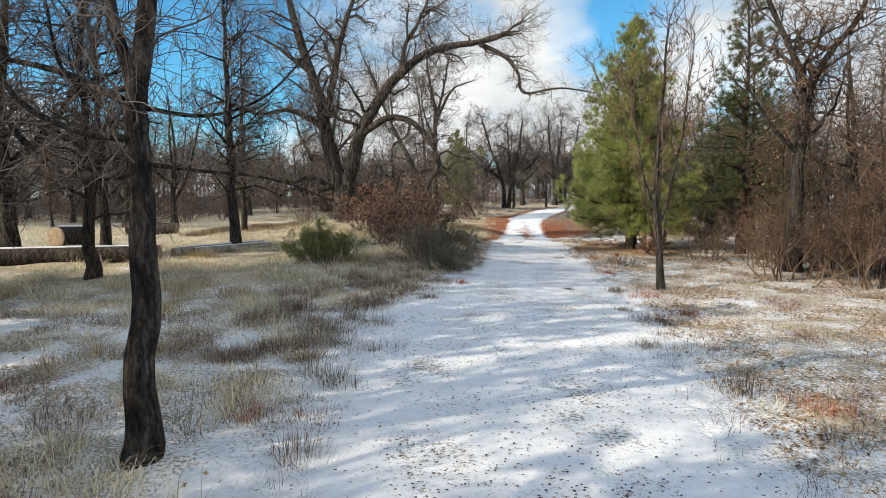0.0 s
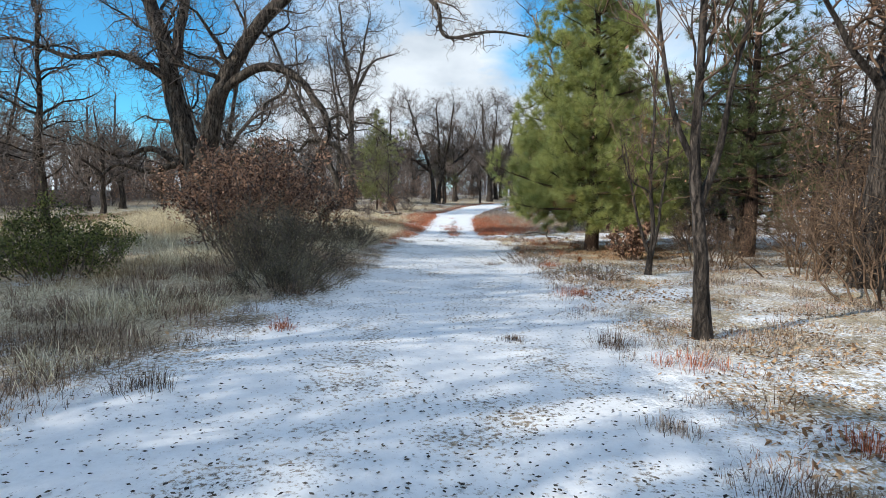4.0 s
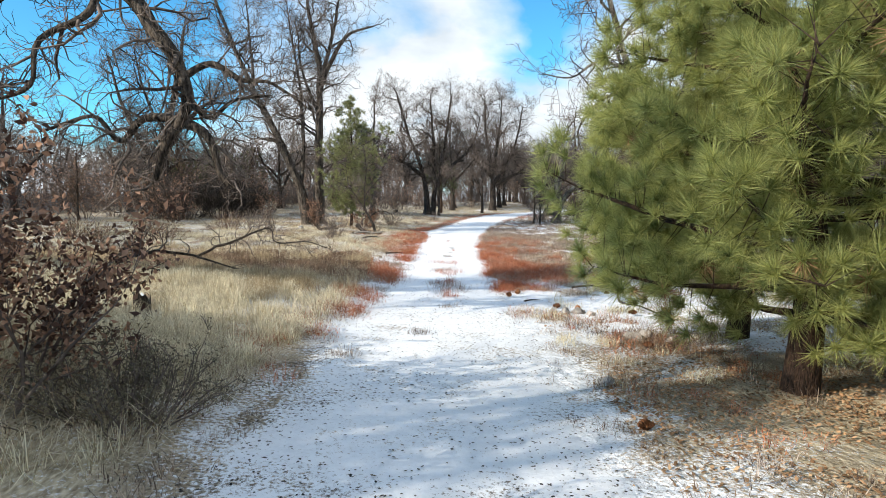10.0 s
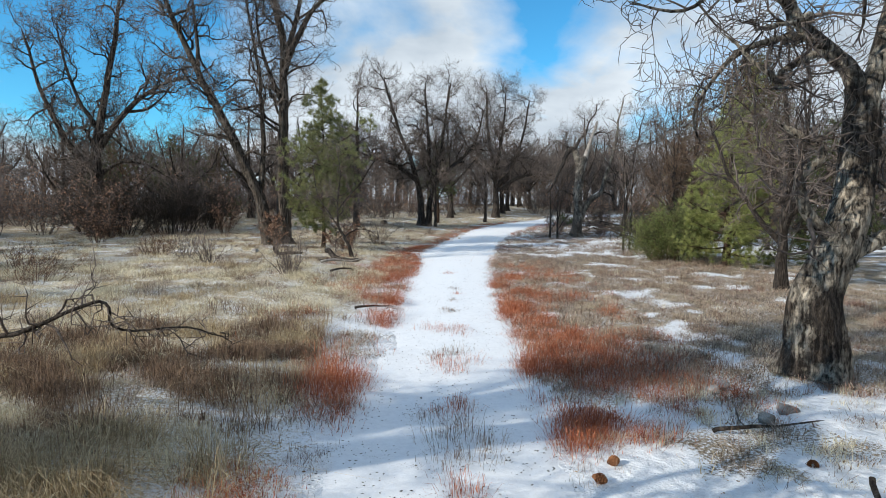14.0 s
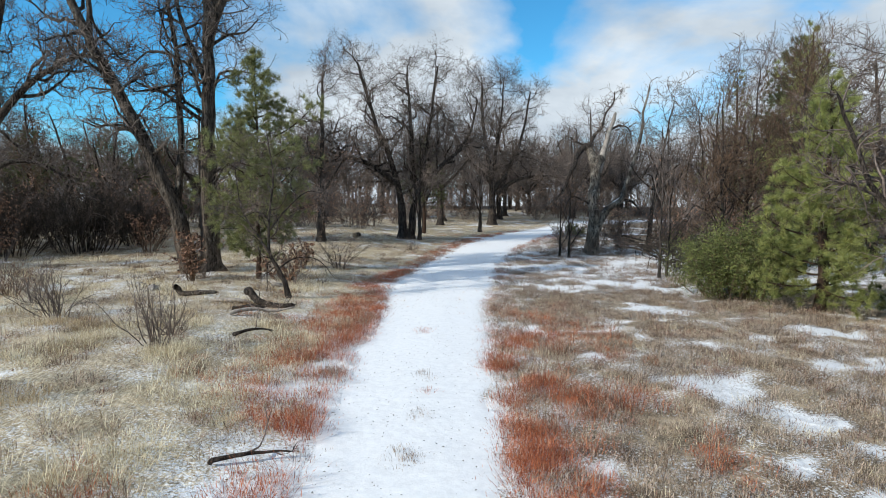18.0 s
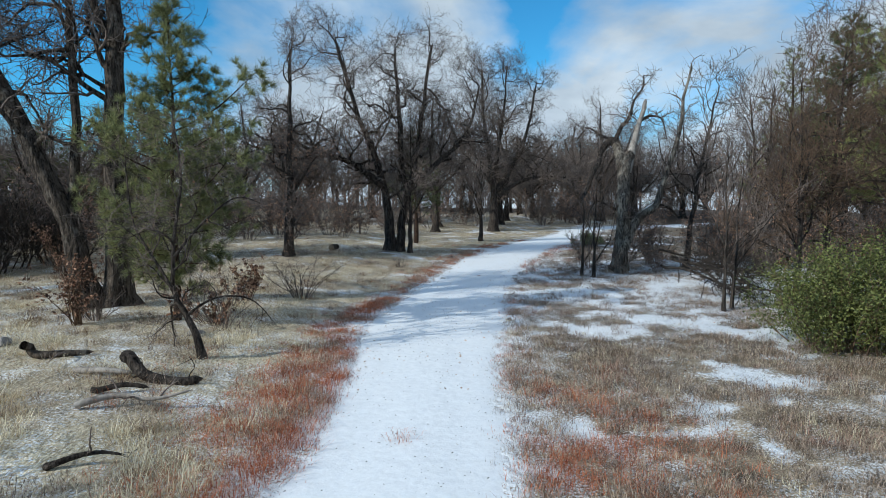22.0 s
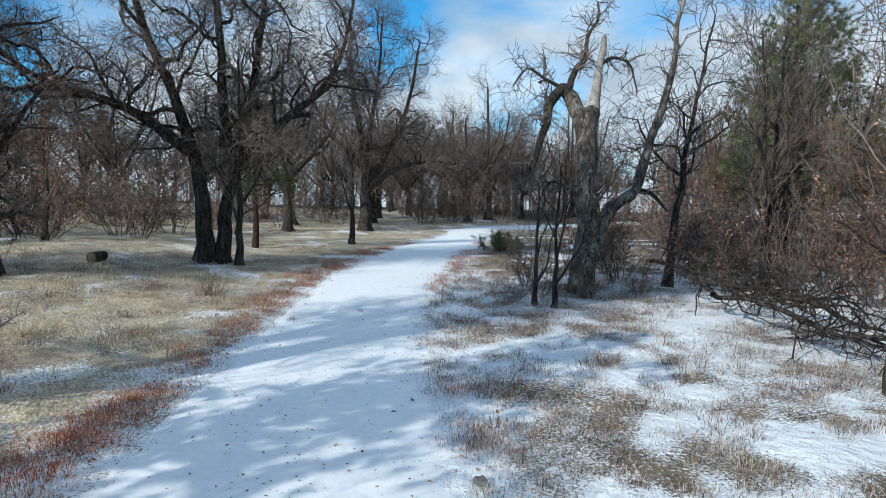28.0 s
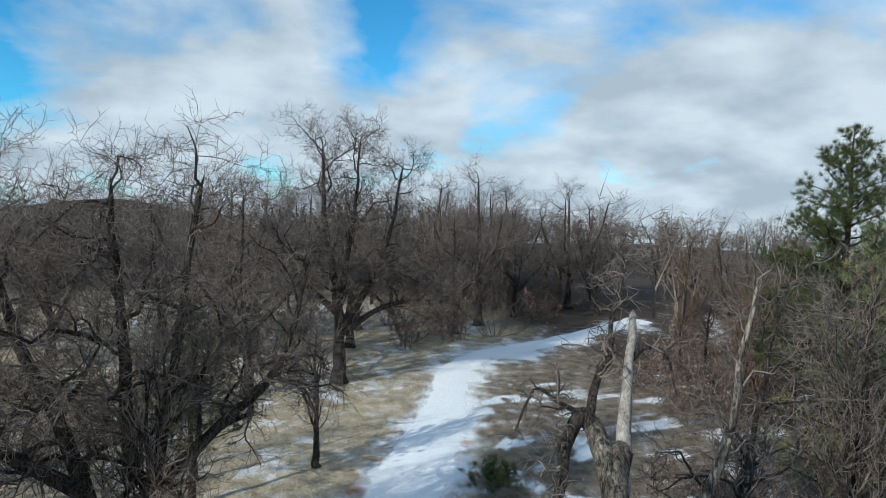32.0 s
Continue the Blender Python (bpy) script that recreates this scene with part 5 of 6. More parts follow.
shrub("evergreen_shrub", (17.3, 54.4), 2.7, 3.9, 208, 60, 38000, 0.062, M_EVERGREEN, M_TWIG_BROWN, "rounded olive-green shrub beside the young pine", base=0.32)
shrub("evergreen_shrub", (19.3, 77.8), 1.0, 1.9, 209, 36, 5000, 0.06, M_EVERGREEN, M_TWIG, "dark low shrub at the bend of the track", base=0.32)
for k, (x, y, h, w) in enumerate([(0.9, 47.9, 1.5, 1.8), (-2.3, 50.9, 1.5, 2.0), (3.9, 61.3, 1.5, 2.4), (0.9, 48.9, 0.8, 1.2), (-0.6, 57.3, 1.2, 1.4), (2.6, 56.6, 1.1, 2.4), (-3.6, 52.6, 1.2, 1.8), (7.4, 68.3, 0.8, 0.8)]):
    shrub("bare_shrub", (x, y), h, w, 220 + k, 18, 0, 0, None, M_TWIG, "bare dark thorny shrub in dry grass", "bare shrubs", kids=(6.0, 9.0), min_r=0.003, crook=0.3)
for k, (x, y, h, w) in enumerate([(-7.4, 43.6, 0.9, 2.6), (-9.2, 45.4, 1.2, 2.8), (-6.2, 46.6, 0.9, 2.2), (-10.6, 48.2, 1.3, 3.0), (-8.0, 49.6, 1.1, 2.6), (-5.2, 54.2, 1.2, 2.2)]):
    shrub("brown_shrub", (x, y), h, w, 270 + k, 34, 500, 0.05, M_LEAF, M_TWIG_BROWN, "low brown twiggy shrub in the meadow", "brown shrubs", kids=(5.0, 6.0), base=0.32)
for k, (x, y, h, w) in enumerate([(-0.75, 56.7, 1.7, 1.1), (-5.2, 66.0, 2.0, 2.4), (-10.0, 60.0, 1.8, 2.4), (2.4, 60.2, 1.2, 1.6), (2.2, 56.9, 1.0, 2.2), (-11.6, 64.0, 3.0, 3.2), (-1.2, 60.2, 1.6, 1.5)]):
    shrub("oak_shrub", (x, y), h, w, 240 + k, 16, 900, 0.085, M_LEAF, M_TWIG_BROWN, "shrub oak with rusty leaves at a tree's foot", "rusty shrub oaks", kids=(3.0, 4.0))


for k, (x, y, h, w) in enumerate([(-8.2, 66.4, 4.2, 4.6), (-10.8, 64.6, 3.6, 4.4), (-6.6, 69.0, 2.8, 3.4), (-12.8, 67.6, 4.4, 4.6)]):
    shrub("bare_thicket", (x, y), h, w, 290 + k, 44, 0, 0, None, M_BARK_DARK, "dense dark dome of bare twigs at the meadow's edge", "dark thickets", kids=(5.0, 7.0), min_r=0.006, base=0.3)


# ---- the woods all round ----
def wood_proto(kind, seed):
    S = dict(OAK, depth=3, kids=(2.0, 3.6, 6.0), len=(2.7, 1.5, 0.9), min_r=0.0085, skip=1, crook=0.4) if kind == "oak" else dict(UPRIGHT, kids=(3.0, 4.4, 8.0), min_r=0.0085, spare=True, skip=1)
    rng = random.Random(seed)
    if kind == "oak":
        stems = [([(0, 0, 0), (0.1, 0, 2.4), (rng.uniform(-0.6, 0.6), 0.1, 5), (rng.uniform(-1.4, 1.4), 0.3, 9.6)], 0.27, 0.05, 0, "trunk")]
        for k in range(4):
            a = seed + k * 1.75
            c, s, out, top = math.cos(a), math.sin(a), rng.uniform(2.4, 4.2), rng.uniform(6.2, 9.2)
            stems.append(([(0, 0, 1.9 + 0.6 * k), (0.4 * out * c, 0.4 * out * s, 3.6 + 0.3 * k), (0.75 * out * c, 0.75 * out * s, 0.5 * top + 1.6), (out * c, out * s, top)], 0.15, 0.04, 0, "limb"))
    else:
        stems = [([(0, 0, 0), (0.1, 0, 2.4), (0.1, 0.2, 5), (0.2, 0.3, 8.4)], 0.14, 0.03, 0, "trunk")]
    return stems, S


PROTO = []
for k in range(4):
    stems, S = wood_proto("oak", 300 + k)
    PROTO.append(tree("oak_tree", (-30 - 9 * k, 58 + 5 * k), stems, S, 300 + k, M_BARK_DARK, M_TWIG, "bare grey oak in the surrounding woods", "woodland oaks", split=False))
for k in range(3):
    stems, S = wood_proto("slim", 310 + k)
    PROTO.append(tree("young_oak", (-26 - 8 * k, 50 + 4 * k), stems, S, 310 + k, M_BARK_DARK, M_TWIG_BROWN, "slim brown-twigged tree in the surrounding woods", "woodland saplings", split=False))

for k in range(3):
    PROTO.append(shrub("brush", (-20 - 4 * k, 44 + k), 2.6, 3.2, 330 + k, 11, (900, 0, 500)[k], 0.09, M_LEAF, M_TWIG, "tangled bare thicket under the trees", "woodland thickets", kids=(4.6, 7.0), min_r=0.009, crook=0.34))

PROTO.append(shrub("brush", (9.0, 15.9), 2.9, 3.4, 334, 16, 200, 0.045, M_LEAF_TAN, M_TWIG_BROWN, "tangled brown thicket with a few dry leaves", "brown thickets", kids=(5.0, 8.0), min_r=0.005, crook=0.36, base=0.26))
PROTO.append(shrub("brush", (10.6, 17.4), 3.3, 3.8, 335, 16, 240, 0.045, M_LEAF_TAN, M_TWIG_BROWN, "tangled brown thicket with a few dry leaves", "brown thickets", kids=(5.0, 8.0), min_r=0.005, crook=0.36, base=0.26))
for k, (x, y, size) in enumerate([(10.3, 14.4, 1.0), (11.6, 16.0, 1.1), (11.3, 12.6, 0.85), (12.6, 14.2, 1.1), (9.9, 19.4, 0.9), (12.4, 18.2, 1.15), (13.8, 16.2, 1.2), (14.2, 13.0, 1.0), (11.4, 21.0, 0.9), (13.6, 20.4, 1.1), (15.4, 18.4, 1.2), (9.0, 21.3, 0.6)]):
    copy = copy_thing(PROTO[10 + k % 2], pose(x, y, ground_z(x, y) - 0.06, 0, 0, 67 * k))
    copy.scale = (size, size, size)

for k, (x, y, size) in enumerate([(21.5, 66.9, 0.9), (23.2, 66.2, 1.0), (25.4, 66.6, 1.1), (22.4, 69.6, 1.1), (26.8, 67.8, 1.2), (19.6, 69.6, 0.9), (15.7, 67.5, 0.55), (16.1, 68.8, 0.7), (18.2, 69.8, 0.8), (24.4, 64.4, 0.8), (27.6, 65.0, 1.1), (20.4, 71.0, 0.9), (18.5, 67.0, 0.5), (24.6, 70.6, 1.1), (-0.6, 77.4, 0.9), (1.6, 79.6, 1.0), (3.6, 82.4, 1.1), (-3.2, 76.6, 1.0), (5.6, 86.0, 1.1), (-5.8, 78.6, 1.1), (0.4, 82.0, 1.2), (7.4, 90.5, 1.0), (-2.2, 80.2, 1.1)]):
    copy = copy_thing(PROTO[7 + k % 3], pose(x, y, ground_z(x, y) - 0.06, 0, 0, 83 * k))
    copy.scale = (size, size, size)

wr = random.Random(77)
TAKEN = [(-5, 30.9), (10.9, 36.7), (17.1, 67.8), (7.4, 73.2), (16.4, 91.5), (13.4, 80.9), (18.3, 51.8)]


def plant(zone, count, kinds, gap, sizes):
    x0, x1, y0, y1 = zone
    made = tries = 0
    while made < count and tries < count * 30:
        tries += 1
        x, y = wr.uniform(x0, x1), wr.uniform(y0, y1)
        if off_way(x, y)[0] < 2.2 or (68 < y < 92 and 12 < x < 23 + 0.6 * (y - 70)) or any((x - a) ** 2 + (y - b) ** 2 < gap * gap for a, b in TAKEN):
            continue
        TAKEN.append((x, y))
        s = wr.uniform(*sizes)
        copy = copy_thing(PROTO[wr.choice(kinds)], pose(x, y, ground_z(x, y) - 0.08, 0, 0, wr.uniform(0, 360)))
        copy.scale = (s, s, s * wr.uniform(0.9, 1.1))
        made += 1


ANY, OAKS, SLIMS, BRUSH = (0, 1, 2, 3, 4, 5, 6), (0, 1, 2, 3), (4, 5, 6), (7, 8, 9)
plant((-46, -15, 38, 62), 24, ANY, 2.6, (0.55, 0.85))
plant((-30, -8, 70, 100), 14, ANY, 3.2, (0.65, 0.95))
plant((-8, 13.5, 87, 108), 8, OAKS, 2.8, (0.85, 1.15))
plant((18, 48, 98, 128), 26, OAKS, 3.2, (0.75, 1.25))
plant((14, 34, 12, 46), 18, ANY, 3.0, (0.7, 0.9))
plant((27.5, 46, 58, 92), 26, ANY, 2.4, (0.75, 1.05))
# bare oaks added left of and behind the view, for dappled shade on the track
for x, y, k in ((-9.8, -1.6, 0), (-11.5, -5.2, 1), (-6.2, -4.2, 2), (-12.5, 8.0, 3), (-13.8, 1.0, 0), (-16.5, 9.0, 2), (-5.0, -8.0, 1), (-11.2, 10.4, 3), (-12.2, 17.4, 1)):
    copy_thing(PROTO[k], pose(x, y, ground_z(x, y) - 0.08, 0, 0, 50 * k + 7 * x))
    TAKEN.append((x, y))
plant((12, 24, -10, 9), 5, ANY, 3.0, (0.8, 1.0))
plant((-44, -16, 44, 64), 24, BRUSH, 2.0, (0.9, 1.5))
plant((12, 46, 93, 116), 16, BRUSH, 1.6, (0.8, 1.3))
plant((-16, 13, 88, 106), 24, BRUSH, 1.6, (0.8, 1.3))
plant((-14, 5, 80, 96), 20, BRUSH, 1.6, (0.8, 1.3))
plant((-16, 3, 76, 98), 8, ANY, 2.6, (0.7, 0.95))
plant((-24, -6, 63, 84), 26, BRUSH, 1.8, (0.9, 1.6))
plant((10.5, 22, 13, 30), 16, BRUSH, 1.6, (0.7, 1.2))
plant((25, 38, 57, 88), 20, BRUSH, 1.8, (0.9, 1.5))
plant((18.6, 27, 69, 82), 12, BRUSH, 1.5, (0.6, 1.0))
plant((22, 44, 97, 114), 14, BRUSH, 1.8, (0.9, 1.6))


# ---- far woods, a ring of plain bare crowns behind the rest ----
def far_woods():
    g = np.random.default_rng(9)
    V, T = [], []
    base = 0
    for k in range(1600):
        a = g.uniform(0, 6.283)
        d = 58 + 260 * g.uniform(0, 1) ** 1.4
        x, y = 6 + d * math.cos(a), 55 + d * math.sin(a)
        if abs(x) < 44 and -30 < y < 110:
            continue
        z = ground_z(x, y)
        h, w = g.uniform(6.5, 13), g.uniform(2.2, 4.4)
        m, per = 9, 16
        az = g.uniform(0, 6.283, m)
        up = g.uniform(0.15, 0.95, m)
        a = np.stack([0 * az, 0 * az, h * g.uniform(0.15, 0.45, m)], 1)
        b = np.stack([w * np.sqrt(1 - up * up) * np.cos(az), w * np.sqrt(1 - up * up) * np.sin(az), h * (0.42 + 0.5 * up)], 1)
        k1 = np.repeat(np.arange(m), per)
        u = g.uniform(0.25, 1.0, m * per)[:, None]
        s2 = a[k1] + (b[k1] - a[k1]) * u
        e2 = s2 + g.normal(0, 0.1 * h, (m * per, 3)) + np.array([0, 0, 0.03 * h])
        start = np.concatenate([np.array([[0, 0, -0.3]]), a, s2])
        end = np.concatenate([np.array([[0.2, 0.1, h * 0.7]]), b, e2])
        n = len(start)
        wd = np.cross(end - start, g.normal(0, 1, (n, 3))); wd /= np.linalg.norm(wd, axis=1)[:, None]
        wd *= 0.045; wd[0] *= 5.0; wd[1:m + 1] *= 2.2
        o = np.array([x, y, z])
        V.append(np.stack([start - wd + o, start + wd + o, end + o], 1).reshape(-1, 3))
        T.append(np.arange(n * 3).reshape(-1, 3) + base)
        base += n * 3
    ob = part("far_woods", mesh_np("far_woods", np.concatenate(V), np.concatenate(T)), M_TWIG)
    tagged(ob, "distant bare grey woods", "woods", kind="stuff")


far_woods()


# ---- grass and low growth ----
def field(zone, count, seed, keep):
    """Random places in a zone that pass keep(x, y, off, side)."""
    rng = random.Random(seed)
    x0, x1, y0, y1 = zone
    out = []
    for _ in range(count):
        x, y = rng.uniform(x0, x1), rng.uniform(y0, y1)
        off, side = off_way(x, y)
        if rng.random() < keep(x, y, off, side):
            out.append((x, y, ground_z(x, y) + 0.0))
    return out


def clump(x, y, scale, z=0.0):
    return noise.noise((x * scale, y * scale, z)) * 0.5 + 0.5


def grass(name, label, places, heights, count, spread, lean, width, material, seed, category="grass", simple=False, bushy=False, twiggy=False):
    v, t = blades(places, heights, count, spread, lean, width, seed, simple, bushy, twiggy)
    ob = part(name, mesh_np(name, v, t), material)
    tagged(ob, label, category, kind="stuff")


def straw_keep(x, y, off, side):
    if off < 0.1:
        return 0
    if side < 0:
        k = step(10, 14, y) * (1 - 0.5 * step(50, 62, y)) * (1 - 0.45 * step(28, 31, y) * (1 - 0.6 * step(46, 52, y))) + 0.5 * (1 - step(10, 14, y)) + 0.2
    else:
        k = 0.03 + 0.03 * step(24, 30, y) + 0.12 * step(70, 76, y)
    return k * step(0.45, 0.6, clump(x, y, 0.75, 3)) * step(0.1, 0.8, off)


places = field((-10, 4, 2, 50), 14000, 401, straw_keep)
hs = [0.08 + 0.34 * clump(x, y, 0.9, 8) for x, y, z in places]
cut = [i for i, q in enumerate(places) if clump(q[0], q[1], 0.3, 60) > 0.62]
rest = sorted(set(range(len(places))) - set(cut))
grass("straw_grass", "pale dry bunch grass in the meadow", [places[i] for i in rest], [hs[i] for i in rest], 30, 0.11, 1.7, 0.0038, M_STRAW, 402, bushy=True)
grass("straw_grass", "brownish dry bunch grass in the meadow", [places[i] for i in cut], [hs[i] for i in cut], 30, 0.11, 1.7, 0.0038, M_STRAW_BROWN, 409, bushy=True)
patchy = field((-15, 5, 46, 66), 12000, 406, straw_keep)
for k, (mat, label) in enumerate([(M_STRAW_BROWN, "brownish dry grass under the leaning oaks"), (M_STALK, "dark brown matted growth under the leaning oaks")]):
    few = [q for q in patchy if 0.46 + 0.1 * k < 0.6 * clump(q[0], q[1], 0.55, 62) + 0.4 * clump(q[0], q[1], 1.9, 63) <= 0.56 + k]
    grass("tall_straw" if k == 0 else "tall_brush", label, few, [0.07 + 0.2 * clump(x, y, 0.9, 8) for x, y, z in few], 26, 0.12, 1.4, 0.005, mat, 416 + k, "grass" if k == 0 else "brush", simple=True, bushy=True)
places = [q for q in patchy if 0.6 * clump(q[0], q[1], 0.55, 62) + 0.4 * clump(q[0], q[1], 1.9, 63) <= 0.46] + field((-40, -13, 4, 60), 7000, 407, lambda x, y, o, s: 0.8)
hs = [0.14 + 0.26 * clump(x, y, 0.4, 8) for x, y, z in places]
grass("straw_grass", "pale dry grass farther off in the meadow", places, hs, 18, 0.14, 1.5, 0.006, M_STRAW, 408, simple=True, bushy=True)
places = field((4, 26, 4, 96), 12000, 403, straw_keep) + field((-14, 14, 62, 100), 9000, 404, lambda x, y, o, s: 0.6 * step(0.35, 0.6, clump(x, y, 0.5, 5)) if o > 0.4 else 0)
hs = [0.08 + 0.13 * clump(x, y, 0.4, 8) for x, y, z in places]
grass("straw_grass", "short pale dry grass among the trees", places, hs, 14, 0.12, 1.3, 0.006, M_STRAW, 405, simple=True, bushy=True)


def red_keep(x, y, off, side):
    if off < -0.12 or off > 3.2:
        return 0
    if side > 0:
        k = step(33, 35.5, y) * (1 - 0.85 * step(47, 52, y)) * (1 - 0.8 * step(0.9, 2.6, off)) + 0.6 * step(62, 66, y) * (1 - step(0.2, 0.7, off)) + 0.05
    else:
        k = step(26, 30, y) * (1 - step(0.6, 1.0 + 0.9 * step(40, 46, y) * (1 - step(54, 60, y)), off)) + 0.06
    edge = 0.15 if side < 0 and y > 44 and off < 1.5 else 0.0
    return k * step(0.42 - edge, 0.56 - edge, clump(x, y, 0.42, 11)) * (1 - 0.9 * bare_snow(x, y))


places = field((1, 11, 24, 62), 24000, 411, red_keep) + field((4.5, 9, 34, 47), 7000, 414, lambda x, y, o, s: step(0.47, 0.58, clump(x, y, 1.0, 12)) * (1 - step(0.5, 1.5, o)) if s > 0 and o > -0.15 else 0) + field((5, 20, 60, 82), 9000, 413, red_keep)
hs = [(0.10 + 0.26 * clump(x, y, 0.8, 2)) * (1 - 0.45 * step(50, 56, y)) * (1.25 if 34 < y < 46 else 1) for x, y, z in places]
grass("red_grass", "rust-red dry stalks along the edge of the track", places[::2], hs[::2], 62, 0.11, 0.8, 0.0036, M_RED, 412, simple=True, bushy=True, twiggy=True)


def heath_keep(x, y, off, side):
    if off < 0.0:
        return 0
    if side > 0:
        k = 0.3 - 0.22 * step(17, 21, y) + 0.06 * step(27, 30, y) + 0.82 * step(33, 37, y) * (1 - 0.2 * step(56, 60, y)) * (1 - step(9, 13, off)) - 0.25 * step(66, 72, y)
        low = 0.2 if 34.5 < y < 55 else 0.35 if y > 50 else 0.4
    else:
        k = 0.75 * (1 - step(9, 13, y)) + 0.1 + 0.6 * (1 - step(0.3, 1.2, off)) + 0.45 * step(32, 34, y) * (1 - 0.5 * step(44, 54, y))
        low = 0.46
    return max(0, k) * step(low, low + 0.14, clump(x, y, 0.7, 21) if y < 54 or side < 0 else 0.45 * clump(x, y, 0.7, 21) + 0.55 * clump(x, y, 2.3, 22)) * (1 - 0.95 * bare_snow(x, y))


places = field((-9, 20, 1, 74), 90000, 421, heath_keep)
hs = [(0.07 + 0.18 * clump(x, y, 0.9, 6)) * (1 - 0.15 * step(54, 58, y) * (1 - step(66, 70, y)) - 0.25 * (1 - step(14, 24, y))) for x, y, z in places]
TONES = [(M_HEATH, "low grey-brown dry stalks in the snow"), (M_HEATH_TAN, "low tan dry stalks in the snow"), (M_HEATH_ROSE, "low reddish brown dry stalks in the snow")]
for k, (mat, label) in enumerate(TONES):
    near = [i for i, q in enumerate(places) if i % 5 < 2 and int(2.999 * min(0.999, max(0.0, 0.8 * clump(q[0], q[1], 0.8, 92) + 0.7 * (clump(q[0] * 7.3, q[1] * 7.3, 1.0, 93) - 0.36) - 0.25 * step(52, 57, q[1])))) == k]
    grass("heath", label, [places[i] for i in near], [1.2 * hs[i] for i in near], 66, 0.1, 0.8, 0.0044, mat, 422 + 10 * k, "brush", simple=True, bushy=True, twiggy=True)
few = [q for q in places[::9] if 33 < q[1] < 58 and q[0] > 4]
grass("straw_grass", "pale dry stalks among the heath", few, [0.1 + 0.16 * clump(x, y, 1.4, 85) for x, y, z in few], 18, 0.09, 1.0, 0.004, M_STRAW, 425, simple=True)
places = [(x, y, z) for x, y, z in field((-5, 18, 1, 70), 26000, 423, lambda x, y, o, s: (0.5 if s > 0 and y > 52 else 0.3 if s > 0 and y > 32 else 0.12) * step(0.48, 0.6, clump(x, y, 1.1, 51)) if o > -0.05 else 0)]
hs = [0.14 + 0.2 * clump(x, y, 0.9, 6) for x, y, z in places]
grass("dark_heath", "dark brown twiggy tufts poking out of the snow", places, hs, 52, 0.095, 0.85, 0.0038, M_STALK, 424, "brush", simple=True, bushy=True, twiggy=True)


# tall straw at the big oak's foot, and brown growth darkened for its shade
places = field((-6, 2.6, 24.5, 34), 6500, 441, lambda x, y, o, s: step(0.47, 0.57, clump(x, y, 1.6, 71)) * step(0.15, 0.6, o) * (1 - 0.7 * step(2.2, 1.2, o) * step(28, 30, y)) if s < 0 else 0)
for few, mat, seed, label in (([q for q in places if q[1] > 31.6 + 4 * (clump(q[0], q[1], 0.9, 75) - 0.5)], M_STRAW_BROWN, 445, "tall curling brown grass in the meadow"), ([q for q in places if q[1] <= 31.6 + 4 * (clump(q[0], q[1], 0.9, 75) - 0.5)], M_STRAW, 442, "tall curling pale grass in the meadow")):
    grass("tall_straw", label, few, [0.16 + 0.46 * clump(x, y, 1.6, 71) for x, y, z in few], 30, 0.07, 1.5, 0.0034, mat, seed)
# dark stalks crowd one band; their colour stands in for the oak's missing shadow
places = field((-12, 2.6, 27, 42), 13000, 443, lambda x, y, o, s: step(0.4, 0.52, clump(x, y, 0.9, 73)) * step(0.5, 1.0, o) * math.exp(-((y - 36.4 - 0.45 * (x + 1)) / 2.6) ** 2) if s < 0 else 0)
dark = [q for q in places if clump(q[0], q[1], 1.1, 76) > 0.4]
gold = [q for q in places if clump(q[0], q[1], 1.1, 76) <= 0.4]
grass("tall_brush", "dark brown dry stalks, thickened to stand for the oak's shade", dark, [0.16 + 0.36 * clump(x, y, 1.4, 74) for x, y, z in dark], 34, 0.1, 1.0, 0.0036, M_STALK, 444, "brush")
grass("tall_straw", "golden brown dry grass under the oak", gold, [0.2 + 0.4 * clump(x, y, 1.4, 74) for x, y, z in gold], 30, 0.08, 1.2, 0.0034, M_STRAW_BROWN, 446)
places = field((-5, 1.6, 8, 21), 9000, 451, lambda x, y, o, s: 0.9 * step(0.44, 0.58, clump(x, y, 1.2, 77)) * step(0.0, 0.3, o) * (1 - step(1.6, 3.2, o)) if s < 0 else 0)
for few, mat, seed, label in ((places[::2], M_STALK, 452, "brown tangled dry growth beside the track"), (places[1::2], M_HEATH_TAN, 453, "tan tangled dry growth beside the track")):
    grass("tall_brush", label, few, [0.1 + 0.26 * clump(x, y, 1.5, 78) for x, y, z in few], 30, 0.085, 0.95, 0.003, mat, seed, "brush", simple=True, bushy=True)


places = field((5, 13, 26, 36), 5000, 455, lambda x, y, o, s: 0.5 * step(0.58, 0.66, clump(x, y, 1.5, 83)) * (1 - 0.8 * bare_snow(x, y)) if s > 0 and o > 0.2 else 0)
grass("straw_grass", "small tan bunches of grass in thin snow", places, [0.08 + 0.14 * clump(x, y, 1.3, 84) for x, y, z in places], 24, 0.07, 1.3, 0.003, M_STRAW, 456)


# heap of red and brown stalks round the stones, and brown growth under the pine's low boughs
places = field((5.4, 7.5, 29.0, 31.3), 900, 461, lambda x, y, o, s: 0.8 * math.exp(-((y - 30.75 + 0.75 * (x - 5.8)) / 0.34) ** 2) * step(0.3, 0.55, clump(x, y, 2.2, 94)))
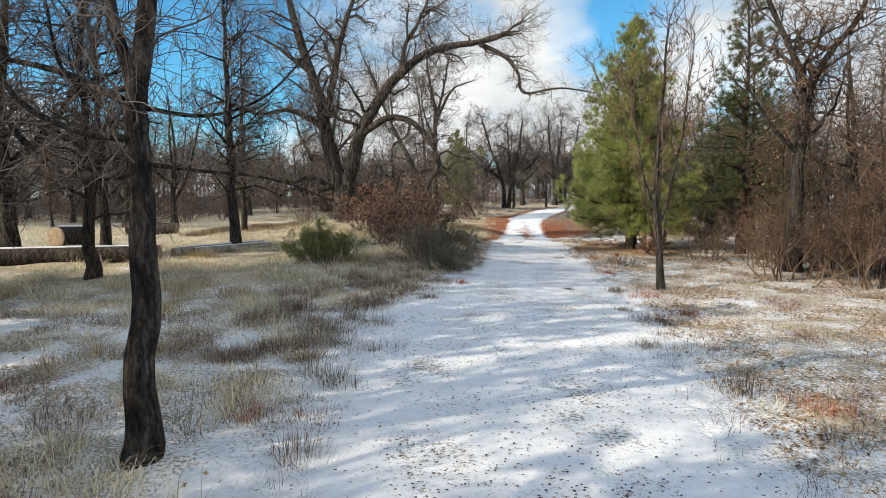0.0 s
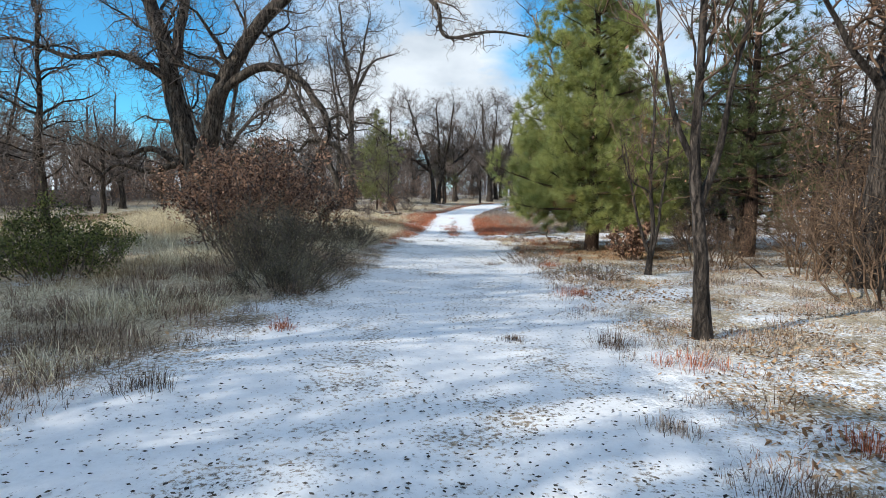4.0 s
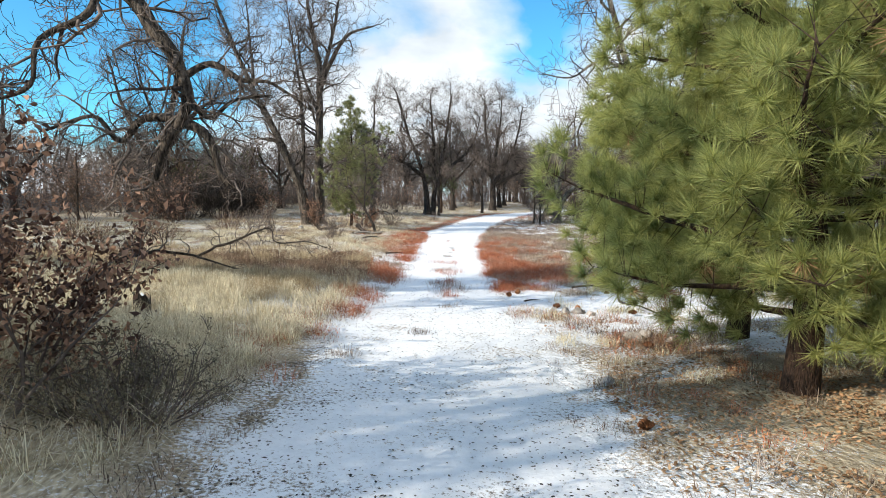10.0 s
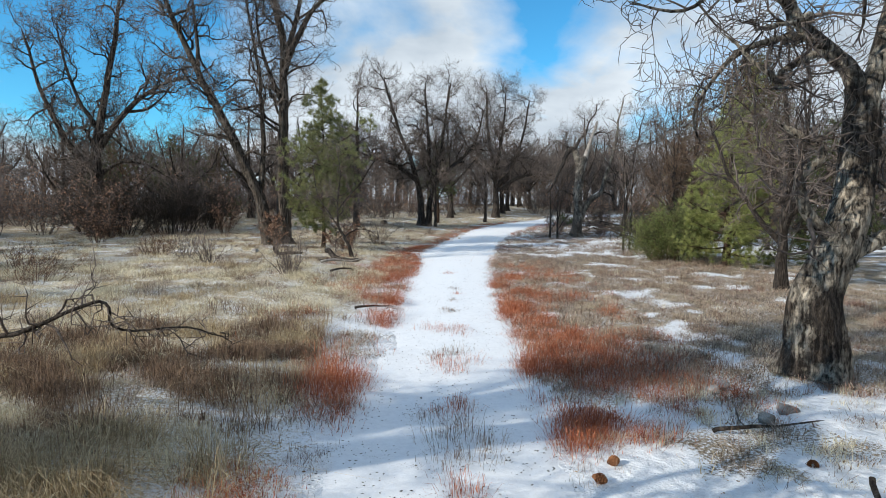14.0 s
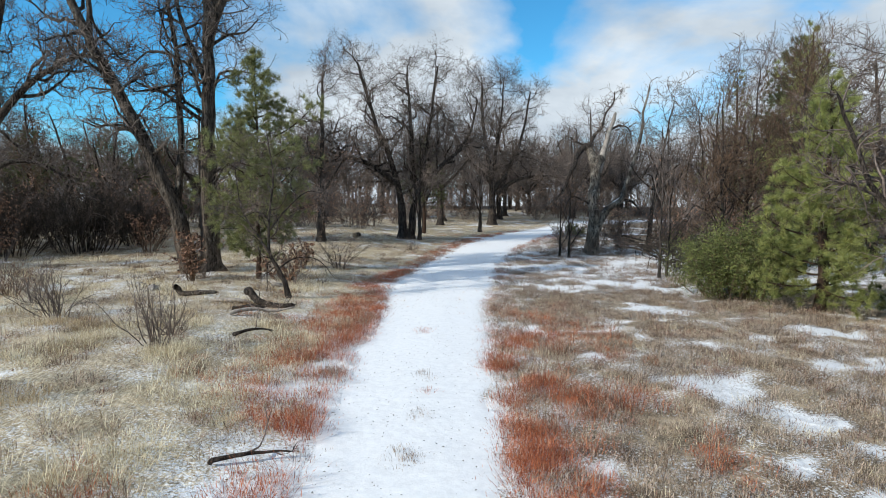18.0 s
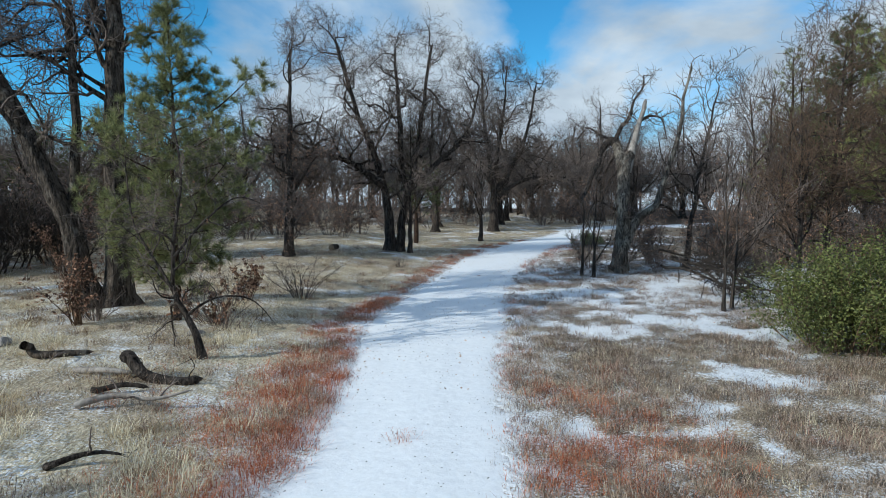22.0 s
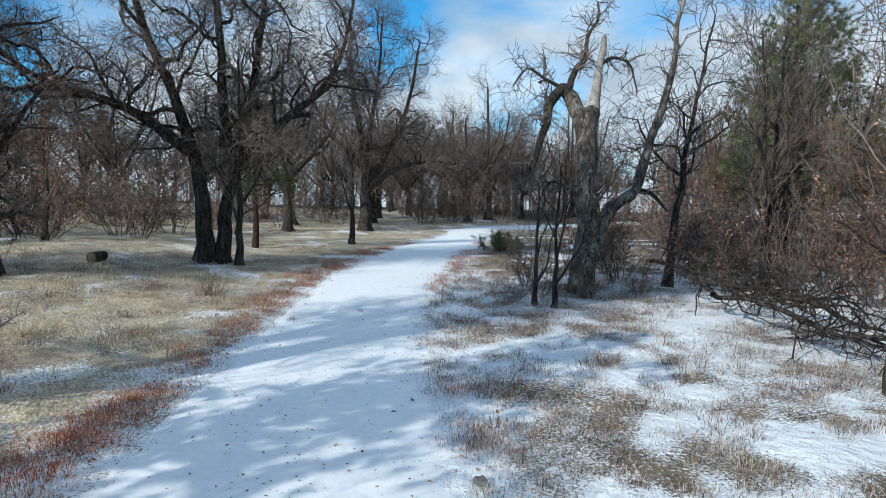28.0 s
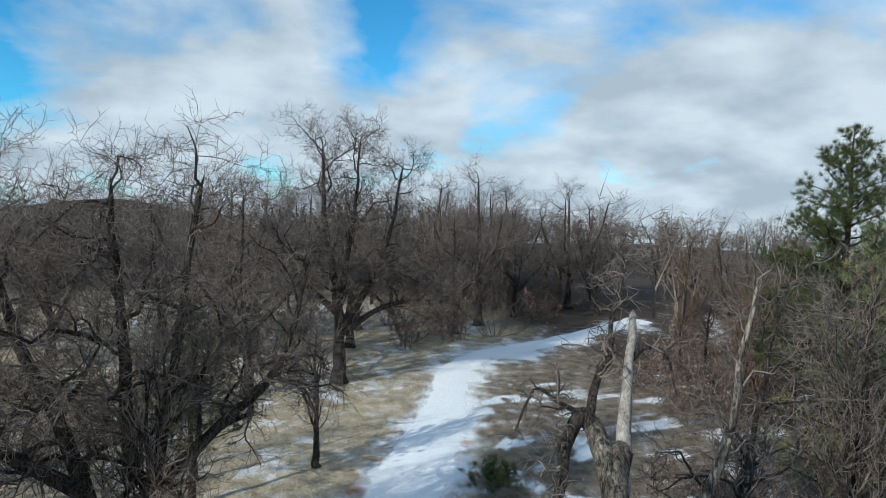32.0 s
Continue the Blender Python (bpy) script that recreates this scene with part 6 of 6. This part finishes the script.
for k, (mat, label) in enumerate([(M_RED, "rust-red dry stalks heaped round stones"), (M_STALK, "brown dry stalks heaped round stones"), (M_STRAW_BROWN, "tan dry stalks heaped round stones")]):
    few = places[k::3]
    grass(("red_grass", "tall_brush", "tall_straw")[k], label, few, [0.1 + 0.16 * clump(x, y, 1.6, 95) for x, y, z in few], 30, 0.08, 1.0, 0.003, mat, 462 + k, ("grass", "brush", "grass")[k], simple=True, bushy=True, twiggy=True)
places = field((6.4, 8.4, 27.8, 29.0), 300, 466, lambda x, y, o, s: 0.7 * step(0.4, 0.58, clump(x, y, 1.7, 96)) * step(0.1, 0.5, o)) + field((1.2, 2.6, 29.0, 30.6), 120, 467, lambda x, y, o, s: 0.6 * step(0.4, 0.55, clump(x, y, 1.9, 97)))
grass("tall_brush", "dark brown dry stalks among litter and stones", places, [0.1 + 0.2 * clump(x, y, 1.3, 98) for x, y, z in places], 30, 0.09, 1.0, 0.003, M_STALK, 468, "brush", simple=True, bushy=True, twiggy=True)


# ragged growth where the litter meets the snow of the track
places = field((-3, 14, 1, 68), 60000, 447, lambda x, y, o, s: 0.9 * step(0.45, 0.62, clump(x, y, 1.6, 81)) * math.exp(-((o - 0.05) / 0.28) ** 2) if -0.5 < o < 0.8 else 0)
for few, mat, seed, label in ((places[::2], M_HEATH, 448, "low grey dry stalks at the edge of the track"), (places[1::2], M_STALK, 449, "low brown dry stalks at the edge of the track")):
    grass("edge_growth", label, few, [0.05 + 0.12 * clump(x, y, 1.3, 82) for x, y, z in few], 14, 0.06, 0.9, 0.003, mat, seed, "brush", simple=True)


# fallen leaves and specks lying flat
def flat_bits(name, label, places, size, material, seed, tilt, category):
    g = np.random.default_rng(seed)
    n = len(places)
    c = np.asarray(places, float)
    az = g.uniform(0, 6.283, n)
    a = np.stack([np.cos(az), np.sin(az), g.normal(0, tilt, n)], 1)
    b = np.stack([-np.sin(az), np.cos(az), g.normal(0, tilt, n)], 1)
    s = (size * g.uniform(0.5, 1.4, n))[:, None]
    c[:, 2] += s[:, 0] * 0.25 + 0.004
    v = np.stack([c - a * s * 0.5, c + b * s * 0.3, c + a * s * 0.5, c - b * s * 0.32, c + np.array([0, 0, 1.0]) * s * 0.16], 1).reshape(-1, 3)
    k = np.arange(n)[:, None] * 5
    tris = np.concatenate([k + np.array([q]) for q in ([0, 1, 4], [1, 2, 4], [2, 3, 4], [3, 0, 4])], 0)
    tagged(part(name, mesh_np(name, v, tris), material), label, category, kind="stuff")


places = field((2, 15, 4, 30), 110000, 431, lambda x, y, o, s: 0 if o < 0.2 or s < 0 else 0.8 * step(0.35, 0.6, clump(x, y, 0.6, 31)))
flat_bits("fallen_leaves", "tan fallen oak leaves on snow", places, 0.044, M_LEAF_TAN, 432, 0.35, "leaves")
places = field((-8, 22, 1, 80), 26000, 433, lambda x, y, o, s: 0.5 if o > -0.15 else 0)
flat_bits("fallen_leaves", "brown leaf litter on snow and soil", places, 0.04, M_LEAF_TAN, 434, 0.35, "leaves")
places = [(x, y, z + 0.03) for x, y, z in field((-2, 12, 1, 66), 170000, 435, lambda x, y, o, s: (0.6 * step(0.36, 0.68, clump(x, y, 0.8, 41)) + 0.16) * (1 - 0.8 * step(28, 40, y)) if o < -0.1 else 0)]
flat_bits("debris", "dark specks of gravel and twig on the snowy track", places, 0.03, M_SPECK, 436, 0.1, "gravel")
places = field((4, 16, 52, 78), 26000, 439, lambda x, y, o, s: 0.9 * math.exp(-((o - 0.25) / 0.3) ** 2) if s < 0 and o > -0.1 else 0.05)
flat_bits("fallen_leaves", "orange-brown leaf litter along the edge of the track", places, 0.055, M_RUST, 440, 0.4, "leaves")
places = field((5.2, 10.4, 23, 28.4), 9000, 437, lambda x, y, o, s: 0.9 if o > 0.2 and (x - 7.8) ** 2 + (y - 25.2) ** 2 < 6 else 0)
flat_bits("needle_litter", "rust-coloured pine needles under the pine", places, 0.05, M_RUST, 438, 0.25, "needles")


# ---- logs, fallen wood, stones ----
def log_piece(name, a, b, r, seed, label, material, snow_cap=True, category="log"):
    """A log lying from a to b (x, y), with bark, sawn or broken ends and a little snow along its back."""
    rng = random.Random(seed)
    ob = new(name)
    mid = ((a[0] + b[0]) / 2, (a[1] + b[1]) / 2)
    ob.matrix_basis = pose(mid[0], mid[1], ground_z(*mid), 0, 0, 0)
    tagged(ob, label, category)
    n, sides = 14, 16
    d = Vector((b[0] - a[0], b[1] - a[1], ground_z(*b) - ground_z(*a)))
    t = d.normalized()
    side = Vector((-t.y, t.x, 0)).normalized()
    up = side.cross(t) * -1
    if up.z < 0:
        up = -up
    V, Fc, ends = [], [], []
    for i in range(n + 1):
        c = d * (i / n - 0.5) + Vector((0, 0, r * 0.86)) + side * (0.06 * r * rng.uniform(-1, 1))
        for k in range(sides):
            q = 6.283 * k / sides
            rr = r * (1 - 0.12 * i / n) * (1 + 0.07 * noise.noise((i * 0.7 + seed, 2 * math.cos(q), 2 * math.sin(q))))
            V.append(tuple(c + side * (rr * math.cos(q)) + up * (rr * math.sin(q))))
    for i in range(n):
        for k in range(sides):
            k2 = (k + 1) % sides
            Fc.append((i * sides + k, i * sides + k2, (i + 1) * sides + k2, (i + 1) * sides + k))
    part("bark", mesh_of("bark", V, Fc), material, ob)
    for i in (0, n):
        ring = [Vector(V[i * sides + k]) for k in range(sides)]
        c = sum(ring, Vector()) / sides
        sgn = -1 if i == 0 else 1
        W = [tuple(c + (p - c) * s + t * (sgn * o)) for s, o in ((1.0, -0.01), (0.96, 0.012), (0.5, 0.0)) for p in ring] + [tuple(c)]
        G = [(m * sides + k, m * sides + (k + 1) % sides, (m + 1) * sides + (k + 1) % sides, (m + 1) * sides + k) for m in range(2) for k in range(sides)]
        G += [(2 * sides + k, 2 * sides + (k + 1) % sides, 3 * sides) for k in range(sides)]
        part("cut_end", mesh_of("cut_end", W, G), M_CUT, ob, "pale weathered cut end")
    if snow_cap:
        W, G = [], []
        for i in range(n + 1):
            wob = 0.5 + 0.35 * noise.noise((i * 0.9, seed, 0))
            for k in range(5):
                q = math.pi / 2 + (k - 2) * 0.2 * wob
                p = Vector((0, 0, r * 0.86)) + d * ((i / n - 0.5) * 0.97)
                rr = r * (1 - 0.12 * i / n) * (1.05 + (0.09 if 0 < k < 4 else -0.06))
                W.append(tuple(p + side * (rr * math.cos(q)) + up * (rr * math.sin(q))))
        for i in range(n):
            for k in range(4):
                G.append((i * 5 + k, i * 5 + k + 1, (i + 1) * 5 + k + 1, (i + 1) * 5 + k))
        part("snow_cap", mesh_of("snow_cap", W, G), M_SNOW, ob, "thin snow along the top")
    return ob


M_CUT = surface("cut_wood", (0.2, 0.14, 0.09), (0.45, 0.34, 0.23), 8, 0.9, 0.4)
M_CONE = surface("pine_cone", (0.09, 0.035, 0.015), (0.36, 0.16, 0.07), 14, 0.85, 0.4, object_random=0.3)

log_piece("fallen_log", (-13.2, 16.8), (-8.2, 18.0), 0.25, 1, "long grey fallen log with snow on its back", M_BARK)
log_piece("fallen_log", (-8.2, 18.9), (-6.2, 21.4), 0.14, 2, "split weathered log lying in the grass", M_DEAD)
log_piece("fallen_log", (-7.7, 19.2), (-5.9, 21.2), 0.12, 3, "split weathered log lying in the grass", M_DEAD)
log_piece("log_round", (-14.2, 22.8), (-13.9, 24.0), 0.4, 4, "thick sawn log round lying on its side", M_BARK_DARK)
log_piece("log_round", (-15.9, 31.4), (-13.5, 31.6), 0.33, 5, "short sawn log lying on its side", M_BARK, False)
log_piece("log_round", (4.3, 71.95), (4.55, 72.4), 0.15, 6, "short dark log chunk in the grass", M_BARK_DARK, False)


def fallen_branch(x, y, pts, r, seed, label, S=None, material=None, turn=0.0, name="fallen_branch", sink=0.02, crooked=0.03, taper=0.75):
    rng = random.Random(seed)
    ob = root(name, x, y, radians(turn), 1.0, sink)
    tagged(ob, label, "branch")
    line = jitter_line(rng, pts, 5, crooked)
    n = len(line) - 1
    radii = [r * (1 - taper * i / n) for i in range(n + 1)]
    buf, tw = ([], []), ([], [])
    tube(buf, line, radii, 8, 0.15)
    part("stem", mesh_of("stem", *buf), material or M_BARK_DARK, ob)
    if S:
        grow_kids(rng, (None, tw), line, radii, 1, S)
        tw = ([(a, b, max(c, 0.01)) for a, b, c in tw[0]], tw[1])
        part("crown", mesh_of("crown", *tw), M_BARK_DARK if material is M_BARK_DARK else M_TWIG, ob)
    return ob


DEADFALL = dict(OAK, depth=3, kids=(1.0, 2.2, 2.5), len=(1.0, 0.9, 0.5), rise=0.05, crook=0.35, min_r=0.008)
fallen_branch(-2.3, 36.2, [(0, 0, 0.05), (0.6, 0.1, 0.4), (1.3, 0.2, 0.55), (1.9, 0.2, 0.75), (2.2, 0.1, 1.0), (2.5, 0.1, 0.65), (3.2, 0, 0.55), (3.9, 0.1, 0.3)], 0.04, 501, "dark crooked fallen limb arching over the grass", dict(DEADFALL, kids=(1.0, 5.5, 5.5), crook=0.5), crooked=0.12)
fallen_branch(-2.6, 32.4, [(0, 0, 0.2), (0.8, 0.2, 0.5), (1.6, 0.2, 0.4), (2.4, 0.5, 0.1)], 0.05, 502, "dark crooked branch lying in the grass", DEADFALL, crooked=0.08)
fallen_branch(8.0, 32.3, [(0.28, 0.2, 0.28), (0.12, -0.2, 0.08), (0.3, -0.55, 0.06), (0.25, -1.0, 0.12), (0.45, -1.4, 0.05), (0.7, -1.6, 0.05)], 0.03, 503, "bare twisted stick lying on snow", None, M_BARK)
fallen_branch(7.8, 34.4, [(0, 0, 0.05), (0.5, -0.1, 0.12), (1.0, 0.1, 0.05), (1.5, 0.0, 0.15)], 0.03, 504, "thin dead branch lying on snow", DEADFALL)
fallen_branch(6.1, 32.4, [(0, 0, 0.03), (0.2, 0.1, 0.05), (0.42, 0.18, 0.03)], 0.02, 505, "short stick lying on the snow", None)
fallen_branch(2.3, 52.3, [(-0.5, 0.2, 0.4), (-0.32, 0.1, 0.2), (0.0, 0, 0.1), (0.5, -0.05, 0.1), (0.75, 0, 0.12)], 0.11, 506, "curved dark broken limb in dry grass", dict(DEADFALL, kids=(1, 2.5, 3)), M_BARK_DARK, crooked=0.09, taper=0.3)
fallen_branch(1.7, 50.8, [(0, 0, 0.1), (0.5, 0.2, 0.15), (1.0, 0.1, 0.1), (1.6, 0.3, 0.2)], 0.06, 507, "weathered broken wood in dry grass", DEADFALL, M_DEAD)
fallen_branch(0.0, 53.6, [(-0.4, 0, 0.3), (-0.2, 0, 0.12), (0.3, 0, 0.1), (0.7, 0.1, 0.08)], 0.085, 508, "weathered broken wood in dry grass", dict(DEADFALL, kids=(1, 2.5, 3)), M_BARK, crooked=0.09, taper=0.3)
fallen_branch(2.2, 48.9, [(0, 0, 0.06), (0.4, 0.1, 0.12), (0.9, 0.15, 0.08)], 0.05, 509, "dark dead branch beside the track", DEADFALL, crooked=0.07)
fallen_branch(1.3, 52.6, [(-0.4, 0.1, 0.06), (0, 0, 0.1), (0.5, -0.1, 0.06)], 0.06, 511, "short piece of dead wood in dry grass", None, M_DEAD, crooked=0.05, taper=0.3)
fallen_branch(1.9, 51.7, [(-0.3, -0.1, 0.08), (0.1, 0, 0.12), (0.5, 0.1, 0.06)], 0.05, 512, "short piece of dead wood in dry grass", None, M_BARK_DARK, crooked=0.05, taper=0.3)
fallen_branch(3.2, 42.6, [(0, 0, 0.06), (0.5, 0.15, 0.1), (1.0, 0.1, 0.08)], 0.035, 510, "dark dead branch beside the track", DEADFALL, crooked=0.07)
for k, (x, y, turn) in enumerate([(19.9, 66.2, 0), (20.6, 64.6, -60), (19.2, 64.8, 25), (21.4, 65.8, -110), (19.2, 63.4, -20), (18.3, 61.9, -75), (17.6, 60.9, -30), (19.6, 62.2, -95), (18.9, 60.6, -50)]):
    fallen_branch(x, y, [(-1.7, 0, 1.1), (-0.7, 0, 0.9), (0.4, -0.4, 0.6), (1.7, -0.7, 0.5), (2.8, -1.4, 0.1)], 0.05, 520 + k, "dead grey limb of a fallen crown in the snow", dict(DEADFALL, kids=(2, 3.6, 5.0), len=(1.6, 1.6, 0.8), crook=0.5), M_BARK_DARK, turn, crooked=0.13)


def stump(x, y, r, h, seed, label):
    """A broken stump with splintered rim and a cap of snow."""
    rng = random.Random(seed)
    ob = root("tree_stump", x, y)
    tagged(ob, label, "stump")
    sides, V, Fc = 16, [], []
    rim = [h * rng.uniform(0.75, 1.1) for _ in range(sides)]
    for f, flare in ((0, 1.4), (0.25, 1.12), (0.6, 1.0), (1.0, 0.95)):
        for k in range(sides):
            a = 6.283 * k / sides
            q = r * flare * (1 + 0.12 * noise.noise((2 * math.cos(a), 2 * math.sin(a), f + seed)))
            V.append((q * math.cos(a), q * math.sin(a), rim[k] * f))
    V.append((0, 0, h * 0.7))
    for m in range(3):
        for k in range(sides):
            Fc.append((m * sides + k, m * sides + (k + 1) % sides, (m + 1) * sides + (k + 1) % sides, (m + 1) * sides + k))
    part("trunk", mesh_of("trunk", V, Fc), M_BARK_DARK, ob)
    top = [V[3 * sides + k] for k in range(sides)] + [(0, 0, h * 0.72)]
    part("broken_top", mesh_of("broken_top", [(a * 0.97, b * 0.97, c - 0.01) for a, b, c in top], [(k, (k + 1) % sides, sides) for k in range(sides)], False), M_CUT, ob, "splintered pale top")
    cap = [(a * 0.55, b * 0.55, h * 0.82 + 0.03 * noise.noise((a * 9, b * 9, 0))) for a, b, c in top[:-1]] + [(0, 0, h * 1.02)]
    part("snow_cap", mesh_of("snow_cap", cap, [(k, (k + 1) % sides, sides) for k in range(sides)]), M_SNOW, ob, "thin snow on the top")


stump(-0.5, 28.3, 0.12, 0.45, 3, "dark broken stump with a little snow in dry grass")


def stone(x, y, size, seed, snow=False, name="stone", material=None, label="grey stone half sunk in snow", category="stone", group="stones"):
    g = random.Random(seed)
    bm = bmesh.new()
    bmesh.ops.create_icosphere(bm, subdivisions=3, radius=size)
    planes = [(Vector((g.gauss(0, 1), g.gauss(0, 1), g.gauss(0, 0.8))).normalized(), size * g.uniform(0.5, 0.82)) for _ in range(9)]
    for v in bm.verts:
        v.co *= 1 + 0.3 * noise.noise(v.co * (1.6 / size) + Vector((seed, 0, 0)))
        for n, d in planes:                     # broken faces
            v.co -= n * max(0.0, v.co.dot(n) - d)
        v.co *= 1 + 0.05 * noise.noise(v.co * (7 / size) + Vector((0, seed, 0)))
        v.co.z *= 0.72
    me = bpy.data.meshes.new(name)
    bm.to_mesh(me); bm.free()
    ob = part(name, me, material or M_STONE, at=pose(x, y, ground_z(x, y) + size * 0.22, 0, 0, g.uniform(0, 360)))
    tagged(ob, label, category, group)


for k, (x, y, s) in enumerate([(6.8, 30.85, 0.17), (6.5, 30.7, 0.11), (5.57, 26.1, 0.12), (9.2, 35.0, 0.2), (8.7, 34.7, 0.14), (6.1, 19.1, 0.1), (9.9, 58.0, 0.09), (2.2, 55.6, 0.2), (-1.4, 54.8, 0.18), (6.95, 30.6, 0.11), (6.35, 31.05, 0.11), (6.6, 31.1, 0.1), (6.9, 28.45, 0.17), (7.15, 28.55, 0.13), (7.4, 28.2, 0.1), (9.0, 36.2, 0.14), (8.75, 36.0, 0.11)]):
    stone(x, y, s, 600 + k)


def cone(x, y, k):
    """A pine cone lying on its side, built of overlapping scales."""
    V, Fc = [], []
    for ring in range(7):
        u = ring / 6
        r = 0.05 * math.sin(math.pi * (0.12 + 0.8 * u)) + 0.006
        for j in range(9):
            a = 6.283 * (j + 0.5 * (ring % 2)) / 9
            c, s = math.cos(a), math.sin(a)
            b = len(V)
            ax = 0.13 * (u - 0.5)
            V += [(ax - 0.012, r * 0.5 * c - 0.014 * s, r * 0.5 * s + 0.014 * c), (ax - 0.012, r * 0.5 * c + 0.014 * s, r * 0.5 * s - 0.014 * c),
                  (ax + 0.012, r * c + 0.015 * s, r * s - 0.015 * c), (ax + 0.020, r * 1.12 * c, r * 1.12 * s), (ax + 0.012, r * c - 0.015 * s, r * s + 0.015 * c)]
            Fc.append((b, b + 1, b + 2, b + 3, b + 4))
    ob = part("pine_cone", CONE[0] if CONE else mesh_of("pine_cone", V, Fc, False), M_CONE, at=pose(x, y, ground_z(x, y) + 0.05, 0, 0, k * 77))
    CONE.append(ob.data)
    tagged(ob, "open brown pine cone lying on snow", "pine cone", "pine cones")


CONE = []
for k, (x, y) in enumerate([(6.56, 31.55), (6.9, 31.2), (7.85, 30.7), (8.3, 33.3), (5.9, 33.2), (6.2, 33.6), (8.6, 30.9), (5.4, 24.6), (6.3, 22.4), (6.9, 27.9)]):
    cone(x, y, k)


# ---- single tufts that stand in the track and at its edges ----
def tuft(x, y, h, w, seed, material, label, count=46, group="tufts in the track"):
    g = random.Random(seed)
    pts = [(g.gauss(0, w * 0.26), g.gauss(0, w * 0.26), 0) for _ in range(max(2, count // 12))]
    v, t = blades(pts, [h * g.uniform(0.5, 1.0) for _ in pts], 44 if count > 12 else 16, 0.06 + 0.06 * w, 1.0, 0.0022, seed, bushy=True)
    ob = part("tuft", mesh_np("tuft", v, t), material, at=pose(x, y, ground_z(x, y) + 0.02))
    tagged(ob, label, "tuft", group, kind="stuff")


for k, (x, y, h, w) in enumerate([(4.25, 31.6, 0.16, 0.3), (4.4, 33.0, 0.26, 0.6), (4.5, 34.2, 0.34, 0.9), (4.65, 35.4, 0.3, 0.8), (4.6, 34.8, 0.24, 0.8), (4.95, 37.6, 0.32, 0.9), (5.0, 38.4, 0.26, 0.8), (5.2, 40.6, 0.26, 0.9), (5.75, 44.4, 0.14, 0.35), (6.45, 49.9, 0.2, 0.4), (6.2, 46.4, 0.22, 0.45), (6.15, 45.5, 0.12, 0.25), (5.5, 42.8, 0.16, 0.7), (10.6, 66.2, 0.12, 0.3), (9.0, 65.7, 0.1, 0.2)]):
    tuft(x, y, h, w, 700 + k, M_RED if k % 2 else M_STALK, "short dry tuft standing in the middle of the track", int(26 + 80 * w) if y < 43 else 24)
for k, (x, y, h, w) in enumerate([(3.9, 14.0, 0.28, 0.4), (4.35, 13.2, 0.22, 0.45), (3.4, 11.7, 0.14, 0.25), (3.75, 10.6, 0.22, 0.5), (4.5, 11.2, 0.2, 0.5), (2.95, 8.8, 0.18, 0.35), (3.4, 7.0, 0.3, 0.6), (3.9, 6.2, 0.24, 0.5),
                                  (-0.9, 8.6, 0.26, 0.5), (-1.25, 7.2, 0.3, 0.5), (-1.9, 6.0, 0.2, 0.4), (-1.1, 10.4, 0.24, 0.5), (-0.3, 12.6, 0.2, 0.35), (0.4, 14.6, 0.14, 0.25), (-1.3, 5.0, 0.26, 0.4), (2.9, 14.2, 0.1, 0.2), (4.55, 17.4, 0.25, 0.4),
                                  (6.3, 29.3, 0.2, 0.7), (6.9, 29.0, 0.22, 0.8), (6.6, 28.6, 0.18, 0.6), (2.35, 27.2, 0.16, 0.3), (5.6, 20.3, 0.2, 0.8), (5.2, 21.4, 0.22, 0.8), (4.1, 21.6, 0.12, 0.3), (3.5, 28.9, 0.12, 0.3)]):
    tuft(x, y, h, w, 740 + k, (M_TWIG_BROWN, M_RED, M_HEATH)[k % 3], "dry reddish brown tuft at the edge of the snowy track", 60, "edge tufts")
